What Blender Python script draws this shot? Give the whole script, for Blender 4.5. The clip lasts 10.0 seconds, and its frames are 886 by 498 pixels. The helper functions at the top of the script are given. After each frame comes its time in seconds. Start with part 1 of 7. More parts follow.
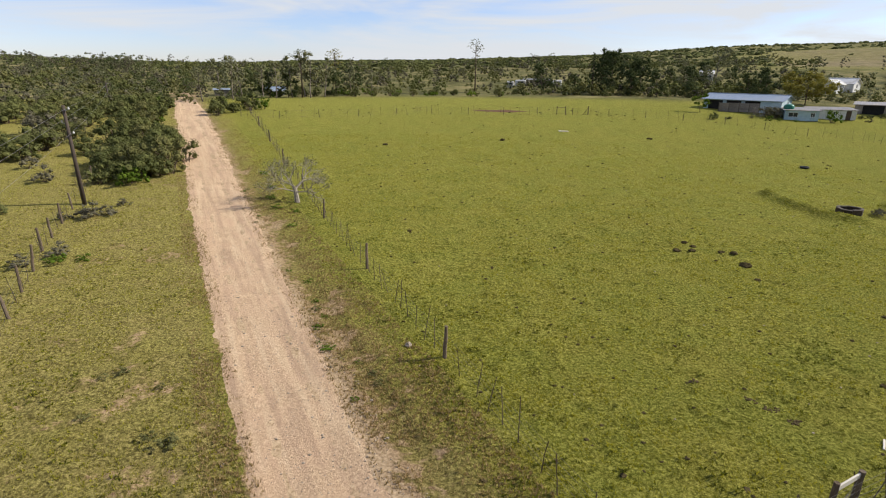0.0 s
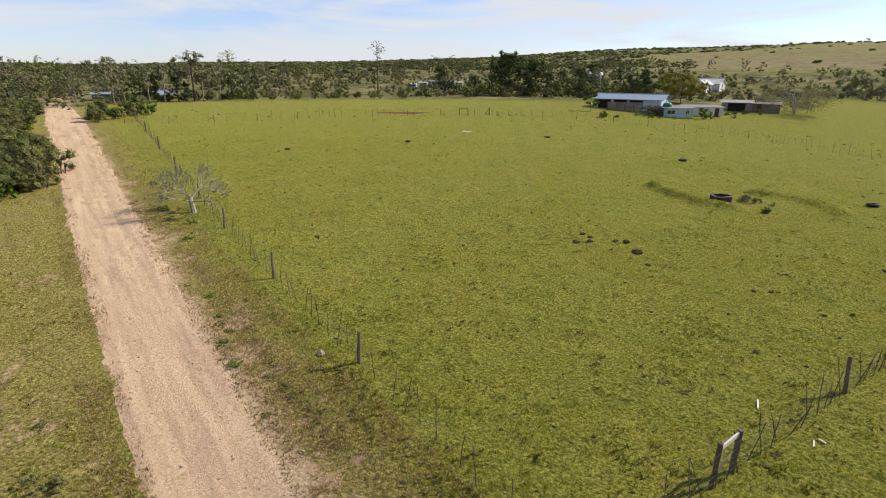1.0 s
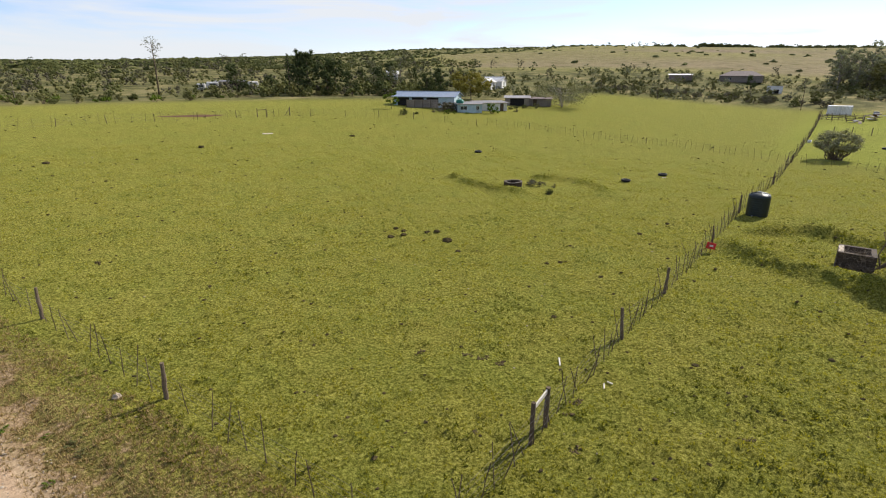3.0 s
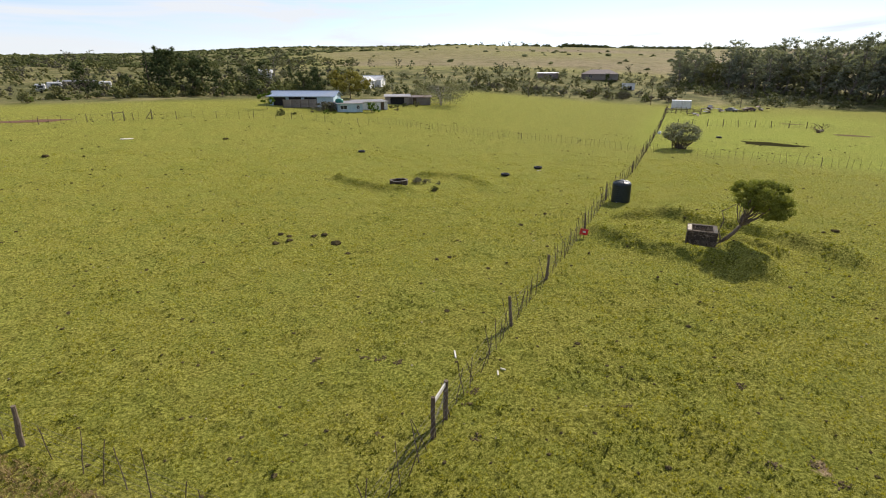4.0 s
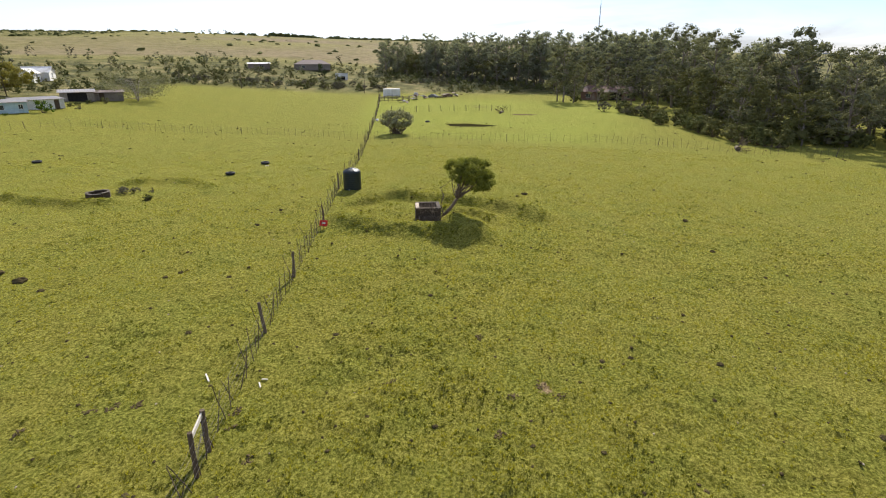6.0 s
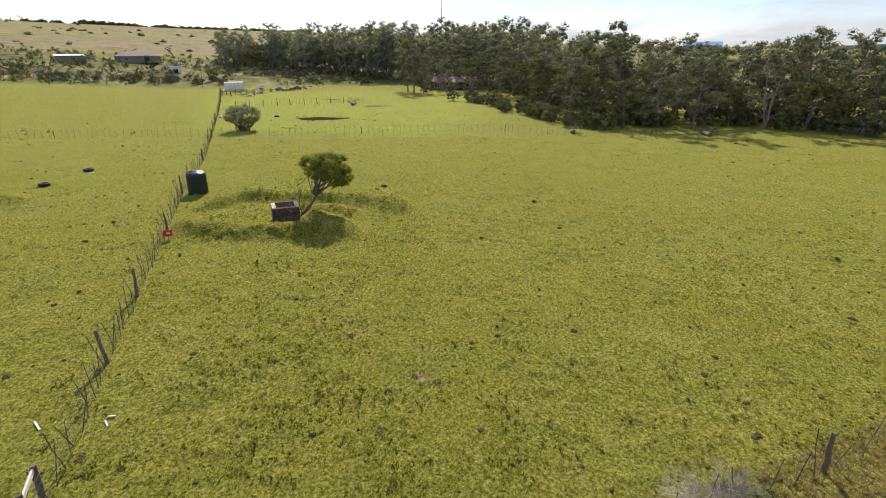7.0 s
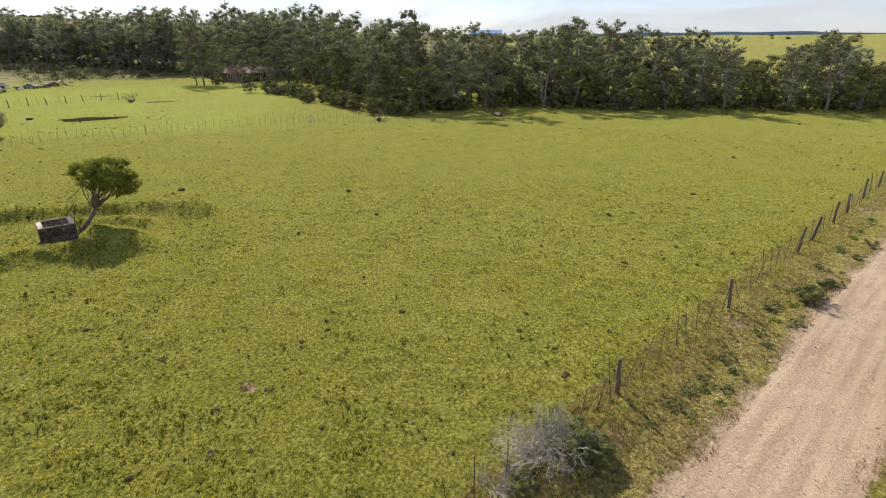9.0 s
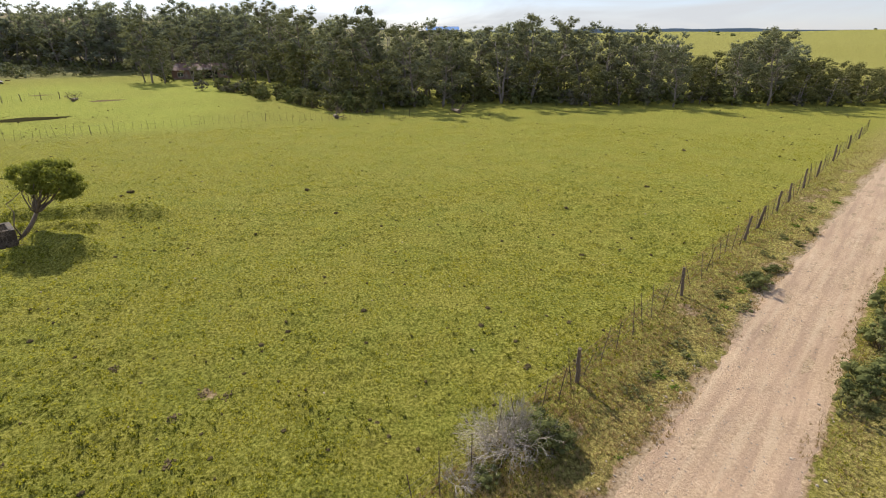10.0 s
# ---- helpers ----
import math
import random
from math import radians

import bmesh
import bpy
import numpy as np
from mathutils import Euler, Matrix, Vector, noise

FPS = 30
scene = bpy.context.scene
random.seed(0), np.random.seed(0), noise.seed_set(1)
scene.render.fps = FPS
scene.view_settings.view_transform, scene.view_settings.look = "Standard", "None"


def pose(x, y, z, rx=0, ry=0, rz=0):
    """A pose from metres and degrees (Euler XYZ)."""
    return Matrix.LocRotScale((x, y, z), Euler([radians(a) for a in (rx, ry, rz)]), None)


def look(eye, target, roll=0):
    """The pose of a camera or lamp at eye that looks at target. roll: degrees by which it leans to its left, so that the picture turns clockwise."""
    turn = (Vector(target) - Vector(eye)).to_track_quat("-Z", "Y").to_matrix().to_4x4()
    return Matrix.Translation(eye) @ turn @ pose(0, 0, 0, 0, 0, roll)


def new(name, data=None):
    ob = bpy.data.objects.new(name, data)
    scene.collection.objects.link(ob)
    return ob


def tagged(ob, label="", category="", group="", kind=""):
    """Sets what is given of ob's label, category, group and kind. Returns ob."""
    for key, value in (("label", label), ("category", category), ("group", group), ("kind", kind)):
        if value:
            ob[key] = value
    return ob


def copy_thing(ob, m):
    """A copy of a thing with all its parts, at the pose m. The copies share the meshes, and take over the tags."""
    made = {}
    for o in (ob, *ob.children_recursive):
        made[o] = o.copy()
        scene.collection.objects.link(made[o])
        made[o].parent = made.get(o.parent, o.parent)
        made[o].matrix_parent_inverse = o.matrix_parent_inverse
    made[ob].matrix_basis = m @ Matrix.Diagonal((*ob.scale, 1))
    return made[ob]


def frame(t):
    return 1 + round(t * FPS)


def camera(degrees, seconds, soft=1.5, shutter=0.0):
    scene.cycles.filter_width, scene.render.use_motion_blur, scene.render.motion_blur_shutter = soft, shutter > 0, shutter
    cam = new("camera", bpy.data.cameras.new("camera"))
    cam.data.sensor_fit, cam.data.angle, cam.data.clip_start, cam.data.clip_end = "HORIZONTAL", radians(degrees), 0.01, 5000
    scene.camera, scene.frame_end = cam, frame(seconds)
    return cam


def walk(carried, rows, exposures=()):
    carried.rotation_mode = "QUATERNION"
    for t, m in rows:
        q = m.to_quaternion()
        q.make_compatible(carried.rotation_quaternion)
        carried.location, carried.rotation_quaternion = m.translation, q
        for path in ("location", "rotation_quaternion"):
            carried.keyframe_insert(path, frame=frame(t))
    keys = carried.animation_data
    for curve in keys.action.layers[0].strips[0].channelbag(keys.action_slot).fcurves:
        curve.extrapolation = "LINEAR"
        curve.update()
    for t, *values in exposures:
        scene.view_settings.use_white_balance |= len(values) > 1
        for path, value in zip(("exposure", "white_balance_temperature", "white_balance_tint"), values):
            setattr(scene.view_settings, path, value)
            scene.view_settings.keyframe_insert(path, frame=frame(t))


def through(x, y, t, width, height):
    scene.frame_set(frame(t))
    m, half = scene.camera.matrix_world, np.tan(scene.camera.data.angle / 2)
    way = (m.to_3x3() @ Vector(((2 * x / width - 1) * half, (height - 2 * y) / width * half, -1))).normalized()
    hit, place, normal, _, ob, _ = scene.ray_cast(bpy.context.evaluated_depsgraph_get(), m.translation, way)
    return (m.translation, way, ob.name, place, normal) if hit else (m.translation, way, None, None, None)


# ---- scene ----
# the drone's flight: seconds, place, yaw, pitch, roll
cam = camera(80.03, 10.0, 1.1)
FLIGHT = (
    (0, 0.00, -0.00, 11.00, -0.00, -18.78, 0.27),
    (0.5, 0.07, -0.02, 11.01, -5.05, -18.64, 0.22),
    (1, 0.17, -0.03, 11.00, -9.95, -18.55, 0.16),
    (1.5, 0.24, -0.01, 10.96, -14.76, -18.48, 0.10),
    (2, 0.31, 0.03, 10.94, -19.35, -18.54, 0.10),
    (2.5, 0.38, 0.05, 10.94, -24.80, -18.58, 0.08),
    (4, 0.42, -0.02, 11.02, -42.88, -18.74, 0.02),
    (4.5, 0.43, 0.01, 11.06, -50.24, -18.93, 0.07),
    (5, 0.41, 0.04, 11.07, -57.26, -19.10, 0.05),
    (5.5, 0.45, 0.10, 11.07, -64.45, -19.32, 0.10),
    (7, 0.63, 0.00, 11.20, -87.19, -20.56, -0.01),
    (7.5, 0.69, -0.02, 11.18, -94.71, -20.96, -0.09),
    (8, 0.73, -0.08, 11.16, -100.15, -21.32, -0.14),
    (8.5, 0.69, -0.10, 11.15, -104.26, -21.51, -0.15),
    (9, 0.61, -0.17, 11.14, -107.49, -21.68, -0.20),
    (9.5, 0.57, -0.26, 11.13, -109.92, -21.84, -0.21),
    (10, 0.57, -0.27, 11.14, -111.80, -22.04, -0.13),
)


def aim(x, y, z, yaw, pitch, roll):
    """The camera's pose from yaw (to the left, from +y), pitch and roll in degrees."""
    return pose(x, y, z) @ pose(0, 0, 0, 0, 0, yaw) @ pose(0, 0, 0, 90 + pitch, 0, 0) @ pose(0, 0, 0, 0, 0, roll)


EXPOSURES = ((0.0, 0.33), (2.5, 0.46), (4.5, 0.58), (5.5, 0.66), (7.5, 0.77), (10.0, 0.75))
walk(cam, [(row[0], aim(*row[1:])) for row in FLIGHT], EXPOSURES)

# ---- world and sun ----
SUN_AZ, SUN_EL = 82.0, 37.0


def make_world():
    world = bpy.data.worlds.new("sky")
    world.use_nodes = True
    scene.world = world
    nt = world.node_tree
    nt.nodes.clear()
    out = nt.nodes.new("ShaderNodeOutputWorld")
    bg = nt.nodes.new("ShaderNodeBackground")
    sky = nt.nodes.new("ShaderNodeTexSky")
    sky.sky_type, sky.sun_disc = "NISHITA", False
    sky.sun_elevation, sky.sun_rotation = radians(SUN_EL), radians(SUN_AZ)
    sky.air_density, sky.dust_density, sky.ozone_density = 1.0, 0.25, 2.0
    # thin streaks of cloud, drawn out along the horizon
    coord = nt.nodes.new("ShaderNodeTexCoord")
    stretch = nt.nodes.new("ShaderNodeMapping")
    stretch.inputs["Scale"].default_value = (1.6, 1.6, 11.0)
    stretch.inputs["Rotation"].default_value = (0.05, -0.04, 0.3)
    cloud = nt.nodes.new("ShaderNodeTexNoise")
    cloud.inputs["Scale"].default_value, cloud.inputs["Detail"].default_value = 1.6, 7.0
    cloud.inputs["Roughness"].default_value, cloud.inputs["Distortion"].default_value = 0.55, 0.6
    ramp = nt.nodes.new("ShaderNodeValToRGB")
    ramp.color_ramp.elements[0].position, ramp.color_ramp.elements[0].color = 0.40, (0.06, 0.06, 0.06, 1)
    ramp.color_ramp.elements[1].position, ramp.color_ramp.elements[1].color = 0.60, (0.95, 0.95, 0.95, 1)
    mix = nt.nodes.new("ShaderNodeMix")
    mix.data_type = "RGBA"
    mix.inputs["B"].default_value = (5.9, 6.1, 6.4, 1)
    nt.links.new(coord.outputs["Generated"], stretch.inputs["Vector"])
    nt.links.new(stretch.outputs["Vector"], cloud.inputs["Vector"])
    nt.links.new(cloud.outputs["Fac"], ramp.inputs["Fac"])
    split = nt.nodes.new("ShaderNodeSeparateXYZ")
    nt.links.new(coord.outputs["Generated"], split.inputs["Vector"])
    thin = nt.nodes.new("ShaderNodeMapRange")
    thin.inputs["From Min"].default_value, thin.inputs["From Max"].default_value = 0.12, 0.55
    thin.inputs["To Min"].default_value, thin.inputs["To Max"].default_value = 1.0, 0.65
    nt.links.new(split.outputs["Z"], thin.inputs["Value"])
    cover = nt.nodes.new("ShaderNodeMath")
    cover.operation = "MULTIPLY"
    nt.links.new(ramp.outputs["Color"], cover.inputs[0])
    nt.links.new(thin.outputs["Result"], cover.inputs[1])
    nt.links.new(cover.outputs["Value"], mix.inputs["Factor"])
    clear = nt.nodes.new("ShaderNodeMix")
    clear.data_type, clear.blend_type = "RGBA", "MULTIPLY"
    clear.inputs["Factor"].default_value = 1.0
    clear.inputs["B"].default_value = (0.93, 0.97, 1.30, 1)
    nt.links.new(sky.outputs["Color"], clear.inputs["A"])
    nt.links.new(clear.outputs["Result"], mix.inputs["A"])
    toward = nt.nodes.new("ShaderNodeVectorMath")
    toward.operation = "DOT_PRODUCT"
    toward.inputs[1].default_value = (math.sin(radians(135)), math.cos(radians(135)), 0)
    nt.links.new(coord.outputs["Generated"], toward.inputs[0])
    dim = nt.nodes.new("ShaderNodeMapRange")
    dim.interpolation_type = "SMOOTHSTEP"
    dim.inputs["From Min"].default_value, dim.inputs["From Max"].default_value = 0.05, 0.95
    dim.inputs["To Min"].default_value, dim.inputs["To Max"].default_value = 1.0, 0.70
    nt.links.new(toward.outputs["Value"], dim.inputs["Value"])
    shaded = nt.nodes.new("ShaderNodeVectorMath")
    shaded.operation = "SCALE"
    nt.links.new(mix.outputs["Result"], shaded.inputs[0])
    nt.links.new(dim.outputs["Result"], shaded.inputs["Scale"])
    nt.links.new(shaded.outputs["Vector"], bg.inputs["Color"])
    bg.inputs["Strength"].default_value = 0.10
    nt.links.new(bg.outputs["Background"], out.inputs["Surface"])


make_world()
sun = new("sun", bpy.data.lights.new("sun", "SUN"))
sun.data.energy, sun.data.angle, sun.data.color = 5.0, radians(0.6), (1.0, 0.94, 0.84)
sun.matrix_world = look((0, 0, 60), (-math.sin(radians(SUN_AZ)) * math.cos(radians(SUN_EL)), -math.cos(radians(SUN_AZ)) * math.cos(radians(SUN_EL)), 60 - math.sin(radians(SUN_EL))))


# ---- materials ----
def material(name, rough=0.8, metal=0.0, spec=0.3):
    m = bpy.data.materials.new(name)
    m.use_nodes = True
    b = m.node_tree.nodes["Principled BSDF"]
    b.inputs["Roughness"].default_value, b.inputs["Metallic"].default_value = rough, metal
    b.inputs["Specular IOR Level"].default_value = spec
    return m, m.node_tree, b


def noise_node(nt, scale, detail=4.0, rough=0.6, coords="Object", stretch=None):
    c = nt.nodes.new("ShaderNodeTexCoord")
    n = nt.nodes.new("ShaderNodeTexNoise")
    n.inputs["Scale"].default_value, n.inputs["Detail"].default_value, n.inputs["Roughness"].default_value = scale, detail, rough
    v = c.outputs[coords]
    if stretch:
        mp = nt.nodes.new("ShaderNodeMapping")
        mp.inputs["Scale"].default_value = stretch
        nt.links.new(v, mp.inputs["Vector"])
        v = mp.outputs["Vector"]
    nt.links.new(v, n.inputs["Vector"])
    return n.outputs["Fac"]


def cell_node(nt, scale, warp):
    """Distance to the nearest of many scattered tussock centres."""
    c = nt.nodes.new("ShaderNodeTexCoord")
    shift = nt.nodes.new("ShaderNodeVectorMath")
    shift.operation = "MULTIPLY_ADD"
    shift.inputs[1].default_value, shift.inputs[2].default_value = (1, 1, 0), (0, 0, 0)
    nt.links.new(c.outputs["Object"], shift.inputs[0])
    bend = nt.nodes.new("ShaderNodeVectorMath")
    bend.operation = "ADD"
    nt.links.new(shift.outputs["Vector"], bend.inputs[0])
    nt.links.new(math_node(nt, "MULTIPLY", warp, 0.6 / scale), bend.inputs[1])
    v = nt.nodes.new("ShaderNodeTexVoronoi")
    v.inputs["Scale"].default_value = scale
    nt.links.new(bend.outputs["Vector"], v.inputs["Vector"])
    return v.outputs["Distance"]


def ramp_node(nt, fac, stops):
    r = nt.nodes.new("ShaderNodeValToRGB")
    while len(r.color_ramp.elements) < len(stops):
        r.color_ramp.elements.new(0.5)
    for e, (p, c) in zip(r.color_ramp.elements, stops):
        e.position, e.color = p, (*c, 1) if len(c) == 3 else c
    nt.links.new(fac, r.inputs["Fac"])
    return r.outputs["Color"]


def mix_node(nt, fac, a, b, blend="MIX"):
    m = nt.nodes.new("ShaderNodeMix")
    m.data_type, m.blend_type = "RGBA", blend
    for value, socket in ((fac, "Factor"), (a, "A"), (b, "B")):
        if isinstance(value, (int, float)):
            m.inputs[socket].default_value = value
        elif isinstance(value, tuple):
            m.inputs[socket].default_value = (*value, 1)
        else:
            nt.links.new(value, m.inputs[socket])
    return m.outputs["Result"]


def math_node(nt, op, a, b):
    m = nt.nodes.new("ShaderNodeMath")
    m.operation = op
    for n, value in enumerate((a, b)):
        if isinstance(value, (int, float)):
            m.inputs[n].default_value = value
        else:
            nt.links.new(value, m.inputs[n])
    return m.outputs["Value"]


def bump_node(nt, b, height, strength=0.5, distance=0.02):
    n = nt.nodes.new("ShaderNodeBump")
    n.inputs["Strength"].default_value, n.inputs["Distance"].default_value = strength, distance
    nt.links.new(height, n.inputs["Height"])
    nt.links.new(n.outputs["Normal"], b.inputs["Normal"])


def varied(name, dark, light, scale=6.0, rough=0.8, metal=0.0, spec=0.3, bump=0.4, depth=0.01, stretch=None, stain=None):
    """A surface of two tones with grain, broad stains and relief."""
    m, nt, b = material(name, rough, metal, spec)
    fine = noise_node(nt, scale, 6, 0.65, stretch=stretch)
    colour = ramp_node(nt, fine, [(0.3, dark), (0.7, light)])
    if stain:
        broad = noise_node(nt, scale * 0.13, 5, 0.7)
        colour = mix_node(nt, ramp_node(nt, broad, [(0.48, (0, 0, 0)), (0.66, (0.8, 0.8, 0.8))]), colour, stain)
    info = nt.nodes.new("ShaderNodeObjectInfo")
    shade = math_node(nt, "MULTIPLY_ADD", info.outputs["Random"], 0.3)
    nt.nodes[-1].inputs[2].default_value = 0.85
    tone = nt.nodes.new("ShaderNodeCombineColor")
    for k in ("Red", "Green", "Blue"):
        nt.links.new(shade, tone.inputs[k])
    nt.links.new(mix_node(nt, 1.0, colour, tone.outputs["Color"], "MULTIPLY"), b.inputs["Base Color"])
    bump_node(nt, b, fine, bump, depth)
    return m


def foliage(name, dark, light, through=0.3, rough=0.9, spread=0.36, spec=0.04):
    """Leaves: each leaf its own tone, some light passing through."""
    m, nt, b = material(name, rough, 0.0, spec)
    geo = nt.nodes.new("ShaderNodeNewGeometry")
    info = nt.nodes.new("ShaderNodeObjectInfo")
    clump = noise_node(nt, 0.55, 3, 0.6)
    t = math_node(nt, "ADD", math_node(nt, "MULTIPLY", geo.outputs["Random Per Island"], spread), math_node(nt, "MULTIPLY", clump, 0.8))
    t = math_node(nt, "ADD", t, math_node(nt, "MULTIPLY", info.outputs["Random"], 0.3))
    colour = ramp_node(nt, math_node(nt, "MULTIPLY", t, 0.72), [(0.2, dark), (0.8, light)])
    nt.links.new(colour, b.inputs["Base Color"])
    tr = nt.nodes.new("ShaderNodeBsdfTranslucent")
    nt.links.new(mix_node(nt, 1.0, colour, (1.0, 1.0, 0.55), "MULTIPLY"), tr.inputs["Color"])
    mixed = nt.nodes.new("ShaderNodeMixShader")
    mixed.inputs["Fac"].default_value = through
    nt.links.new(b.outputs["BSDF"], mixed.inputs[1])
    nt.links.new(tr.outputs["BSDF"], mixed.inputs[2])
    nt.links.new(mixed.outputs["Shader"], nt.nodes["Material Output"].inputs["Surface"])
    return m


def ground_material():
    m, nt, b = material("pasture", 1.0, 0.0, 0.03)
    fine = noise_node(nt, 8.0, 6, 0.8)
    tuft = noise_node(nt, 2.1, 7, 0.7)
    patch = noise_node(nt, 0.3, 6, 0.65)
    wide = noise_node(nt, 0.03, 5, 0.6)
    green = ramp_node(nt, fine, [(0.36, (0.088, 0.086, 0.010)), (0.5, (0.184, 0.172, 0.023)), (0.64, (0.35, 0.305, 0.066))])
    lush = ramp_node(nt, fine, [(0.36, (0.070, 0.078, 0.008)), (0.5, (0.148, 0.157, 0.019)), (0.64, (0.28, 0.272, 0.050))])
    colour = mix_node(nt, ramp_node(nt, patch, [(0.42, (0, 0, 0)), (0.60, (1, 1, 1))]), green, lush)
    straw = ramp_node(nt, fine, [(0.3, (0.12, 0.10, 0.024)), (0.7, (0.36, 0.285, 0.065))])
    worn = math_node(nt, "MULTIPLY", ramp_node(nt, tuft, [(0.5, (0, 0, 0)), (0.68, (1, 1, 1))]), ramp_node(nt, wide, [(0.38, (0.08, 0.08, 0.08)), (0.62, (0.5, 0.5, 0.5))]))
    colour = mix_node(nt, worn, colour, straw)
    # hollows of the tuft relief painted darker, as shade would make them
    hollow_shade = ramp_node(nt, tuft, [(0.30, (1, 1, 1)), (0.43, (0, 0, 0))])
    colour = mix_node(nt, math_node(nt, "MULTIPLY", hollow_shade, 0.85), colour, (0.046, 0.053, 0.009))
    # tussock centres light, edges dark: their shading multiplied into the colour
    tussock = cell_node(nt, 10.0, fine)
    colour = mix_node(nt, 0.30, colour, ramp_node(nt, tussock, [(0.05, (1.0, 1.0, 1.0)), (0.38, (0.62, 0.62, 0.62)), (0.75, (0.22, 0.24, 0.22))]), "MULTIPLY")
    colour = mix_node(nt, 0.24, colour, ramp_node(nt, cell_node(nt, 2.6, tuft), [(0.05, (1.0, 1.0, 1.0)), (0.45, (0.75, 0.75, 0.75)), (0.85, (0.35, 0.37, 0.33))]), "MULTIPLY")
    # dark pits between the tussocks: shade painted in, with soil and old thatch
    shade_pits = math_node(nt, "ADD", noise_node(nt, 5.2, 5, 0.68), math_node(nt, "MULTIPLY", noise_node(nt, 0.42, 4, 0.7), 0.55))
    colour = mix_node(nt, ramp_node(nt, shade_pits, [(0.565, (0.9, 0.9, 0.9)), (0.63, (0, 0, 0))]), colour, (0.038, 0.040, 0.008))
    gain = nt.nodes.new("ShaderNodeVectorMath")
    gain.operation = "SCALE"
    gain.inputs["Scale"].default_value = 0.78
    nt.links.new(colour, gain.inputs["Vector"])
    colour = gain.outputs["Vector"]
    spring = nt.nodes.new("ShaderNodeAttribute")
    spring.attribute_name = "lush"
    fresh = ramp_node(nt, fine, [(0.36, (0.06, 0.09, 0.010)), (0.5, (0.17, 0.215, 0.024)), (0.65, (0.31, 0.34, 0.06))])
    colour = mix_node(nt, math_node(nt, "MULTIPLY", spring.outputs["Fac"], 0.45), colour, fresh)
    dry = nt.nodes.new("ShaderNodeAttribute")
    dry.attribute_name = "dry"
    brown = ramp_node(nt, noise_node(nt, 0.05, 8, 0.8), [(0.38, (0.12, 0.092, 0.058)), (0.5, (0.275, 0.206, 0.136)), (0.62, (0.165, 0.138, 0.084))])
    brown = mix_node(nt, 0.6, brown, ramp_node(nt, noise_node(nt, 0.22, 4, 0.7, stretch=(1.0, 0.5, 1.0)), [(0.38, (0.30, 0.32, 0.30)), (0.52, (1, 1, 1))]), "MULTIPLY")
    colour = mix_node(nt, dry.outputs["Fac"], colour, brown)
    rank = nt.nodes.new("ShaderNodeAttribute")
    rank.attribute_name = "withered"
    olive = ramp_node(nt, fine, [(0.36, (0.056, 0.044, 0.014)), (0.5, (0.140, 0.108, 0.037)), (0.65, (0.28, 0.208, 0.095))])
    colour = mix_node(nt, math_node(nt, "MULTIPLY", rank.outputs["Fac"], ramp_node(nt, patch, [(0.3, (0.6, 0.6, 0.6)), (0.6, (1, 1, 1))])), colour, olive)
    bushy = nt.nodes.new("ShaderNodeAttribute")
    bushy.attribute_name = "bushy"
    scrub = ramp_node(nt, noise_node(nt, 0.09, 8, 0.75), [(0.36, (0.055, 0.058, 0.024)), (0.5, (0.125, 0.118, 0.046)), (0.64, (0.26, 0.215, 0.10))])
    colour = mix_node(nt, bushy.outputs["Fac"], colour, scrub)
    bare = nt.nodes.new("ShaderNodeAttribute")
    bare.attribute_name = "bare"
    soil = ramp_node(nt, fine, [(0.34, (0.12, 0.075, 0.040)), (0.5, (0.27, 0.178, 0.105)), (0.68, (0.44, 0.31, 0.20))])
    sand = ramp_node(nt, fine, [(0.36, (0.22, 0.150, 0.088)), (0.5, (0.40, 0.290, 0.175)), (0.64, (0.56, 0.425, 0.275))])
    soil = mix_node(nt, ramp_node(nt, bare.outputs["Fac"], [(0.62, (0, 0, 0)), (0.9, (1, 1, 1))]), soil, sand)
    cover = math_node(nt, "ADD", bare.outputs["Fac"], math_node(nt, "MULTIPLY", math_node(nt, "SUBTRACT", tuft, 0.5), 2.2))
    colour = mix_node(nt, math_node(nt, "MULTIPLY", ramp_node(nt, cover, [(0.46, (0, 0, 0)), (0.68, (1, 1, 1))]), ramp_node(nt, bare.outputs["Fac"], [(0.02, (0, 0, 0)), (0.2, (1, 1, 1))])), colour, soil)
    bloom = math_node(nt, "MULTIPLY", math_node(nt, "SUBTRACT", 1.0, math_node(nt, "MAXIMUM", dry.outputs["Fac"], bushy.outputs["Fac"])), math_node(nt, "SUBTRACT", 1.0, bare.outputs["Fac"]))
    nt.links.new(ramp_node(nt, bare.outputs["Fac"], [(0.25, (0, 0, 0)), (0.7, (1, 1, 1))]), b.inputs["Diffuse Roughness"])
    tips = math_node(nt, "MULTIPLY", ramp_node(nt, fine, [(0.42, (0.1, 0.1, 0.1)), (0.6, (1, 1, 1))]), ramp_node(nt, shade_pits, [(0.57, (0, 0, 0)), (0.66, (1, 1, 1))]))
    nt.links.new(math_node(nt, "MULTIPLY", math_node(nt, "MULTIPLY", bloom, tips), 0.62), b.inputs["Sheen Weight"])
    b.inputs["Sheen Roughness"].default_value = 0.6
    b.inputs["Sheen Tint"].default_value = (0.76, 0.73, 0.17, 1)
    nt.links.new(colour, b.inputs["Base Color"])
    h = math_node(nt, "ADD", math_node(nt, "MULTIPLY", fine, 0.7), tuft)
    h = math_node(nt, "SUBTRACT", h, math_node(nt, "MULTIPLY", tussock, 0.16))
    bump_node(nt, b, math_node(nt, "MULTIPLY", h, math_node(nt, "SUBTRACT", 1.0, math_node(nt, "MULTIPLY", bare.outputs["Fac"], 0.88))), 1.0, 0.11)
    return m


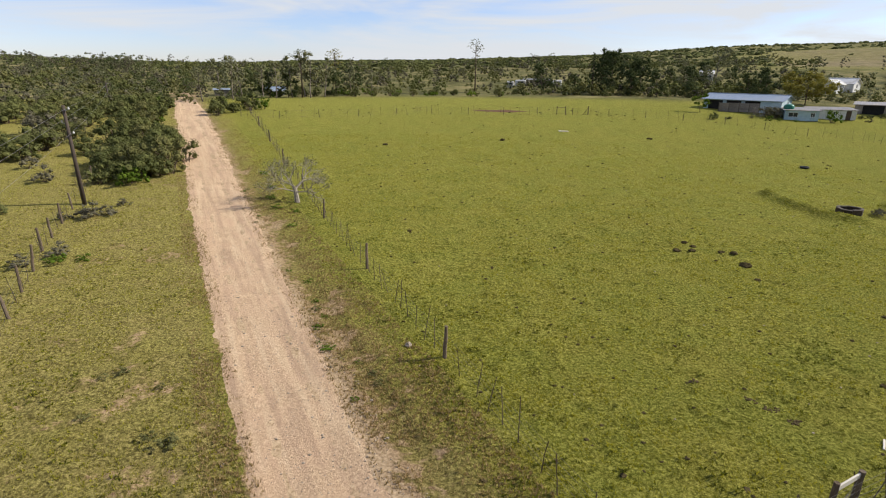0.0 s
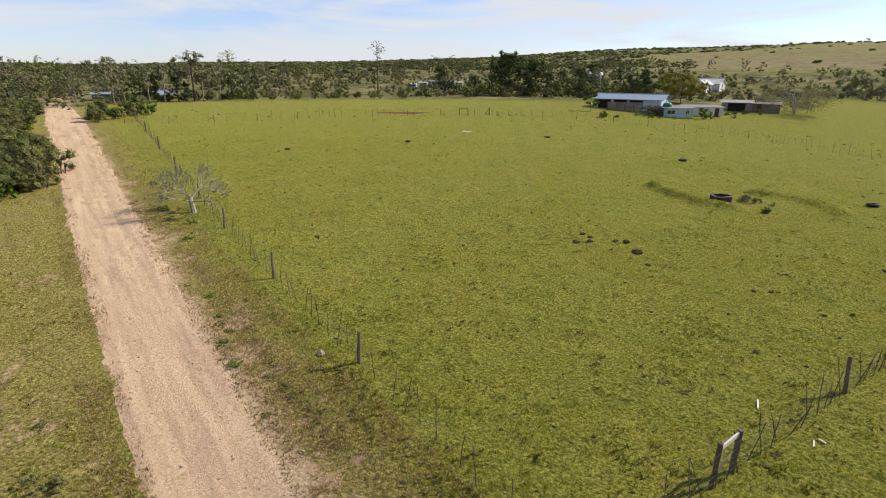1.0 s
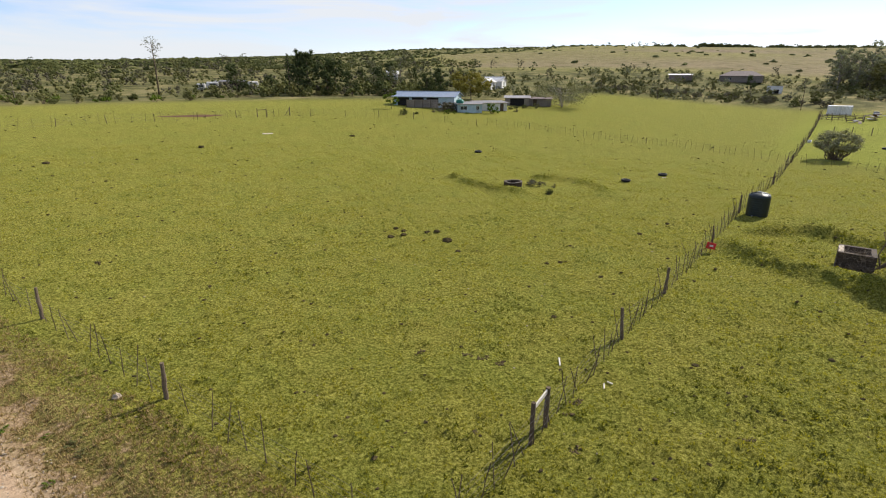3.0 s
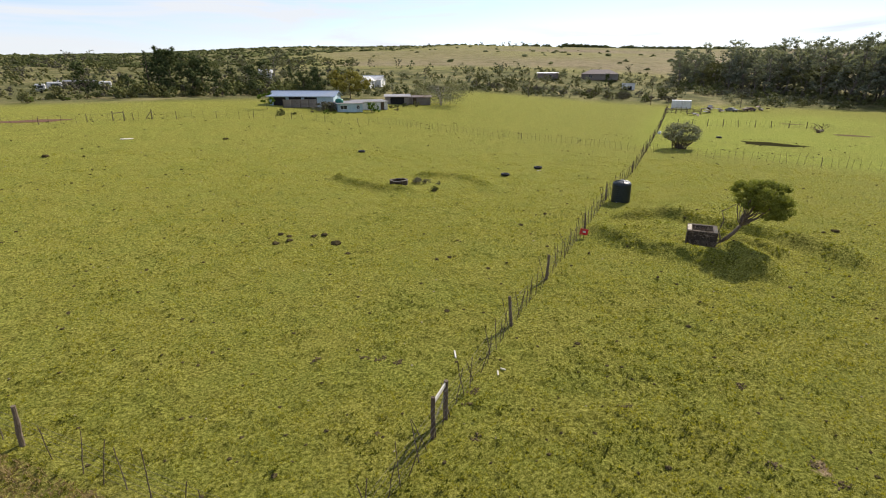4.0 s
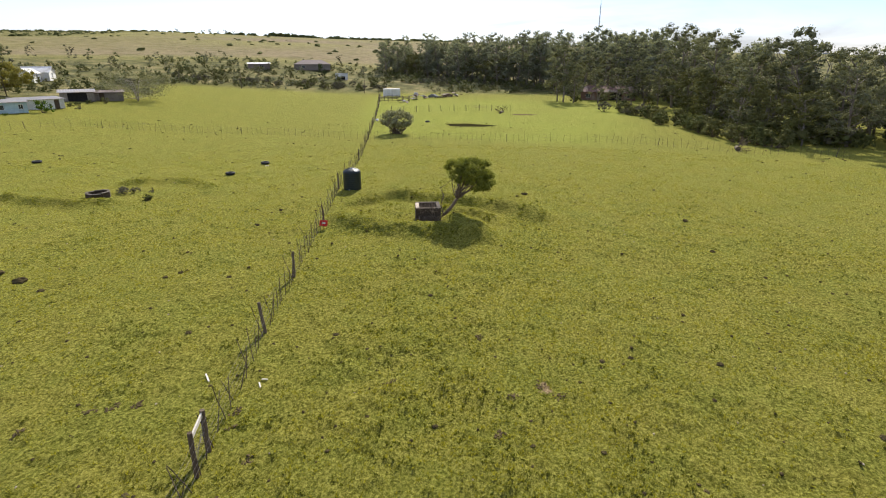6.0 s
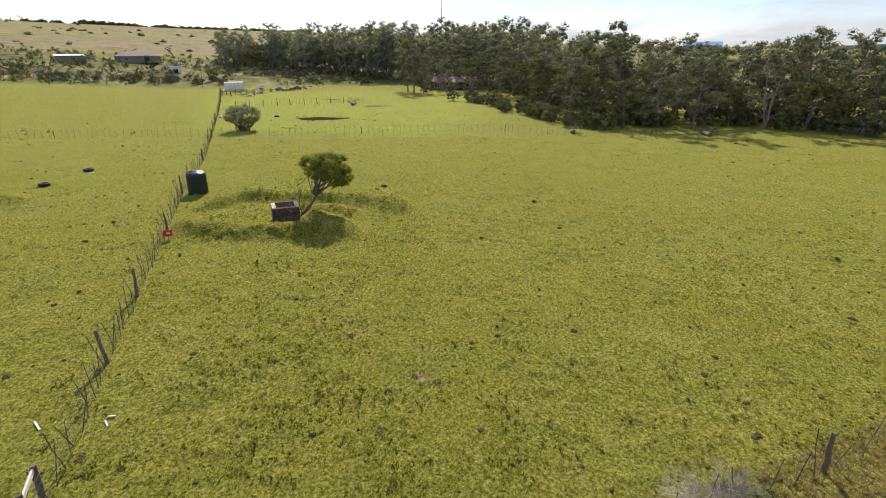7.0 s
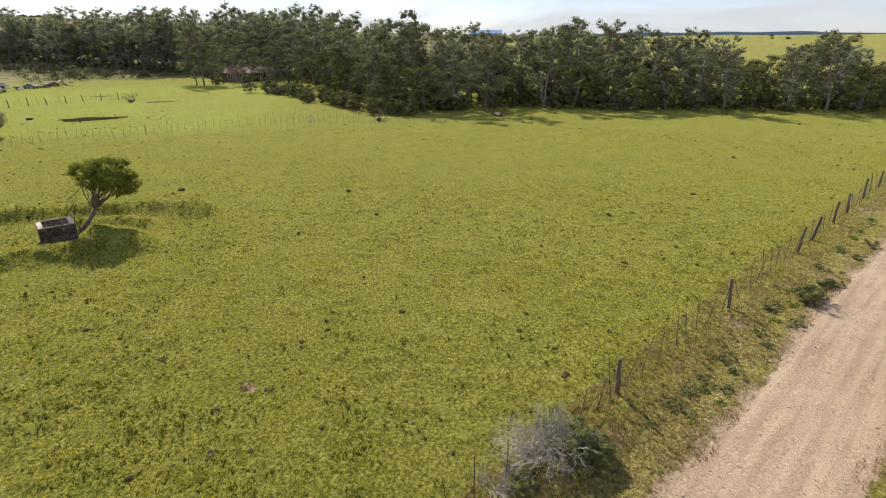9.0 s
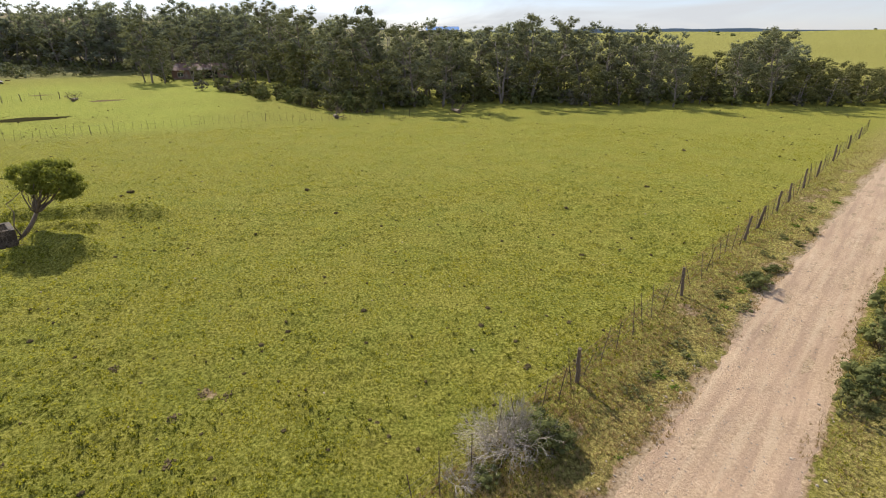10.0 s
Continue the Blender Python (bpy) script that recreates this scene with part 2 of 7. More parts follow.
def road_material():
    m, nt, b = material("gravel_road", 1.0, 0.0, 0.05)
    b.inputs["Diffuse Roughness"].default_value = 1.0
    fine = noise_node(nt, 11.0, 8, 0.8)
    broad = noise_node(nt, 0.5, 5, 0.6)
    # streaks drawn out along the wheel tracks
    c = nt.nodes.new("ShaderNodeTexCoord")
    turn = nt.nodes.new("ShaderNodeMapping")
    turn.vector_type = "TEXTURE"
    turn.inputs["Rotation"].default_value = (0, 0, 0.4587)
    turn.inputs["Scale"].default_value = (0.34, 6.0, 1.0)
    nt.links.new(c.outputs["Object"], turn.inputs["Vector"])
    track = nt.nodes.new("ShaderNodeTexNoise")
    track.inputs["Scale"].default_value, track.inputs["Detail"].default_value = 1.0, 5.0
    nt.links.new(turn.outputs["Vector"], track.inputs["Vector"])
    colour = ramp_node(nt, fine, [(0.34, (0.30, 0.200, 0.124)), (0.5, (0.505, 0.360, 0.222)), (0.66, (0.685, 0.515, 0.345))])
    colour = mix_node(nt, ramp_node(nt, broad, [(0.4, (0, 0, 0)), (0.65, (0.6, 0.6, 0.6))]), colour, (0.54, 0.372, 0.242))
    colour = mix_node(nt, ramp_node(nt, track.outputs["Fac"], [(0.50, (0, 0, 0)), (0.66, (0.55, 0.55, 0.55))]), colour, (0.38, 0.258, 0.170))
    colour = mix_node(nt, ramp_node(nt, track.outputs["Fac"], [(0.34, (0.5, 0.5, 0.5)), (0.46, (0, 0, 0))]), colour, (0.60, 0.455, 0.295))
    nt.links.new(colour, b.inputs["Base Color"])
    bump_node(nt, b, fine, 1.0, 0.07)
    return m


PASTURE = ground_material()
GRAVEL = road_material()
GRASS = foliage("grass_blades", (0.085, 0.088, 0.010), (0.36, 0.33, 0.045), 0.62, 0.9, 0.9, 0.0)
# rank grass, its colour darkened to pass for shaded tussocks as well
RANK = foliage("rank_grass_blades", (0.042, 0.052, 0.006), (0.145, 0.15, 0.018), 0.4, 0.9, 0.9, 0.05)
STRAW = foliage("dry_grass_blades", (0.10, 0.070, 0.030), (0.36, 0.26, 0.125), 0.3, 0.9, 0.9, 0.05)
GUM_LEAF = foliage("gum_leaves", (0.065, 0.073, 0.040), (0.27, 0.265, 0.145), 0.27)
OLIVE_LEAF = foliage("olive_leaves", (0.060, 0.062, 0.022), (0.195, 0.186, 0.070), 0.18)
DARK_LEAF = foliage("dark_leaves", (0.031, 0.047, 0.018), (0.105, 0.122, 0.047), 0.15)
BUSH_LEAF = foliage("bush_leaves", (0.042, 0.052, 0.018), (0.185, 0.19, 0.066), 0.2)
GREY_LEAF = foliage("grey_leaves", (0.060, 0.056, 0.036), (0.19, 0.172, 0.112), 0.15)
# ash green of some trees, raised paler to paint haze over valley bushes
ASH_LEAF = foliage("ash_green_leaves", (0.12, 0.12, 0.07), (0.35, 0.34, 0.20), 0.32)
# gum leaves paled and greyed: distance haze painted into the colour
HAZED_LEAF = foliage("hazed_leaves", (0.115, 0.125, 0.085), (0.33, 0.34, 0.24), 0.45)
BANK_GRASS = foliage("bank_grass_blades", (0.075, 0.085, 0.009), (0.25, 0.25, 0.03), 0.3, 0.9, 0.9, 0.0)
FRESH_LEAF = foliage("fresh_leaves", (0.045, 0.085, 0.010), (0.16, 0.22, 0.03), 0.35)
YELLOW_LEAF = foliage("yellow_leaves", (0.14, 0.128, 0.026), (0.34, 0.29, 0.075), 0.35)
GUM_BARK = varied("gum_bark", (0.11, 0.085, 0.065), (0.32, 0.27, 0.22), 3.0, 0.85, stretch=(3, 3, 0.6), bump=0.5, depth=0.03)
BARK = varied("rough_bark", (0.06, 0.042, 0.025), (0.19, 0.14, 0.092), 6.0, 0.9, stretch=(3, 3, 0.7), bump=0.6, depth=0.02)
GREY_WOOD = varied("weathered_wood", (0.062, 0.044, 0.027), (0.19, 0.142, 0.096), 9.0, 0.85, stretch=(6, 6, 0.6), bump=0.5, depth=0.008)
DARK_WOOD = varied("dark_wood", (0.045, 0.031, 0.019), (0.15, 0.105, 0.068), 9.0, 0.85, stretch=(6, 6, 0.6), bump=0.5, depth=0.008)
PALE_WOOD = varied("pale_plank", (0.45, 0.40, 0.32), (0.72, 0.67, 0.58), 8.0, 0.75, stretch=(5, 5, 0.5), bump=0.3, depth=0.004)
WIRE = varied("wire", (0.16, 0.14, 0.12), (0.30, 0.27, 0.24), 20.0, 0.55, 0.7)
TWIG = varied("bare_twigs", (0.19, 0.16, 0.125), (0.48, 0.42, 0.34), 9.0, 0.85, bump=0.3)
DRY_TWIG = varied("dry_twigs", (0.11, 0.08, 0.055), (0.30, 0.235, 0.165), 9.0, 0.9, bump=0.3)
PALE_BARK = varied("pale_bark", (0.17, 0.14, 0.11), (0.42, 0.37, 0.30), 5.0, 0.85, bump=0.4)
CONCRETE = varied("stained_concrete", (0.07, 0.055, 0.04), (0.20, 0.165, 0.125), 4.0, 0.9, stain=(0.06, 0.055, 0.045), bump=0.5, depth=0.015)
BRICKWORK = varied("dark_brickwork", (0.030, 0.021, 0.013), (0.11, 0.076, 0.046), 8.0, 0.9, stain=(0.05, 0.045, 0.035), bump=0.6, depth=0.01)
STONE = varied("pale_stone", (0.26, 0.21, 0.155), (0.48, 0.40, 0.30), 9.0, 0.85, bump=0.5, depth=0.01)
DUNG = varied("dung_and_soil", (0.035, 0.028, 0.013), (0.12, 0.093, 0.045), 14.0, 1.0, spec=0.0, bump=0.6, depth=0.02)
EARTH = varied("turned_earth", (0.055, 0.042, 0.020), (0.19, 0.140, 0.075), 10.0, 1.0, spec=0.0, bump=0.6, depth=0.02)
RED_EARTH = varied("red_earth", (0.09, 0.05, 0.032), (0.21, 0.125, 0.085), 6.0, 1.0, spec=0.0, bump=0.5, depth=0.02)
DARK_STRIP = varied("dark_olive_strip", (0.016, 0.015, 0.007), (0.048, 0.043, 0.018), 6.0, 1.0, spec=0.0, bump=0.5, depth=0.02)
TANK_PLASTIC = varied("tank_plastic", (0.006, 0.011, 0.010), (0.013, 0.022, 0.020), 3.0, 0.42, spec=0.35, bump=0.05)
RUBBER = varied("tyre_rubber", (0.012, 0.012, 0.012), (0.035, 0.033, 0.031), 12.0, 0.75)
RED_PAINT = varied("red_paint", (0.45, 0.02, 0.02), (0.62, 0.045, 0.05), 5.0, 0.5, bump=0.1)
WHITE_PAINT = varied("white_paint", (0.62, 0.60, 0.56), (0.80, 0.79, 0.76), 4.0, 0.6, stain=(0.45, 0.41, 0.35), bump=0.15)
GREY_METAL = varied("galvanised_metal", (0.26, 0.27, 0.28), (0.44, 0.45, 0.46), 5.0, 0.45, 0.6, bump=0.1)


# ---- mesh helpers ----
rng = np.random.default_rng(7)


class Geo:
    """Vertices and faces gathered for one mesh."""

    def __init__(self):
        self.v, self.f, self.n = [], [], 0

    def add(self, verts, faces):
        self.v.append(np.asarray(verts, float).reshape(-1, 3))
        n = self.n
        if isinstance(faces, np.ndarray):
            self.f.extend((faces + n).tolist())
        else:
            self.f.extend([[i + n for i in face] for face in faces])
        self.n += len(self.v[-1])
        return self

    def box(self, centre, size, turn=None):
        c = np.array([(x, y, z) for x in (-.5, .5) for y in (-.5, .5) for z in (-.5, .5)]) * size
        if turn is not None:
            c = c @ np.array(turn.to_3x3()).T
        return self.add(c + centre, [(0, 1, 3, 2), (4, 6, 7, 5), (0, 4, 5, 1), (2, 3, 7, 6), (0, 2, 6, 4), (1, 5, 7, 3)])

    def tube(self, path, radii, sides=6, cap=True):
        path = np.asarray(path, float)
        radii = np.broadcast_to(radii, len(path))
        ways = np.gradient(path, axis=0)
        verts = []
        for p, w, r in zip(path, ways, radii):
            w = w / (np.linalg.norm(w) + 1e-9)
            a = np.cross(w, (1, 0, 0) if abs(w[0]) < 0.8 else (0, 1, 0))
            a /= np.linalg.norm(a)
            b = np.cross(w, a)
            for k in range(sides):
                t = 2 * math.pi * k / sides
                verts.append(p + r * (math.cos(t) * a + math.sin(t) * b))
        faces = [(i * sides + k, i * sides + (k + 1) % sides, (i + 1) * sides + (k + 1) % sides, (i + 1) * sides + k) for i in range(len(path) - 1) for k in range(sides)]
        if cap:
            faces += [tuple(range(sides))[::-1], tuple(range((len(path) - 1) * sides, len(path) * sides))]
        return self.add(verts, faces)

    def blob(self, centre, size, rough=0.25, rings=5, sides=8, gen=None):
        """A closed uneven lump."""
        gen = gen or rng
        verts = [(0, 0, -1)]
        for i in range(1, rings):
            e = -math.pi / 2 + math.pi * i / rings
            for k in range(sides):
                t = 2 * math.pi * (k + 0.5 * (i % 2)) / sides
                verts.append((math.cos(e) * math.cos(t), math.cos(e) * math.sin(t), math.sin(e)))
        verts.append((0, 0, 1))
        verts = np.array(verts) * (1 + rough * gen.uniform(-1, 1, (len(verts), 1))) * size + centre
        last = len(verts) - 1
        faces = [(0, 1 + (k + 1) % sides, 1 + k) for k in range(sides)]
        for i in range(rings - 2):
            for k in range(sides):
                a, b = 1 + i * sides + k, 1 + i * sides + (k + 1) % sides
                faces.append((a, b, b + sides, a + sides))
        faces += [(last, last - sides + k, last - sides + (k + 1) % sides) for k in range(sides)]
        return self.add(verts, faces)

    def cards(self, centres, normals, length, width, gen=None):
        """Small leaves: four-cornered, at the centres, facing roughly along the normals."""
        gen = gen or rng
        n = len(centres)
        w = normals / (np.linalg.norm(normals, axis=1, keepdims=True) + 1e-9)
        a = np.cross(w, gen.normal(size=(n, 3)))
        a /= np.linalg.norm(a, axis=1, keepdims=True) + 1e-9
        b = np.cross(w, a)
        s = gen.uniform(0.6, 1.35, (n, 1))
        a, b = a * s * length / 2, b * s * width / 2
        verts = np.stack([centres - a, centres + b * 1.0 - a * 0.1, centres + a, centres - b * 1.0 + a * 0.1], 1).reshape(-1, 3)
        base = self.n
        self.v.append(verts)
        self.f.extend((np.arange(4 * n).reshape(n, 4) + base).tolist())
        self.n += 4 * n
        return self

    def mesh(self, name, mat, smooth=False):
        me = bpy.data.meshes.new(name)
        me.from_pydata(np.concatenate(self.v) if self.v else [], [], self.f)
        me.materials.append(mat)
        if smooth:
            me.polygons.foreach_set("use_smooth", np.ones(len(me.polygons), bool))
        me.update()
        return me


def thing(name, label, category, group="", kind="", at=(0, 0, 0), turn=0.0):
    ob = new(name)
    ob.empty_display_size = 0.2
    ob.matrix_basis = pose(*at, 0, 0, turn)
    return tagged(ob, label, category, group, kind)


def part(name, shape, mat, parent, label="", smooth=False, m=None):
    me = shape.mesh(name, mat, smooth) if isinstance(shape, Geo) else shape
    ob = new(name, me)
    ob.parent = parent
    if m is not None:
        ob.matrix_basis = m
    return tagged(ob, label) if label else ob


def bevelled(size, width=0.02):
    bm = bmesh.new()
    bmesh.ops.create_cube(bm, size=1, matrix=Matrix.Diagonal((*size, 1)))
    bmesh.ops.bevel(bm, geom=bm.edges[:], offset=width, segments=1, affect="EDGES")
    return bm


def solid(name, bm, mat):
    me = bpy.data.meshes.new(name)
    bm.to_mesh(me)
    bm.free()
    me.materials.append(mat)
    return me


# ---- the land ----
# azimuth from +y, where the slope starts, where it crests, the crest's height in degrees
HILLS = ((-180, 150, 800, 1.0), (-70, 130, 500, 1.0), (-40, 130, 500, 0.75), (-20, 150, 600, 0.5), (0, 160, 900, 0.8), (12, 160, 900, 1.4), (30, 170, 900, 2.0), (45, 200, 900, 2.2), (65, 200, 900, 1.8), (80, 200, 900, 1.6), (100, 200, 900, 0.7), (122, 170, 1600, 0.15), (150, 150, 1600, 0.35), (180, 150, 800, 1.0))
# earth banks thrown up round the two cisterns: height, width, ridge line
BANKS = (
    (0.85, 1.0, ((38.6, 19.4), (40.3, 18.2), (41.3, 15.9), (41.2, 12.9), (41.0, 10.2), (40.0, 7.2), (38.8, 5.2))),
    (0.82, 1.1, ((33.4, 18.6), (32.7, 17.0), (32.5, 14.6), (32.5, 12.4), (33.0, 10.8))),
    (0.95, 1.3, ((35.2, 10.3), (34.2, 9.3), (33.0, 8.4))),
    (0.55, 0.85, ((38.4, 12.6), (38.2, 10.4), (37.2, 8.6))),
    (0.22, 1.7, ((34.5, 18.4), (36.4, 17.9), (38.4, 17.2))),
    (0.62, 0.85, ((29.8, 47.6), (30.1, 43.9), (30.6, 40.6), (32.0, 39.0))),
    (0.55, 0.85, ((38.0, 43.6), (40.2, 41.4), (40.2, 37.6), (39.0, 35.4))),
)


def sstep(a, b, v):
    t = np.clip((v - a) / (b - a), 0, 1)
    return t * t * (3 - 2 * t)


def lattice(ix, iy):
    h = np.sin(ix * 127.1 + iy * 311.7) * 43758.5453
    return h - np.floor(h)


def value_noise(x, y):
    ix, iy = np.floor(x), np.floor(y)
    fx, fy = x - ix, y - iy
    fx, fy = fx * fx * (3 - 2 * fx), fy * fy * (3 - 2 * fy)
    top = lattice(ix, iy) * (1 - fx) + lattice(ix + 1, iy) * fx
    low = lattice(ix, iy + 1) * (1 - fx) + lattice(ix + 1, iy + 1) * fx
    return top * (1 - fy) + low * fy - 0.5


def road_middle(y):
    south = np.maximum(0.0, -20.0 - np.asarray(y, float))
    return 2.45 - 0.494 * y - 0.056 * south * south / (south + 6.0)


def road_offset(x, y):
    """Metres east of the road's middle line, square to it; southwards the road bends away from its fence."""
    return (x - road_middle(y)) * 0.8966


def banks(x, y):
    total = 0.0
    for high, wide, line in BANKS:
        line = np.array(line)
        best = np.full(np.shape(x), 99.0)
        for a, b in zip(line[:-1], line[1:]):
            d = b - a
            t = np.clip(((x - a[0]) * d[0] + (y - a[1]) * d[1]) / (d @ d), 0, 1)
            best = np.minimum(best, np.hypot(x - a[0] - t * d[0], y - a[1] - t * d[1]))
        lumpy = 0.92 + 0.3 * value_noise(x / 1.4 + high * 50, y / 1.4)
        total = np.maximum(total, high * lumpy * np.exp(-((best / wide) ** 2)))
    return total


def hummocks(x, y):
    """0 to 1: steep-sided little tussock mounds that crowd together in patches."""
    lumps = value_noise(x / 0.46 + 17, y / 0.46) + 0.65 * value_noise(x / 0.23, y / 0.23 + 31)
    crowd = value_noise(x / 2.3 + 4, y / 2.3) + 0.8 * value_noise(x / 7.5, y / 7.5 + 13)
    return sstep(0.10, 0.36, lumps + 0.42 * crowd - 0.02)


def terrain(x, y):
    x, y = np.asarray(x, float), np.asarray(y, float)
    r, az = np.hypot(x, y), np.degrees(np.arctan2(x, y))
    z = 4.4 * sstep(30, 115, y - 0.3 * x)
    starts = [h[0] for h in HILLS]
    near, crest, rise = (np.interp(az, starts, [h[n] for h in HILLS]) for n in (1, 2, 3))
    s = np.clip((r - near) / (crest - near), 0, 1)
    s = s * (1.35 - 0.35 * s)
    z = z + (11 + crest * np.tan(np.radians(rise)) - z) * s
    z = z + value_noise(x / 170 + 9, y / 170) * 7 * sstep(220, 420, r)
    z = z + banks(x, y)
    near_field = 1 - sstep(70, 130, r)
    z = z + near_field * (0.10 * value_noise(x / 3.1, y / 3.1) + 0.07 * value_noise(x / 0.9 + 5, y / 0.9))
    off = road_offset(x, y)
    z = z + 0.09 * hummocks(x, y) * (1 - sstep(38, 60, r)) * sstep(2.0, 3.4, np.where(off > 0, off - 0.6, -off))
    ditch = np.abs(off - 3.0)
    return z - 0.10 * np.exp(-((ditch / 0.5) ** 2)) * near_field


def height(x, y):
    return float(terrain(x, y))


def grid_lines(stops, far, fine=0.15, coarse=0.36, grow=1.08):
    """Lines close together in the middle stretch, wider beside it, then ever wider out to the horizon."""
    a, b, c, d = stops
    lines = [*np.arange(a, b, coarse), *np.arange(b, c, fine), *np.arange(c, d + coarse / 2, coarse)]
    for sign, at in ((-1, a), (1, lines[-1])):
        step = coarse
        while abs(at) < far:
            step *= grow
            at += sign * step
            lines.append(at)
    return np.array(sorted(lines))


def make_ground():
    xs, ys = grid_lines((-28, -7, 38, 56), 4700), grid_lines((-40, -26, 34, 56), 4700)
    gx, gy = np.meshgrid(xs, ys)
    gz = terrain(gx, gy)
    nx, ny = len(xs), len(ys)
    verts = np.stack([gx, gy, gz], -1).reshape(-1, 3)
    i = (np.arange(ny - 1)[:, None] * nx + np.arange(nx - 1)).ravel()
    me = bpy.data.meshes.new("ground")
    me.from_pydata(verts, [], np.stack([i, i + 1, i + nx + 1, i + nx], 1).tolist())
    me.polygons.foreach_set("use_smooth", np.ones(len(me.polygons), bool))
    x, y = verts[:, 0], verts[:, 1]
    r, az = np.hypot(x, y), np.degrees(np.arctan2(x, y))
    off = road_offset(x, y)
    ragged = value_noise(x / 1.3, y / 1.3) * 1.2 + value_noise(x / 4, y / 4) * 1.0
    bare = np.clip(1.0 - (np.abs(off + 0.05) - 1.55 - 0.32 * sstep(8, 42, y) + np.where(off > 0, ragged * 0.5, ragged * 0.2)) / np.where(off > 0, 0.9 + 1.3 * sstep(-6, 8, y), 0.6), 0, 1) * (r < 160)
    dry = sstep(22, 34, az) * (1 - sstep(88, 100, az)) * sstep(265, 325, r) * (1 - 0.85 * sstep(-40, 60, r - np.interp(az, (22, 30, 40, 50, 58), (420, 520, 620, 790, 1000)))) * (0.75 + 0.5 * value_noise(x / 90, y / 90))
    bushy = sstep(128, 150, r - 58 * sstep(38, 46, az)) * (1 - sstep(108, 122, az) * sstep(130, 170, r)) * (1 - dry)
    bushy = np.maximum(bushy, sstep(36, 46, -off) * 0.5)
    withered = np.clip(sstep(1.6, 2.6, -off) * (1 - 0.3 * sstep(12, 30, -off)) + sstep(1.0, 2.0, off) * (1 - sstep(2.8, 6.2, off + 1.6 * value_noise(x / 1.7, y / 1.7 + 20))), 0, 1) * (r < 140)
    withered = np.maximum(withered, 0.3 * sstep(112, 124, az) * sstep(130, 170, r))
    far_field = sstep(116, 124, az) * (1 - sstep(170, 175, az)) * sstep(150, 200, r)
    dry = np.maximum(dry, 0.12 * far_field)
    bare = np.maximum(bare, 0.62 * np.exp(-(((x - 17.07) / 0.55) ** 2 + ((y - (1.60)) / 0.4) ** 2)))
    worn = sstep(0.16, 0.42, value_noise(x / 1.1 + 60, y / 1.1) + 0.6 * value_noise(x / 4.2, y / 4.2 + 70))
    bare = np.maximum(bare, 0.5 * worn * sstep(1.6, 2.2, -off) * (1 - sstep(5, 14, -off)) * (r < 90))
    bare = np.maximum(bare, 0.7 * worn * sstep(1.6, 2.2, off) * (1 - sstep(3.6, 5.2, off)) * (r < 90))
    lush = sstep(74, 82, x) * (1 - sstep(150, 175, x)) * sstep(-8, 4, y) * (1 - sstep(4, 12, y - 0.43 * x)) * (0.8 + 0.8 * value_noise(x / 9, y / 9))
    for name, values in (("lush", np.clip(lush, 0, 1)), ("withered", withered), ("bare", bare), ("dry", np.clip(dry, 0, 1)), ("bushy", np.clip(bushy, 0, 1))):
        me.attributes.new(name, "FLOAT", "POINT").data.foreach_set("value", values.astype(np.float32))
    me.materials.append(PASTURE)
    return tagged(new("ground", me), "uneven grazed green pasture rising to bushy hills", "ground", kind="structure")


def make_road():
    along = np.concatenate([np.arange(-130, -45, 1.0), np.arange(-45, 50, 0.25), np.arange(50, 125, 1.0)])
    across = np.linspace(-3.0, 3.0, 31)
    y0, a = np.meshgrid(along, across, indexing="ij")
    wider = sstep(8, 42, y0)
    east = 1.38 + 0.5 * wider - 0.12 * sstep(12, 34, -y0)
    x, y = road_middle(y0) + a * 0.8966, y0 + a * 0.443
    edge = np.maximum(a - east, -1.62 - 0.3 * wider - a)
    ragged = 0.22 * value_noise(x / 0.6 + 30, y / 0.6) + 0.25 * value_noise(x / 2.2, y / 2.2 + 8)
    rut = -0.022 * (np.exp(-(((a - 0.85) / 0.33) ** 2)) + np.exp(-(((a + 0.85) / 0.33) ** 2)))
    z = terrain(x, y) + 0.024 + rut + 0.02 * value_noise(x / 0.5, y / 0.5 + 3) - np.maximum(0.0, edge + ragged) * 0.09
    verts = np.stack([x, y, z], -1).reshape(-1, 3)
    w = len(across)
    faces = [(i * w + k, i * w + k + 1, (i + 1) * w + k + 1, (i + 1) * w + k) for i in range(len(along) - 1) for k in range(w - 1)]
    me = Geo().add(verts, faces).mesh("road", GRAVEL, True)
    return tagged(new("road", me), "pale pinkish gravel farm road with faint wheel ruts", "road", kind="structure")


make_ground()
make_road()


# ---- grass ----
def tufts(name, x, y, mat, tall, wide, blades, label, lean=0.5):
    n = len(x)
    z = terrain(x, y) - 0.01
    root = np.stack([x, y, z], 1)
    size = rng.uniform(0.6, 1.4, (n, 1))
    verts = []
    for _ in range(blades):
        a = rng.uniform(0, 2 * math.pi, n)
        way = np.stack([np.cos(a), np.sin(a), 0 * a], 1)
        side = np.stack([-np.sin(a), np.cos(a), 0 * a], 1)
        foot = root + way * rng.uniform(0, wide, (n, 1)) * size
        tip = foot + (way * rng.uniform(0.1, 1, (n, 1)) * lean + (0, 0, 1)) * tall * size * rng.uniform(0.6, 1.2, (n, 1))
        verts.append(np.stack([foot - side * wide * 0.35 * size, foot + side * wide * 0.35 * size, tip], 1))
    verts = np.concatenate(verts).reshape(-1, 3)
    me = bpy.data.meshes.new(name)
    me.from_pydata(verts, [], np.arange(len(verts)).reshape(-1, 3).tolist())
    me.materials.append(mat)
    return tagged(new(name, me), label, "grass", kind="stuff")


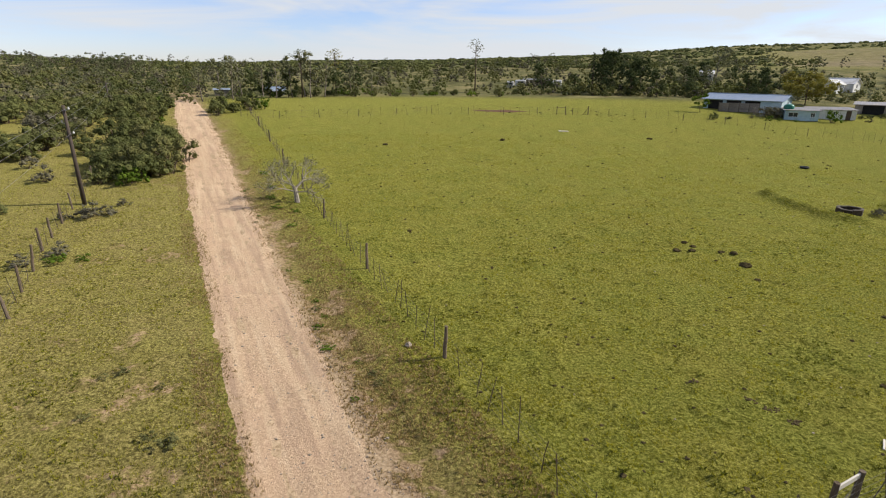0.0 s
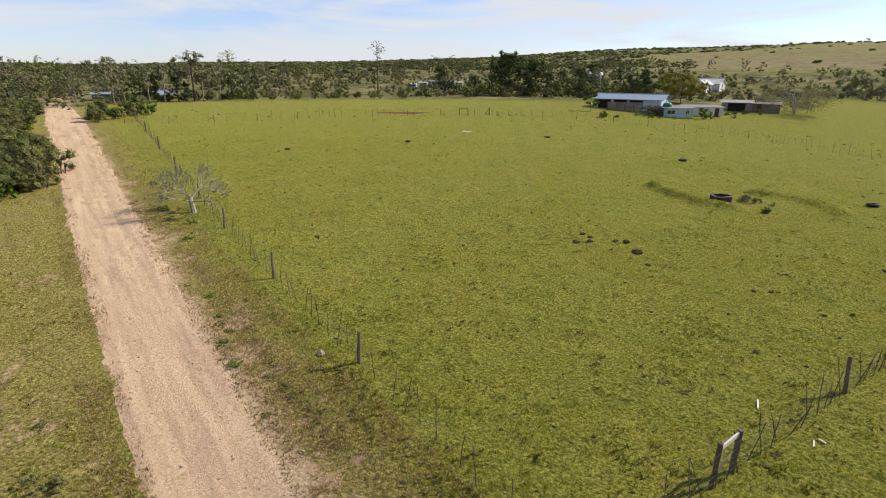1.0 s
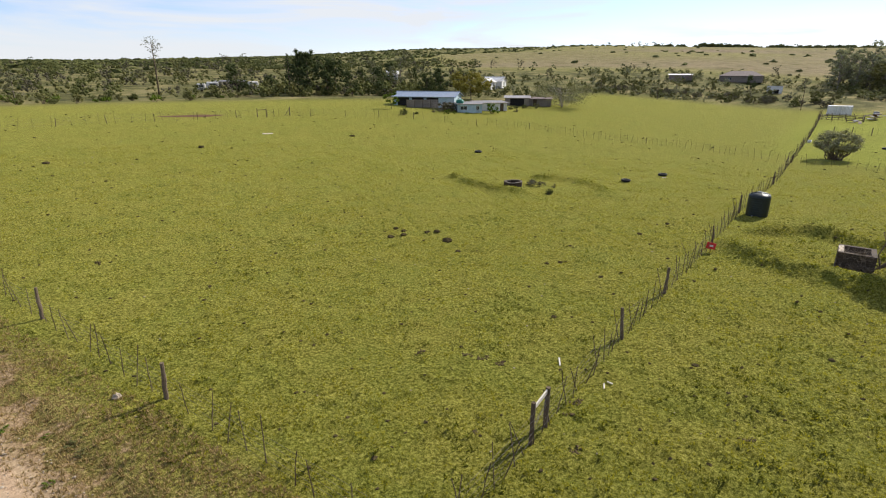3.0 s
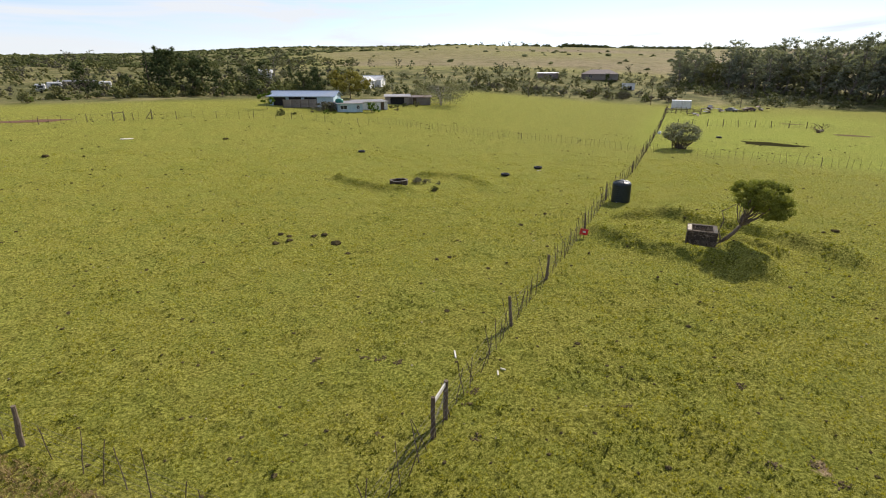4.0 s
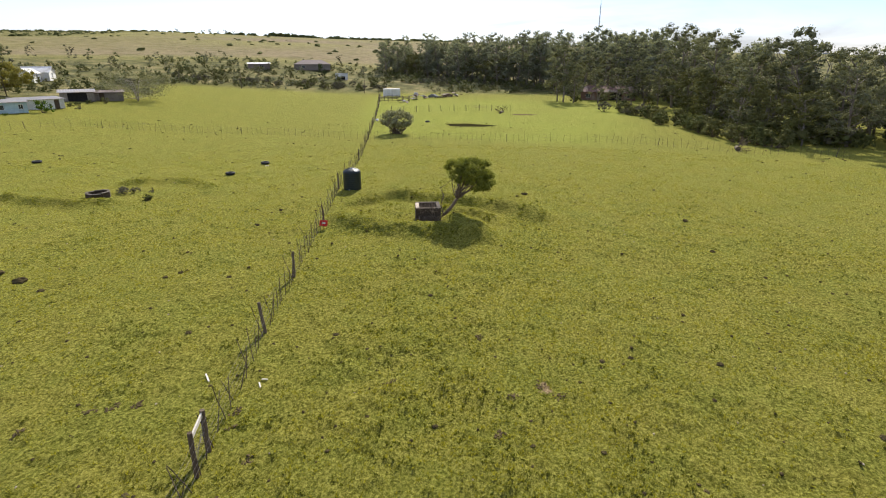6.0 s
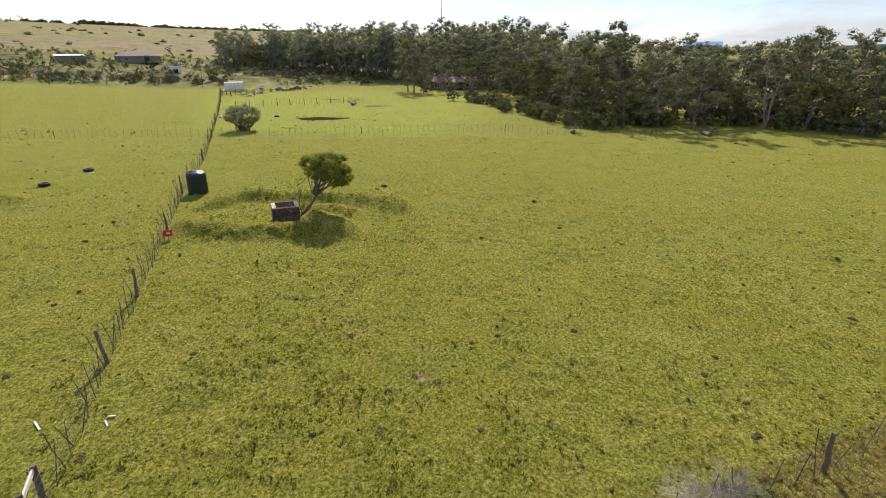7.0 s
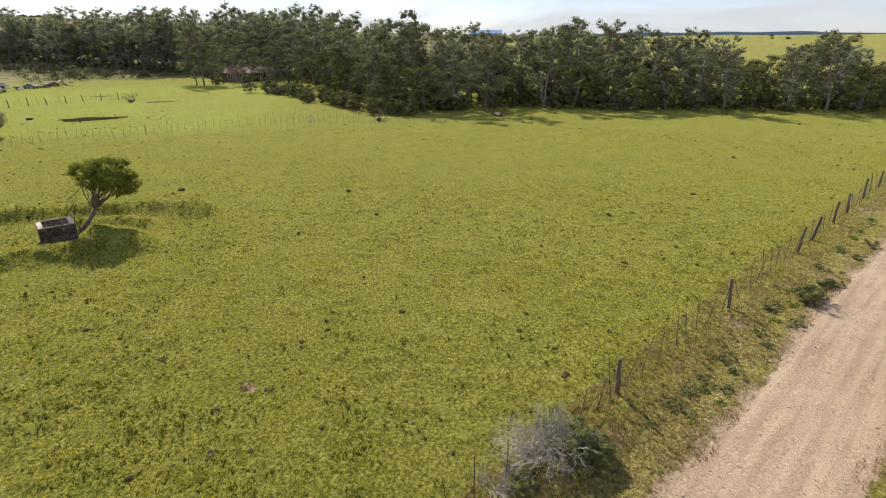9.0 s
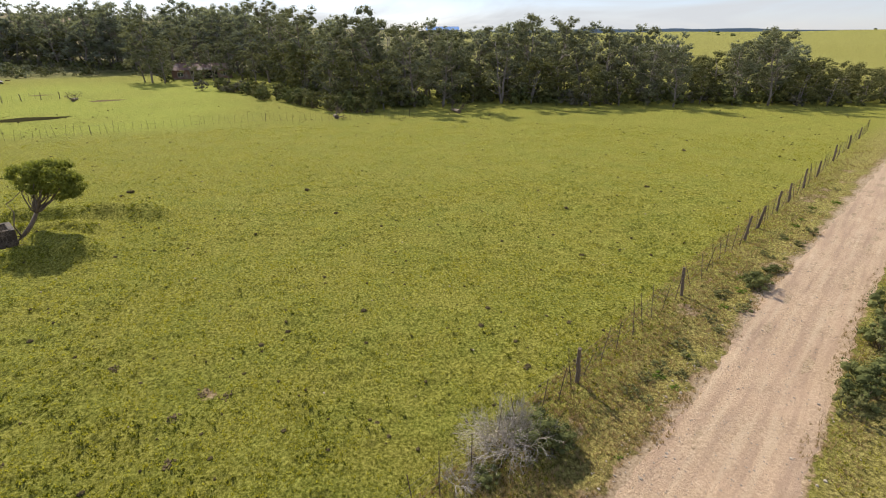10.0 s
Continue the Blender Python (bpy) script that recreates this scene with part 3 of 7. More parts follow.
def scatter_grass():
    n = 270000
    r = 7 + 68 * rng.uniform(0, 1, n) ** 0.85
    a = np.radians(rng.uniform(-46, 162, n))
    x, y = r * np.sin(a), r * np.cos(a)
    off = road_offset(x, y)
    dense = value_noise(x / 1.1, y / 1.1) + 0.7 * value_noise(x / 4, y / 4) + 0.5 * value_noise(x / 14, y / 14)
    keep = ((off > 3.2 + 1.2 * sstep(-6, 8, y)) | (off < -2.0)) & (dense > rng.uniform(-0.5, 0.4, n))
    tufts("pasture_grass", x[keep], y[keep], GRASS, 0.065, 0.046, 4, "short grazed green grass tufts", 0.9)
    # thicker dark clumps, weeds and painted tussock shade, and the banks' rank growth
    n = 150000
    r = 7 + 48 * rng.uniform(0, 1, n) ** 1.2
    a = np.radians(rng.uniform(-46, 162, n))
    x, y = r * np.sin(a), r * np.cos(a)
    off = road_offset(x, y)
    dense = 0.7 * value_noise(x / 1.6 + 3, y / 1.6) + 0.45 * value_noise(x / 5 + 3, y / 5) + 0.2 * hummocks(x, y)
    keep = ((off > 3.2 + 1.2 * sstep(-6, 8, y)) | (off < -2.6)) & (dense > rng.uniform(0.0, 1.9, n))
    bank = rng.uniform(0, 1, (9000, 2)) * (17, 14) + (28.5, 4.5)
    other = rng.uniform(0, 1, (7000, 2)) * (14, 15) + (27, 33)
    more = np.concatenate([bank, other])
    more = more[banks(more[:, 0], more[:, 1]) > 0.15]
    near = more * (1 - 0.25 / np.hypot(*more.T))[:, None]
    more = more[banks(*near.T) < 0.97 * banks(*more.T)]
    more = more[(value_noise(more[:, 0] / 0.9, more[:, 1] / 0.9) > 0.0) & (rng.uniform(0, 1, len(more)) < 0.45)]
    tufts("bank_growth", more[:, 0], more[:, 1], BANK_GRASS, 0.07, 0.09, 6, "coarse tussocks growing on the earth banks", 0.8)
    tufts("rank_grass", x[keep], y[keep], RANK, 0.06, 0.08, 6, "dark rank grass clumps, also standing in for tussock shade", 1.5)
    n = 60000
    y = rng.uniform(-75, 95, n) * rng.uniform(0.1, 1, n)
    off = np.where(rng.uniform(0, 1, n) < 0.75, rng.uniform(1.5, 5.6, n), -rng.uniform(1.45, 3.0, n))
    x = road_middle(y) + off / 0.8966
    dense = value_noise(x / 1.1, y / 1.1) + 0.6 * value_noise(x / 3, y / 3)
    keep = dense > rng.uniform(-0.35, 0.35, n) - np.clip((np.abs(off) - 2.2) * 0.2, -0.4, 0.3)
    tufts("verge_grass", x[keep], y[keep], STRAW, 0.10, 0.026, 6, "dry brownish grass tufts along the road verge", 0.9)
    # loose stones on the road
    g = Geo()
    for _ in range(3600):
        y = rng.uniform(-50, 60) * rng.uniform(0.2, 1)
        off = rng.normal(0, 1.1) if rng.uniform() < 0.7 else rng.uniform(1.2, 2.6)
        x = road_middle(y) + off / 0.8966
        s = rng.uniform(0.012, 0.035) * (2.0 if rng.uniform() < 0.04 else 1)
        g.blob((x, y, height(x, y) + 0.022), (s, s * 0.8, s * 0.6), 0.3, 3, 5)
    tagged(new("road_stones", g.mesh("road_stones", STONE)), "small loose stones on the gravel road", "stones", kind="stuff")


scatter_grass()


# ---- fences ----
def stick(tall, radius, wobble, mat, name, sides=6, seed=0):
    gen = np.random.default_rng(seed)
    n = 6
    path = np.stack([np.cumsum(gen.normal(0, wobble, n)), np.cumsum(gen.normal(0, wobble, n)), np.linspace(-0.15, tall, n)], 1)
    return Geo().tube(path, radius * gen.uniform(0.85, 1.12, n) * np.linspace(1.1, 0.85, n), sides).mesh(name, mat)


POSTS = [stick(1.38 + 0.05 * k, 0.075, 0.012, GREY_WOOD, "post", 8, k) for k in range(4)]
THIN_POSTS = [stick(1.2 + 0.06 * k, 0.045, 0.012, GREY_WOOD, "post", 7, k + 40) for k in range(3)]
DARK_POSTS = [stick(1.30 + 0.05 * k, 0.055, 0.020, DARK_WOOD, "post", 8, k + 9) for k in range(3)]
DROPPERS = [stick(1.22 + 0.05 * k, 0.016, 0.010, DARK_WOOD if k % 3 else GREY_WOOD, "dropper", 5, k + 20) for k in range(8)]


def along_line(points, at):
    points = np.asarray(points, float)
    steps = np.r_[0, np.cumsum(np.hypot(*np.diff(points, axis=0).T))]
    return float(np.interp(at, steps, points[:, 0])), float(np.interp(at, steps, points[:, 1]))


def line_length(points):
    return float(np.hypot(*np.diff(np.asarray(points, float), axis=0).T).sum())


def fence(label, points, posts, gap, wires=4, tilt=5.0, post_kinds=POSTS, scale=1.0, droppers=True, seed=1):
    """posts: metres along the line at which the stout posts stand."""
    gen = np.random.default_rng(seed)
    x0, y0 = points[0]
    ob = thing("wire_fence", label, "fence", at=(x0, y0, height(x0, y0)))
    base = Vector((x0, y0, height(x0, y0)))
    total = line_length(points)

    def stand(mesh, d, lean, name):
        x, y = along_line(points, d)
        x, y = x + gen.normal(0, 0.04), y + gen.normal(0, 0.04)
        m = pose(x - base.x, y - base.y, height(x, y) - base.z, gen.normal(0, lean), gen.normal(0, lean), gen.uniform(0, 360)) @ Matrix.Diagonal((1, 1, scale * gen.uniform(0.92, 1.06), 1))
        part(name, mesh, None, ob, m=m)

    for d in posts:
        stand(post_kinds[int(gen.integers(len(post_kinds)))], d, tilt * 0.6, "post")
    if droppers:
        d = gap
        while d < total:
            if min([abs(d - p) for p in posts] or [9]) > 0.3:
                stand(DROPPERS[int(gen.integers(len(DROPPERS)))], d, tilt * 1.4, "dropper")
            d += gap * gen.uniform(0.75, 1.25)
    stops = np.unique(np.r_[np.arange(0, total, 2.0), total])
    for k in range(wires):
        line = []
        for d in stops:
            x, y = along_line(points, d)
            line.append((x - base.x, y - base.y, height(x, y) - base.z + scale * (0.22 + 0.92 * k / max(1, wires - 1)) + gen.normal(0, 0.012)))
        part("wire", Geo().tube(line, 0.004, 3, False), WIRE, ob)
    return ob


ROAD_LINE = ((-36.6, 100.0), (-0.0, 18.7), (0.22, 18.2), (4.72, 8.22), (8.4, 0.0), (13.0, -10.4), (24.9, -36.3), (43.0, -75.0))
road_posts = [2, 13, 24.5, 36, 47, 58, 67.0, 78.2, 89.35, 100.3, 109.0, 120.7, 130.1, 139.5, 142.5, 147, 150, 155, 160, 168, 176, 184]
fence("leaning wooden posts and droppers with wire beside the road", ROAD_LINE, road_posts, 1.05, 5, seed=3)
FIELD_LINE = ((4.72, 8.22), (9.7, 10.3), (17.39, 13.68), (31.7, 19.35), (42.8, 24.0), (58.5, 29.6), (79.3, 38.4), (100.5, 47.3), (126.6, 58.7), (165.0, 75.9))
fence("field fence of crooked sticks and wire beside the tank", FIELD_LINE, [13.8, 20.0, 30, 41, 56, 73, 91, 110, 130, 154], 0.62, 5, tilt=6.5, post_kinds=DARK_POSTS + POSTS[:2], seed=5)
CROSS_LINE = ((61.8, 80.0), (72.2, 53.3), (72.1, 38.6), (78.6, 9.7), (80.0, -4.5), (76.1, -16.0), (77.5, -27.0))
fence("low stick fence with wire across the pasture", CROSS_LINE, list(np.arange(4, 112, 21.0)), 0.85, 3, post_kinds=THIN_POSTS, scale=0.9, seed=7)
BACK_LINE = ((-33.0, 86.0), (-25.2, 84.8), (-3.4, 92.8), (20.1, 96.6), (37.1, 94.9), (48.5, 90.0), (54.1, 82.2), (61.8, 80.0))
fence("sparse post and wire fence at the top of the pasture", BACK_LINE, list(np.arange(1, 100, 6.3)), 2.1, 3, post_kinds=THIN_POSTS, seed=8)
LEFT_LINE = ((-17.5, 17.5), (-21.1, 23.9), (-24.7, 30.7), (-27.0, 35.5), (-29.0, 40.1), (-31.6, 46.5), (-37.0, 58.0))
fence("old grey post and wire fence beside the bushes", LEFT_LINE, [1.5, 5.2, 8.5, 12, 15.2, 18.4, 21.5, 25.3, 29, 33.5, 38, 42], 1.7, 4, seed=9)


# ---- water tank ----
def water_tank(x, y):
    ob = thing("water_tank", "dark green ribbed plastic water tank on the grass", "water tank", at=(x, y, height(x, y) - 0.03))
    profile = [(0.78, 0.0)]
    for k in range(9):
        z = 0.06 + k * 0.175
        profile += [(0.785, z), (0.80, z + 0.04), (0.80, z + 0.11), (0.785, z + 0.15)]
    profile += [(0.78, 1.66), (0.72, 1.74), (0.50, 1.84), (0.27, 1.90)]
    g = Geo()
    sides = 40
    verts = [(r * math.cos(2 * math.pi * k / sides), r * math.sin(2 * math.pi * k / sides), z) for r, z in profile for k in range(sides)]
    faces = [(i * sides + k, i * sides + (k + 1) % sides, (i + 1) * sides + (k + 1) % sides, (i + 1) * sides + k) for i in range(len(profile) - 1) for k in range(sides)]
    g.add(verts, faces + [tuple(range((len(profile) - 1) * sides, len(profile) * sides)), tuple(range(sides))[::-1]])
    part("body", g, TANK_PLASTIC, ob, smooth=True)
    lid = Geo().tube([(0, 0, 1.88), (0, 0, 1.93), (0, 0, 1.96)], [0.25, 0.25, 0.2], 24)
    part("lid", lid, TANK_PLASTIC, ob, "round screw lid")
    for k in range(8):
        t = 2 * math.pi * k / 8
        part("top_rib", Geo().tube([(0.72 * math.cos(t), 0.72 * math.sin(t), 1.75), (0.5 * math.cos(t), 0.5 * math.sin(t), 1.855), (0.27 * math.cos(t), 0.27 * math.sin(t), 1.915)], 0.03, 5), TANK_PLASTIC, ob)
    part("outlet", Geo().tube([(-0.78, -0.1, 0.12), (-0.92, -0.12, 0.12)], 0.04, 8), GREY_METAL, ob, "metal outlet tap")
    return ob


water_tank(43.0, 22.75)


# ---- trees and bushes ----
def unit(gen, n):
    v = gen.normal(size=(n, 3))
    return v / np.linalg.norm(v, axis=1, keepdims=True)


def leafy(g, puffs, per, length, width, flat, gen, core=0.45):
    """Leaves round every puff (x, y, z, radius)."""
    for x, y, z, r in puffs:
        n = max(10, int(per * r * r))
        d = unit(gen, n)
        d[:, 2] = np.where(d[:, 2] < -0.35, -d[:, 2], d[:, 2])
        far = r * gen.uniform(0.3, 1.0, (n, 1)) ** 0.4
        g.cards(np.array((x, y, z)) + d * far * (1, 1, flat), d * (1, 1, 1.3) + 0.55 * gen.normal(size=(n, 3)), length, width, gen)
        if core:
            g.blob((x, y, z), (r * core, r * core, r * core * 0.94 * flat), 0.3, 3, 5, gen)


def limb(g, a, b, r0, r1, gen, sag=0.12, n=5, sides=5):
    a, b = np.asarray(a, float), np.asarray(b, float)
    t = np.linspace(0, 1, n)[:, None]
    path = a + (b - a) * t + gen.normal(0, 0.05, (n, 3)) * np.linalg.norm(b - a) * np.sin(math.pi * t)
    path[:, 2] += sag * np.linalg.norm(b - a) * np.sin(math.pi * t[:, 0]) * -0.6
    g.tube(path, np.linspace(r0, r1, n), sides)


def heads_to_puffs(heads, gen, count, size):
    """Every branch head (x, y, z, radius) is covered by smaller puffs, mostly above."""
    puffs = []
    for x, y, z, r in heads:
        for d in unit(gen, count):
            d[2] = d[2] * 0.8 + 0.15
            far = r * gen.uniform(0.45, 1.0)
            puffs.append((x + d[0] * far, y + d[1] * far, z + d[2] * far * 0.75, r * gen.uniform(0.75, 1.25) * size))
    return puffs


def gum_tree(seed, tall, spread, head_count, stems=1, leaf=GUM_LEAF, low=0.35, per=38, size=0.36, name="gum_tree", label="tall gum tree with pale trunk and ragged grey-green crown", bark=GUM_BARK, flat=0.95, group="trees of the plantation", head=0.42, puffs=7, core=0.5):
    gen = np.random.default_rng(seed)
    ob = thing(name, label, "tree", group)
    wood, crown = Geo(), Geo()
    trunks = []
    for s in range(stems):
        a = gen.uniform(0, 2 * math.pi)
        lean = gen.uniform(0.02, 0.10) * tall + 0.12 * tall * (stems > 1)
        n = 7
        t = np.linspace(0, 1, n)
        path = np.stack([np.cos(a) * lean * t ** 1.5, np.sin(a) * lean * t ** 1.5, -0.2 + t * tall * gen.uniform(0.80, 0.90)], 1)
        path[1:, :2] += np.cumsum(gen.normal(0, 0.012 * tall, (n - 1, 2)), 0)
        wood.tube(path, np.linspace(0.017 * tall, 0.004 * tall, n), 7)
        trunks.append(path)
    heads = []
    for k in range(head_count):
        h = low + (0.97 - low) * (k + gen.uniform(0, 1)) / head_count
        a = gen.uniform(0, 2 * math.pi)
        u = (h - low) / (1 - low)
        wide = spread * (0.45 + 0.65 * math.sin(math.pi * min(0.95, u * 0.72 + 0.2))) * gen.uniform(0.25, 1.0)
        path = trunks[int(gen.integers(len(trunks)))]
        foot_h = max(0.12, h - gen.uniform(0.10, 0.24)) * tall
        foot = [np.interp(foot_h, path[:, 2], path[:, c]) for c in (0, 1)] + [min(foot_h, path[-1, 2])]
        tip = (foot[0] + math.cos(a) * wide, foot[1] + math.sin(a) * wide, h * tall)
        limb(wood, foot, tip, 0.0055 * tall, 0.002 * tall, gen)
        heads.append((*tip, spread * head * gen.uniform(0.75, 1.25)))
    leafy(crown, heads_to_puffs(heads, gen, puffs, 0.55), per, size, size * 0.5, flat, gen, core)
    part("trunk", wood, bark, ob, smooth=True)
    part("crown", crown, leaf, ob)
    return ob


def shrub(seed, wide, tall, clump_count, leaf=BUSH_LEAF, per=80, size=0.2, name="bush", label="rounded dense green bush", group="bushes", bark=BARK, core=0.5):
    gen = np.random.default_rng(seed)
    ob = thing(name, label, "bush", group)
    wood, crown = Geo(), Geo()
    clumps = []
    for k in range(clump_count):
        a, d = gen.uniform(0, 2 * math.pi), wide * 0.5 * gen.uniform(0, 1) ** 0.6 * 0.8
        r = wide * gen.uniform(0.10, 0.20)
        z = max(r * 0.6, tall * gen.uniform(0.2, 0.9) * (1 - 0.5 * (d / (wide * 0.5)) ** 2))
        tip = (d * math.cos(a), d * math.sin(a), z)
        if k % 2 == 0:
            limb(wood, (tip[0] * 0.1, tip[1] * 0.1, -0.1), tip, 0.02 * tall, 0.007 * tall, gen)
        clumps.append((*tip, r))
    leafy(crown, clumps, per, size, size * 0.55, 0.85, gen, core)
    part("stem", wood, bark, ob, smooth=True)
    part("foliage", crown, leaf, ob)
    return ob


PLANTED = set()


def plant(kinds, x, y, size=1.0, gen=rng, sink=0.05, tall=1.0, label=""):
    """One of the kinds, or a copy of it, at that place and size."""
    ob = kinds[int(gen.integers(len(kinds)))]
    m = pose(x, y, height(x, y) - sink, 0, 0, gen.uniform(0, 360))
    if ob.name in PLANTED:
        twin = copy_thing(ob, m)
    else:
        twin = ob
        twin.matrix_basis = m
        PLANTED.add(ob.name)
    twin.scale = (size, size, size * tall)
    return tagged(twin, label)


def mesh_arrays(me):
    v = np.empty(len(me.vertices) * 3)
    me.vertices.foreach_get("co", v)
    return v.reshape(-1, 3), [tuple(p.vertices) for p in me.polygons]


def massed(name, label, category, kinds, places, gen, sink=0.1):
    """Far growth that nobody could count, joined into one object. places: x, y, size, height factor."""
    by_leaf = {}
    for x, y, size, tall in places:
        ob = kinds[int(gen.integers(len(kinds)))]
        crown = next(c.data for c in ob.children if c.name.startswith(("crown", "foliage")))
        by_leaf.setdefault(crown.materials[0].name, []).append((crown, x, y, size, tall))
    cache = {}
    for leaf, rows in by_leaf.items():
        g = Geo()
        for crown, x, y, size, tall in rows:
            if crown.name not in cache:
                cache[crown.name] = mesh_arrays(crown)
            v, f = cache[crown.name]
            a = gen.uniform(0, 2 * math.pi)
            c, s = math.cos(a) * size, math.sin(a) * size
            g.add(np.stack([v[:, 0] * c - v[:, 1] * s + x, v[:, 0] * s + v[:, 1] * c + y, v[:, 2] * size * tall + height(x, y) - sink], 1), f)
        tagged(new(name, g.mesh(name, bpy.data.materials[leaf])), label, category, kind="stuff")


def polar(az, r):
    return r * math.sin(radians(az)), r * math.cos(radians(az))


GUMS = [gum_tree(100 + k, 13.5 + k % 3, 3.9, 26, 1 + k % 2, low=0.16 - 0.05 * (k % 2), per=62, size=0.25, flat=0.72, head=0.34, puffs=7, core=0.42) for k in range(5)]
# far gums take the leaf colour with haze painted in
FAR_GUMS = [gum_tree(110 + k, 13.5 + k % 3, 4.2, 20, 1, HAZED_LEAF, low=0.16, per=26, size=0.40, flat=0.72, head=0.36, puffs=6, core=0.42) for k in range(4)]
LOW_GUMS = [gum_tree(120 + k, 8.0, 3.6, 13, 2, OLIVE_LEAF, low=0.14, name="wattle_tree", label="dense olive evergreen tree with foliage near the ground", per=46, size=0.27, flat=0.75, core=0.4) for k in range(4)]
DARKS = [gum_tree(140 + k, 9.0, 3.2, 14, 1, DARK_LEAF, 0.12, 60, 0.27, "dark_tree", "dark evergreen tree with dense rounded crown", BARK, 0.85, "trees behind the pasture") for k in range(3)]
THIN = [gum_tree(160 + k, 12.0, 3.0, 8, 1, GUM_LEAF, 0.42, 30, 0.34, "thin_gum_tree", "slender gum tree with sparse high crown", group="trees behind the pasture") for k in range(4)]
BUSHES = [shrub(200 + k, 3.4, 2.1, 30, per=210, size=0.12) for k in range(4)]
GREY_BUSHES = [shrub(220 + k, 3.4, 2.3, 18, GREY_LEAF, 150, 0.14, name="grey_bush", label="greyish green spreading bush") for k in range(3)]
OLIVE_BUSHES = [shrub(230 + k, 3.4, 2.4, 18, OLIVE_LEAF, 150, 0.14, name="olive_bush", label="olive green spreading bush") for k in range(2)]
FRESH_BUSHES = [shrub(240 + k, 3.0, 1.7, 14, FRESH_LEAF, 80, name="green_bush", label="bright green low bush") for k in range(2)]
# grey leaves in far bushes and trees: grey-brown growth, plus painted-in haze
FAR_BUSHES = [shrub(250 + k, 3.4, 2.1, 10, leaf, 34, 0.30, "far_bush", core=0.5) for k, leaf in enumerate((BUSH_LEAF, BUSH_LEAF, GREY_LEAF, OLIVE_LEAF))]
# valley bushes: paler leaf colours stand in for haze in the air
VALLEY_BUSHES = [shrub(255 + k, 3.4, 2.1, 10, leaf, 30, 0.34, "far_bush", core=0.5) for k, leaf in enumerate((ASH_LEAF, OLIVE_LEAF, HAZED_LEAF, BUSH_LEAF))]
CREST_BUSHES = [shrub(280 + k, 3.4, 2.3, 9, leaf, 8, 0.7, "far_bush", core=0.85) for k, leaf in enumerate((BUSH_LEAF, DARK_LEAF))]
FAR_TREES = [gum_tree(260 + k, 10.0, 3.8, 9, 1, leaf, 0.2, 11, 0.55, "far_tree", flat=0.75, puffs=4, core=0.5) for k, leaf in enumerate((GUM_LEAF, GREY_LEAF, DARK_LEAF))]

TINY_TREES = [gum_tree(270 + k, 10.0, 3.8, 6, 1, leaf, 0.2, 3, 1.5, "far_tree", puffs=3, core=0.0) for k, leaf in enumerate((DARK_LEAF, BUSH_LEAF, GUM_LEAF))]


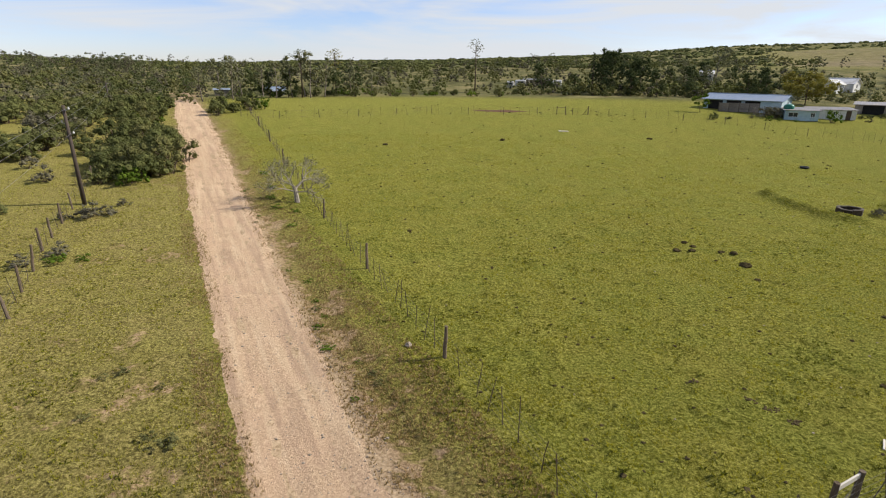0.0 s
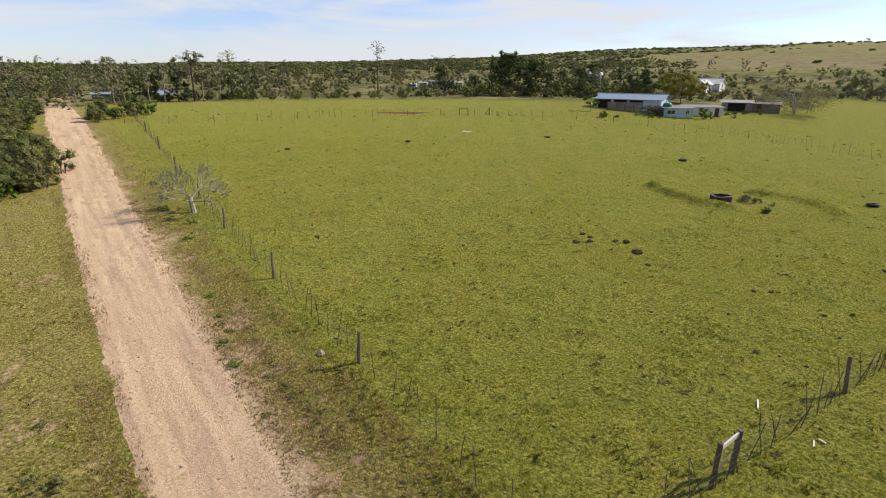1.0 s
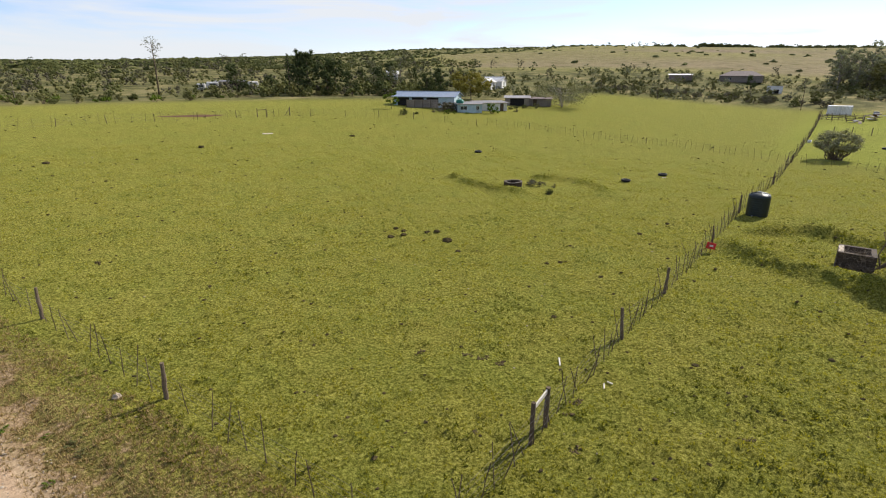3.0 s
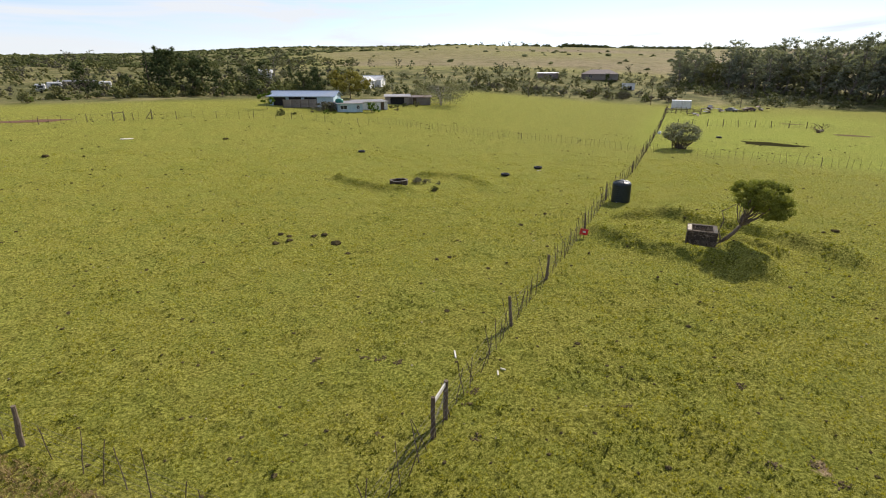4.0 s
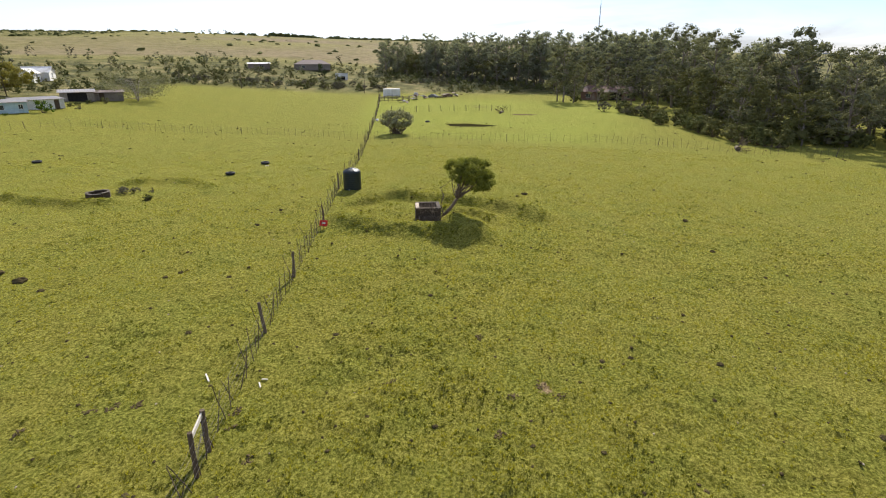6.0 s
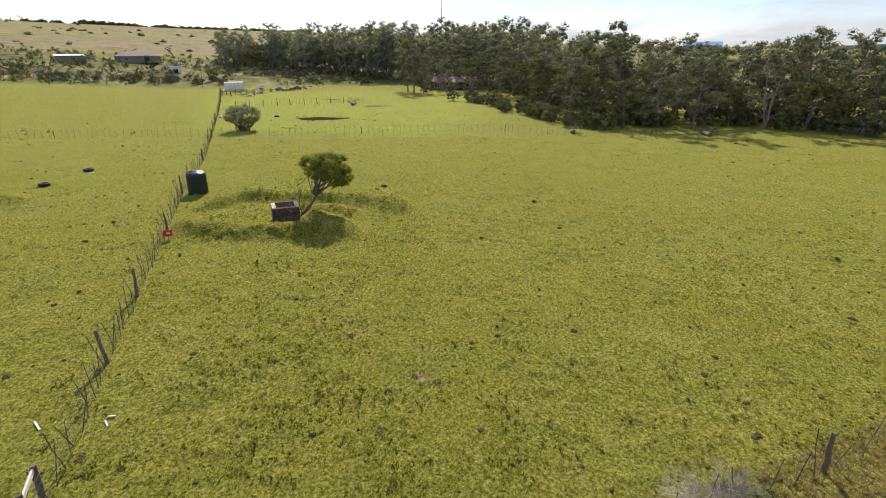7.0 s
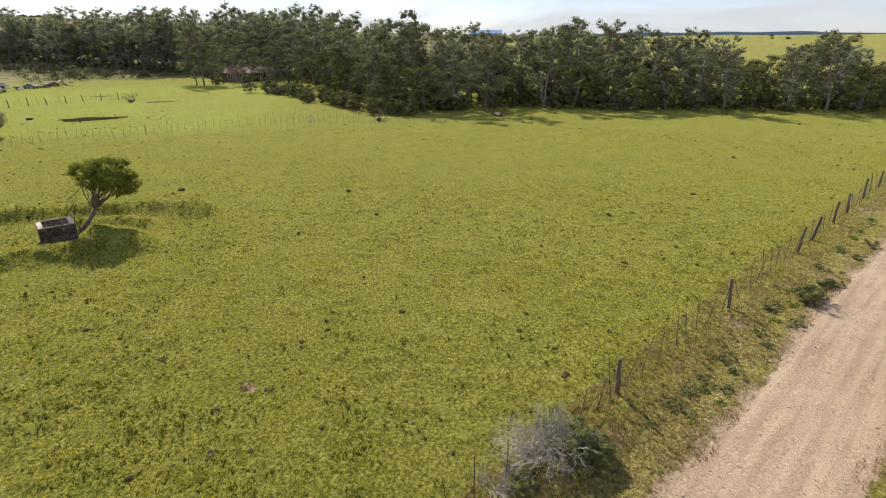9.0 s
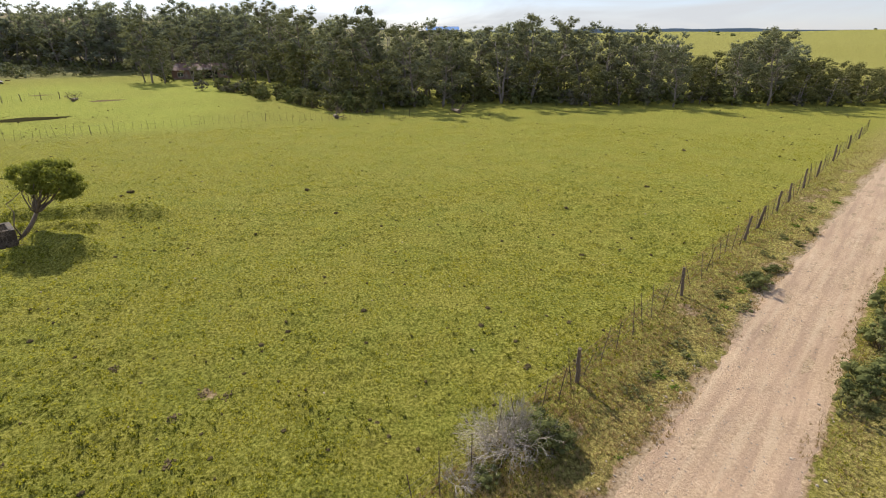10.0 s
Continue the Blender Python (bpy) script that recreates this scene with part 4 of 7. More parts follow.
# ---- the gum plantation ----
def forest():
    gen = np.random.default_rng(11)
    edge = ((66, 262), (74, 236), (80, 218), (84, 206), (87, 192), (91, 190), (93, 176), (95, 140), (98, 110), (101, 97), (105, 88), (110, 90), (116, 95), (121, 95), (126, 95), (131, 96), (137, 100), (145, 108), (152, 117), (160, 126))
    heights = ((66, 0.95), (70, 1.08), (76, 1.22), (80, 1.26), (83, 1.18), (86, 1.29), (89, 1.38), (92, 1.42), (94.5, 1.18), (97, 1.12), (99.5, 1.05), (102, 1.04), (105, 1.01), (107, 0.91), (111, 0.87), (114, 0.84), (117, 0.87), (120, 0.95), (124, 0.88), (128, 0.82), (132, 0.78), (135, 0.65), (136.5, 0.52), (138, 0.58), (139.5, 0.70), (142, 0.77), (144, 0.66), (145.5, 0.50), (147, 0.45), (150, 0.40), (160, 0.42))
    for row in range(5):
        az = 66.0
        while az < 160:
            r = float(np.interp(az, [e[0] for e in edge], [e[1] for e in edge])) + 2.5 + row * 7.0 + gen.uniform(-2.5, 2.5)
            tall = float(np.interp(az, [h[0] for h in heights], [h[1] for h in heights]))
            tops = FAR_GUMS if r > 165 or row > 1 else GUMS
            kinds = tops if gen.uniform() < (0.6 if row == 0 else 0.85) else LOW_GUMS
            if tall < 0.62:
                kinds = LOW_GUMS
                tall *= 1.6
            low_one = kinds is LOW_GUMS
            plant(kinds, *polar(az, r), tall * gen.uniform(0.85, 1.1) * (1.0 if low_one else 0.98), gen)
            az += math.degrees(gen.uniform(3.8, 5.6) / r)
    # low growth along the plantation's foot
    rows = []
    for _ in range(330):
        az = gen.uniform(94, 159)
        r = float(np.interp(az, [e[0] for e in edge], [e[1] for e in edge])) + gen.uniform(0.5, 14)
        rows.append((*polar(az, r), gen.uniform(0.6, 1.5), 1.15))
    massed("understorey", "dark tangled bushes at the plantation's foot", "undergrowth", FAR_BUSHES, rows, gen)
    # hedge of rounded bushes running out from the house to the plantation's corner
    for t in np.linspace(0, 1, 34):
        x, y = along_line(((131, -1), (122, -5), (110, -9), (98, -12.6), (88, -17), (82, -21)), t * 53)
        plant(OLIVE_BUSHES + BUSHES[:2], x + gen.normal(0, 1.2), y + gen.normal(0, 1.2), gen.uniform(0.75, 1.35), gen)
    for x, y, s in ((131.6, 4.0, 1.1), (129.5, -2.0, 1.0), (125.8, -1.2, 0.8), (124.0, -4.3, 1.2)):
        plant(GREY_BUSHES, x, y, s, gen)
    # a few lone crowns on thin stems standing above the rest
    for az, r, s in ((103.6, 112, 1.3), (123.5, 112, 1.02), (132.6, 116, 1.0), (119.0, 112, 1.08), (98.0, 150, 1.45), (127.4, 110, 1.0), (141.8, 116, 0.98)):
        plant(THIN, *polar(az, r), s, gen)
    # trees and growth round the brick house
    for az, r, s in ((84.2, 160, 1.0), (83.6, 164, 0.9), (92.0, 160, 0.75), (93.2, 150, 0.6), (88.4, 178, 1.0), (86.0, 180, 1.0), (90.2, 178, 1.1), (87.6, 158, 0.62), (89.4, 160, 0.7), (85.2, 157, 0.75), (90.8, 156, 0.66)):
        plant(GUMS, *polar(az, r), s, gen)
    for az, r, s in ((88.0, 163, 1.1), (85.4, 162, 1.2), (92.4, 158, 1.0)):
        plant(OLIVE_BUSHES + BUSHES, *polar(az, r), s, gen)
    # undergrowth before the far part of the plantation
    rows = [(*polar(az, 196 + (86 - az) * 2.2 + gen.uniform(-4, 18)), gen.uniform(0.8, 1.7), 1.0) for az in gen.uniform(66, 86, 70)]
    massed("undergrowth", "tangled green undergrowth below the gum trees", "undergrowth", FAR_BUSHES, rows, gen)


forest()


# ---- bushland ----
def bushland():
    gen = np.random.default_rng(12)
    # dense thicket close beside the road, on its west
    for _ in range(118):
        y = gen.uniform(46, 104)
        x = 2.45 - 0.494 * y - (gen.uniform(3.0, 8.5 if y < 75 else 15) + 1.2 * (y < 56)) / 0.8966
        plant(BUSHES + BUSHES + OLIVE_BUSHES + FRESH_BUSHES[:1], x, y, gen.uniform(0.65, 1.2), gen)
    for x, y, s in ((-28.4, 49.0, 1.15), (-26.6, 51.5, 1.0), (-29.8, 51.0, 1.2), (-28.0, 54.0, 1.3), (-30.5, 57.0, 1.3), (-27.4, 56.5, 1.0)):
        plant(BUSHES + OLIVE_BUSHES, x, y, s, gen, tall=1.15)
    # the thicket thins out westwards, over the power line
    for _ in range(46):
        y = gen.uniform(60, 112)
        x = -0.42 * y - gen.uniform(16, 44) + 0.1 * (y - 60)
        plant(BUSHES + OLIVE_BUSHES + GREY_BUSHES[:1], x, y, gen.uniform(0.8, 1.5), gen, tall=0.85)
    # scattered bushes in the rough grass beyond the west fence
    for x, y, s in ((-33.5, 38.2, 0.55), (-35.6, 36.0, 0.35), (-31.6, 35.2, 0.3), (-38.0, 33.8, 0.35), (-36.5, 47.5, 0.75), (-40.0, 43.0, 0.5), (-44.0, 44.0, 0.7), (-41.0, 52.0, 0.6), (-46.0, 50.0, 0.8), (-39.0, 58.0, 1.0), (-45.0, 60.0, 1.1), (-52.0, 58.0, 1.2), (-34.0, 30.0, 0.3), (-29.5, 29.0, 0.28)):
        plant(BUSHES + GREY_BUSHES, x, y, s, gen)
    for x, y, s in ((-26.4, 38.1, 0.75), (-25.4, 38.6, 0.5), (-27.8, 37.4, 0.45), (-22.9, 29.3, 0.5), (-23.6, 30.4, 0.55), (-21.6, 29.8, 0.35), (-24.5, 28.4, 0.45), (-25.6, 41.3, 0.4)):
        plant(FRESH_BUSHES + GREY_BUSHES[:1], x, y, s, gen, tall=0.75)
    for _ in range(52):
        az, r = gen.uniform(-46, -31), gen.uniform(68, 120)
        plant(BUSHES + GREY_BUSHES + OLIVE_BUSHES, *polar(az, r), gen.uniform(0.7, 1.5), gen)
    # bushes where the road leaves the pasture
    for x, y, s in ((-36.2, 87, 1.0), (-37.5, 91, 1.1), (-34.8, 90, 0.8), (-38.5, 95, 1.1), (-33.4, 94.5, 1.3), (-31.9, 96, 1.2), (-36, 99, 1.0)):
        plant(BUSHES + FRESH_BUSHES, x, y, s, gen, tall=1.15)
    # trees with bare lower trunks at the far end of the pasture
    for az, r, s in ((-21.0, 130, 0.86), (-20.2, 134, 0.9), (-18.2, 132, 0.75), (-17.0, 136, 0.82), (-15.4, 138, 0.88), (-14.2, 141, 0.95), (-13.6, 137, 0.98), (-12.2, 140, 0.9), (-22.3, 128, 0.85), (-9.6, 146, 0.72), (-23.8, 126, 0.7), (-7.4, 150, 0.55)):
        plant(THIN, *polar(az, r), s * 0.86, gen, label="gum tree with bare lower trunk at the pasture's end")
    for az, r, s in ((-15.8, 139, 0.75), (-11.4, 143, 0.7), (-17.6, 140, 0.7), (-9.2, 149, 0.8), (-19.4, 139, 0.7)):
        plant(DARKS, *polar(az, r), s, gen)
    # dark clump, and the trees behind the farm sheds
    for az, r, s in ((16.2, 172, 1.3), (17.0, 170, 1.3), (18.4, 168, 1.15), (19.6, 166, 1.05), (18.9, 161, 0.7), (23.8, 178, 0.85), (25.0, 182, 1.1), (26.0, 176, 1.15), (27.2, 184, 0.9), (22.4, 186, 0.8), (28.9, 150, 0.72), (30.3, 149, 0.72), (29.6, 154, 0.8)):
        plant(DARKS if az < 22 or az > 28 else DARKS + GUMS[:3], *polar(az, r), s * (0.8 if 22 < az < 28 else 1), gen)
    for _ in range(44):
        az = gen.uniform(7, 30)
        plant(DARKS[:1] + BUSHES + OLIVE_BUSHES, *polar(az, gen.uniform(150, 168)), gen.uniform(0.45, 0.9), gen)
    for _ in range(56):
        az = gen.uniform(-22, 9)
        plant(BUSHES + FRESH_BUSHES + OLIVE_BUSHES, *polar(az, gen.uniform(139, 156)), gen.uniform(0.5, 1.1), gen)
    rows = [(*polar(az, gen.uniform(152, 182)), gen.uniform(0.9, 1.9), 1.1) for az in gen.uniform(8, 31, 80)]
    massed("thicket", "dark thicket behind the top of the pasture", "thicket", FAR_BUSHES, rows, gen)
    # belt of bushes at the foot of the far slope
    for _ in range(70):
        az = gen.uniform(41, 66)
        plant(OLIVE_BUSHES + GREY_BUSHES + BUSHES[:1], *polar(az, (205 if az > 46 else 188) + gen.uniform(0, 14)), gen.uniform(0.6, 1.25), gen)
    for az, r, s in ((46.4, 214, 0.5), (49.5, 216, 0.42), (52.0, 212, 0.36), (53.4, 226, 0.55), (56.5, 232, 0.4), (59.6, 238, 0.6), (61.0, 228, 0.36), (64.4, 214, 0.5), (66.0, 210, 0.55), (40.4, 176, 0.5)):
        plant(LOW_GUMS + DARKS[:1], *polar(az, r), s, gen)
    # far growth
    rows = [(*polar(az, r), s, 1.0) for az, r, s in zip(gen.uniform(-50, 34, 1050), 156 + 260 * gen.uniform(0, 1, 1050) ** 0.9, gen.uniform(0.7, 1.9, 1050))]
    rows += [(*polar(az, r), s, 1.0) for az, r, s in zip(gen.uniform(-50, -24, 330), gen.uniform(115, 240, 330), gen.uniform(0.7, 1.5, 330))]
    massed("bushland", "dense bush covering the far ground", "bushland", FAR_BUSHES, rows, gen)
    rows = [(*polar(az, r - 45 * (az < 44)), s, 1.0) for az, r, s in zip(gen.uniform(31, 80, 900), 198 + 95 * gen.uniform(0, 1, 900) ** 1.3, gen.uniform(0.45, 1.15, 900)) if not (r < 226 and 58 < az < 70)]
    massed("valley_bush", "dense mixed bush filling the valley below the slope", "bushland", VALLEY_BUSHES, rows, gen)
    rows = [(*polar(az, r), s, 1.0) for az, r, s in zip(gen.uniform(-50, 34, 95), gen.uniform(185, 420, 95), gen.uniform(0.35, 0.7, 95))]
    rows += [(*polar(az, r), s, 1.0) for az, r, s in zip(gen.uniform(-50, -20, 160), gen.uniform(125, 260, 160), gen.uniform(0.25, 0.48, 160))]
    rows += [(*polar(az, r), s, 1.0) for az, r, s in zip(gen.uniform(-46, -28, 60), gen.uniform(240, 285, 60), gen.uniform(0.5, 0.72, 60))]
    rows += [(*polar(az, r), s, 1.0) for az, r, s in zip(gen.uniform(34, 80, 22), gen.uniform(225, 300, 22), gen.uniform(0.35, 0.6, 22))]
    massed("woodland", "scattered trees of the far bushland", "woodland", FAR_TREES, rows, gen)
    # the line of trees on the far crest
    az = np.r_[gen.uniform(51, 74, 150), gen.uniform(54, 74, 70)]
    rows = [(*polar(a, 878 + gen.uniform(-12, 30)), gen.uniform(1.7, 3.0) * (1.0 + 0.35 * (a > 55)), 1.0) for a in az if a > 51]
    massed("tree_line", "dark line of trees along the far crest", "trees", CREST_BUSHES, rows, gen, 0.9)
    rows = [(*polar(a, 885), gen.uniform(0.6, 0.9), 1.0) for a in (41.5, 44.0, 46.8, 49.0, 49.6, 50.2, 50.9, 51.6, 52.4, 57.0, 62.5)]
    massed("crest_trees", "lone trees standing on the far crest", "trees", TINY_TREES, rows, gen, 0.9)


bushland()


def hill_bushes():
    gen = np.random.default_rng(13)
    n = 8000
    az = gen.uniform(-50, 84, n)
    r = 300 + 640 * gen.uniform(0, 1, n) ** 0.8
    on_slope = (az > 24 + (r < 600) * 6) & (r < np.interp(az, (24, 30, 40, 50, 58), (470, 540, 640, 800, 960)))
    keep = (~on_slope) | (gen.uniform(0, 1, n) < 0.05)
    g = Geo()
    for a, d in zip(np.radians(az[keep]), r[keep]):
        x, y = d * math.sin(a), d * math.cos(a)
        s = gen.uniform(0.8, 2.3)
        g.blob((x, y, height(x, y) + s * 0.15), (s * 1.3, s, s * 0.6), 0.45, 4, 6, gen)
    for a, d in zip(gen.uniform(118, 158, 16), gen.uniform(700, 1500, 16)):
        x, y = polar(a, d)
        s = gen.uniform(1.5, 4)
        g.blob((x, y, height(x, y) + s * 0.3), (s, s, s * 0.6), 0.4, 4, 6, gen)
    return tagged(new("hill_bushes", g.mesh("hill_bushes", BUSH_LEAF)), "scattered dark bushes covering the distant hills", "bushes", kind="stuff")


hill_bushes()
for spare in FAR_BUSHES + VALLEY_BUSHES + CREST_BUSHES + FAR_TREES + TINY_TREES:
    for piece in (*spare.children, spare):
        bpy.data.objects.remove(piece)


# ---- trees of the pasture ----
def wind_tree(x, y):
    """Leaning evergreen, swept by the wind towards the south."""
    gen = np.random.default_rng(31)
    ob = thing("windswept_tree", "windswept leaning evergreen tree beside the concrete cistern", "tree", at=(x, y, height(x, y) - 0.05))
    wood, crown = Geo(), Geo()
    fork = np.array((0.55, -0.95, 1.45))
    wood.tube([(0, 0.1, -0.1), (0.12, -0.25, 0.4), (0.35, -0.65, 0.9), fork], [0.16, 0.13, 0.115, 0.10], 8)
    middle = np.array((1.0, -1.7, 3.0))
    tips = []
    for k in range(26):
        d = unit(gen, 1)[0] * (1.25, 1.75, 0.8)
        if d[2] < -0.2:
            d[2] *= 0.5
        tips.append(middle + d * gen.uniform(0.55, 1.0) + (0, 0, 0.25))
    for k, tip in enumerate(tips):
        start = fork if k % 2 else fork + (0.04, -0.05, 0.12)
        mid = start + (tip - start) * 0.5 + gen.normal(0, 0.12, 3)
        limb(wood, start, mid, 0.045, 0.03, gen, 0.05, 4)
        limb(wood, mid, tip, 0.03, 0.01, gen, 0.05, 4)
    limb(wood, (0.05, -0.1, 0.2), (0.3, 0.25, 2.2), 0.05, 0.02, gen)
    limb(wood, (0.3, 0.25, 2.2), (0.7, -0.9, 3.2), 0.03, 0.01, gen)
    puffs = [(*t, gen.uniform(0.30, 0.50)) for t in tips]
    puffs += [(*(middle + (unit(gen, 1)[0] * (1.3, 1.8, 0.95) * gen.uniform(0.75, 1) * (1, 1, 1) + (0, 0, 0.35))), gen.uniform(0.28, 0.45)) for _ in range(60)]
    puffs = [p for p in puffs if p[2] > 2.35 + 0.2 * (p[1] > -1.4)]
    puffs += [(gen.uniform(0.4, 1.9), gen.uniform(-3.4, -2.2), gen.uniform(2.0, 2.6), gen.uniform(0.28, 0.42)) for _ in range(16)]
    leafy(crown, puffs, 700, 0.12, 0.07, 0.85, gen)
    part("trunk", wood, BARK, ob, smooth=True)
    part("crown", crown, FRESH_DARK, ob)
    return ob


FRESH_DARK = foliage("evergreen_leaves", (0.075, 0.092, 0.018), (0.34, 0.35, 0.08), 0.5)
wind_tree(35.9, 11.75)


def umbrella_bush(x, y):
    """Rounded many-stemmed bush-tree with a flat foot to its crown."""
    gen = np.random.default_rng(33)
    ob = thing("umbrella_tree", "grey-green many-stemmed umbrella tree in the pasture", "tree", at=(x, y, height(x, y) - 0.05))
    wood, crown = Geo(), Geo()
    puffs = []
    for k in range(150):
        d = unit(gen, 1)[0]
        tip = np.array((0, 0, 2.0)) + d * (2.7, 2.7, 1.85) * gen.uniform(0.7, 1) * (1, 1, 1 if d[2] > 0 else 0.5)
        puffs.append((*tip, gen.uniform(0.4, 0.62)))
        if k % 4 == 0:
            foot = (gen.normal(0, 0.35), gen.normal(0, 0.35), -0.1)
            limb(wood, foot, tip, 0.09, 0.02, gen)
    leafy(crown, puffs, 210, 0.15, 0.08, 0.9, gen)
    part("trunk", wood, BARK, ob, smooth=True)
    part("crown", crown, ASH_LEAF, ob)
    return ob


umbrella_bush(79.8, 33.8)


def branching(g, start, way, length, radius, depth, gen, twig=0.5, split=3, spread=0.55, up=0.08):
    """Bare branches that fork again and again."""
    way = np.asarray(way, float) / np.linalg.norm(way)
    n = 4
    path = [np.asarray(start, float)]
    for _ in range(n - 1):
        way = way + gen.normal(0, 0.16, 3) + (0, 0, up)
        way /= np.linalg.norm(way)
        path.append(path[-1] + way * length / (n - 1))
    g.tube(path, np.linspace(radius, radius * 0.62, n), 6 if radius > 0.03 else 3, cap=False)
    if depth == 0:
        return [path[-1]]
    ends = []
    for _ in range(split):
        side = way + gen.normal(0, spread, 3)
        ends += branching(g, path[-1] if gen.uniform() < 0.7 else path[-2], side, length * gen.uniform(0.6, 0.85), radius * 0.6, depth - 1, gen, twig, split, spread, up)
    return ends


def bare_tree(x, y):
    gen = np.random.default_rng(35)
    ob = thing("bare_tree", "pale grey nearly leafless tree beside the road fence", "tree", at=(x, y, height(x, y) - 0.05))
    wood, leaves = Geo(), Geo()
    wood.tube([(0, 0, -0.1), (-0.05, 0.02, 0.6), (-0.12, 0.05, 1.15)], [0.19, 0.15, 0.14], 8)
    ends = []
    for a in (0.2, 1.1, 2.0, 2.9, 3.9, 4.9, 5.6):
        ends += branching(wood, (-0.12, 0.05, 1.0 + 0.2 * math.sin(a * 3)), (math.cos(a) * 1.0, math.sin(a) * 1.0, 0.62), 1.02, 0.055, 4, gen, split=3, spread=0.42, up=0.03)
    ends = np.array(ends)
    ob.scale = (1.25, 1.25, 1.1)
    pick = np.concatenate([ends, ends[gen.uniform(0, 1, len(ends)) < 0.6]])
    leaves.cards(pick + gen.normal(0, 0.10, pick.shape), gen.normal(size=pick.shape), 0.13, 0.07, gen)
    part("trunk", wood, PALE_BARK, ob)
    part("leaves", leaves, ASH_LEAF, ob, "few small grey-green leaves")
    return ob


bare_tree(-12.2, 43.1)


def dead_shrub(x, y, wide, tall, seed, stems=26, twigs=TWIG):
    gen = np.random.default_rng(seed)
    ob = thing("dead_shrub", "tangled grey leafless shrub beside the road fence", "shrub", at=(x, y, height(x, y) - 0.03))
    wood = Geo()
    for _ in range(stems):
        a = gen.uniform(0, 2 * math.pi)
        branching(wood, (gen.normal(0, wide * 0.12), gen.normal(0, wide * 0.12), 0), (math.cos(a) * wide, math.sin(a) * wide, tall * gen.uniform(0.5, 1.6)), 0.5 * (wide + tall) * 0.42, 0.014, 3, gen, split=3, spread=0.5, up=0.02)
    part("branchwork", wood, twigs, ob)
    return ob


dead_shrub(11.1, -6.5, 1.7, 1.25, 41, 56)
dead_shrub(10.3, -4.7, 0.8, 0.5, 42, 16)
verge_gen = np.random.default_rng(43)
for x, y, s, t in ((11.0, -7.3, 0.55, 1.0), (10.6, -7.9, 0.40, 0.9), (11.6, -7.0, 0.4, 0.8), (10.2, -5.3, 0.3, 0.8), (15.9, -22.3, 0.48, 1.0), (16.2, -23.0, 0.36, 1.0), (17.0, -24.6, 0.3, 0.8)):
    plant(BUSHES, x, y, s, verge_gen, tall=t, label="small dark green bush on the road verge")
for x, y, s in ((9.1, -19.3, 0.62), (8.7, -18.1, 0.5), (10.4, -22.2, 0.66), (11.8, -25.4, 0.66), (12.4, -27.6, 0.6), (8.0, -20.0, 0.6), (13.6, -31.5, 0.8), (9.4, -21.2, 0.6), (8.4, -17.2, 0.35)):
    plant(BUSHES + OLIVE_BUSHES, x, y, s, verge_gen, label="leafy bush on the far road verge")
for x, y, s in ((12.7, -13.6, 0.22), (13.5, -15.4, 0.26), (11.9, -11.6, 0.22), (12.3, -12.6, 0.2), (14.6, -18.0, 0.22), (18.9, -29.5, 0.25), (20.1, -32.0, 0.3), (-3.4, 18.4, 0.13), (-3.1, 15.8, 0.14), (-12.1, 17.3, 0.2), (-11.7, 14.5, 0.18), (-8.5, 13.4, 0.26), (-9.2, 13.7, 0.2), (-12.6, 17.0, 0.14), (-10.2, 16.5, 0.12), (-6.4, 24.3, 0.2), (-7.4, 26.9, 0.22), (-5.6, 22.5, 0.16), (-10.9, 36.6, 0.3), (-13.4, 41.2, 0.35), (-14.6, 43.8, 0.4), (-11.6, 40.2, 0.3), (-15.5, 47, 0.35), (-17.8, 52, 0.4)):
    plant((OLIVE_BUSHES if x < -8 and y < 20 else FRESH_BUSHES if x < -2 else OLIVE_BUSHES), x, y, s, verge_gen, tall=0.7, label="small low tuft of scrub on the road verge")


for y in np.r_[verge_gen.uniform(-44, -9, 40), verge_gen.uniform(9, 48, 12)]:
    x = road_middle(y) + verge_gen.uniform(1.9, 3.2) / 0.8966
    plant(OLIVE_BUSHES + FRESH_BUSHES, x, y, verge_gen.uniform(0.10, 0.27), verge_gen, tall=0.6, label="small low tuft of scrub on the road verge")


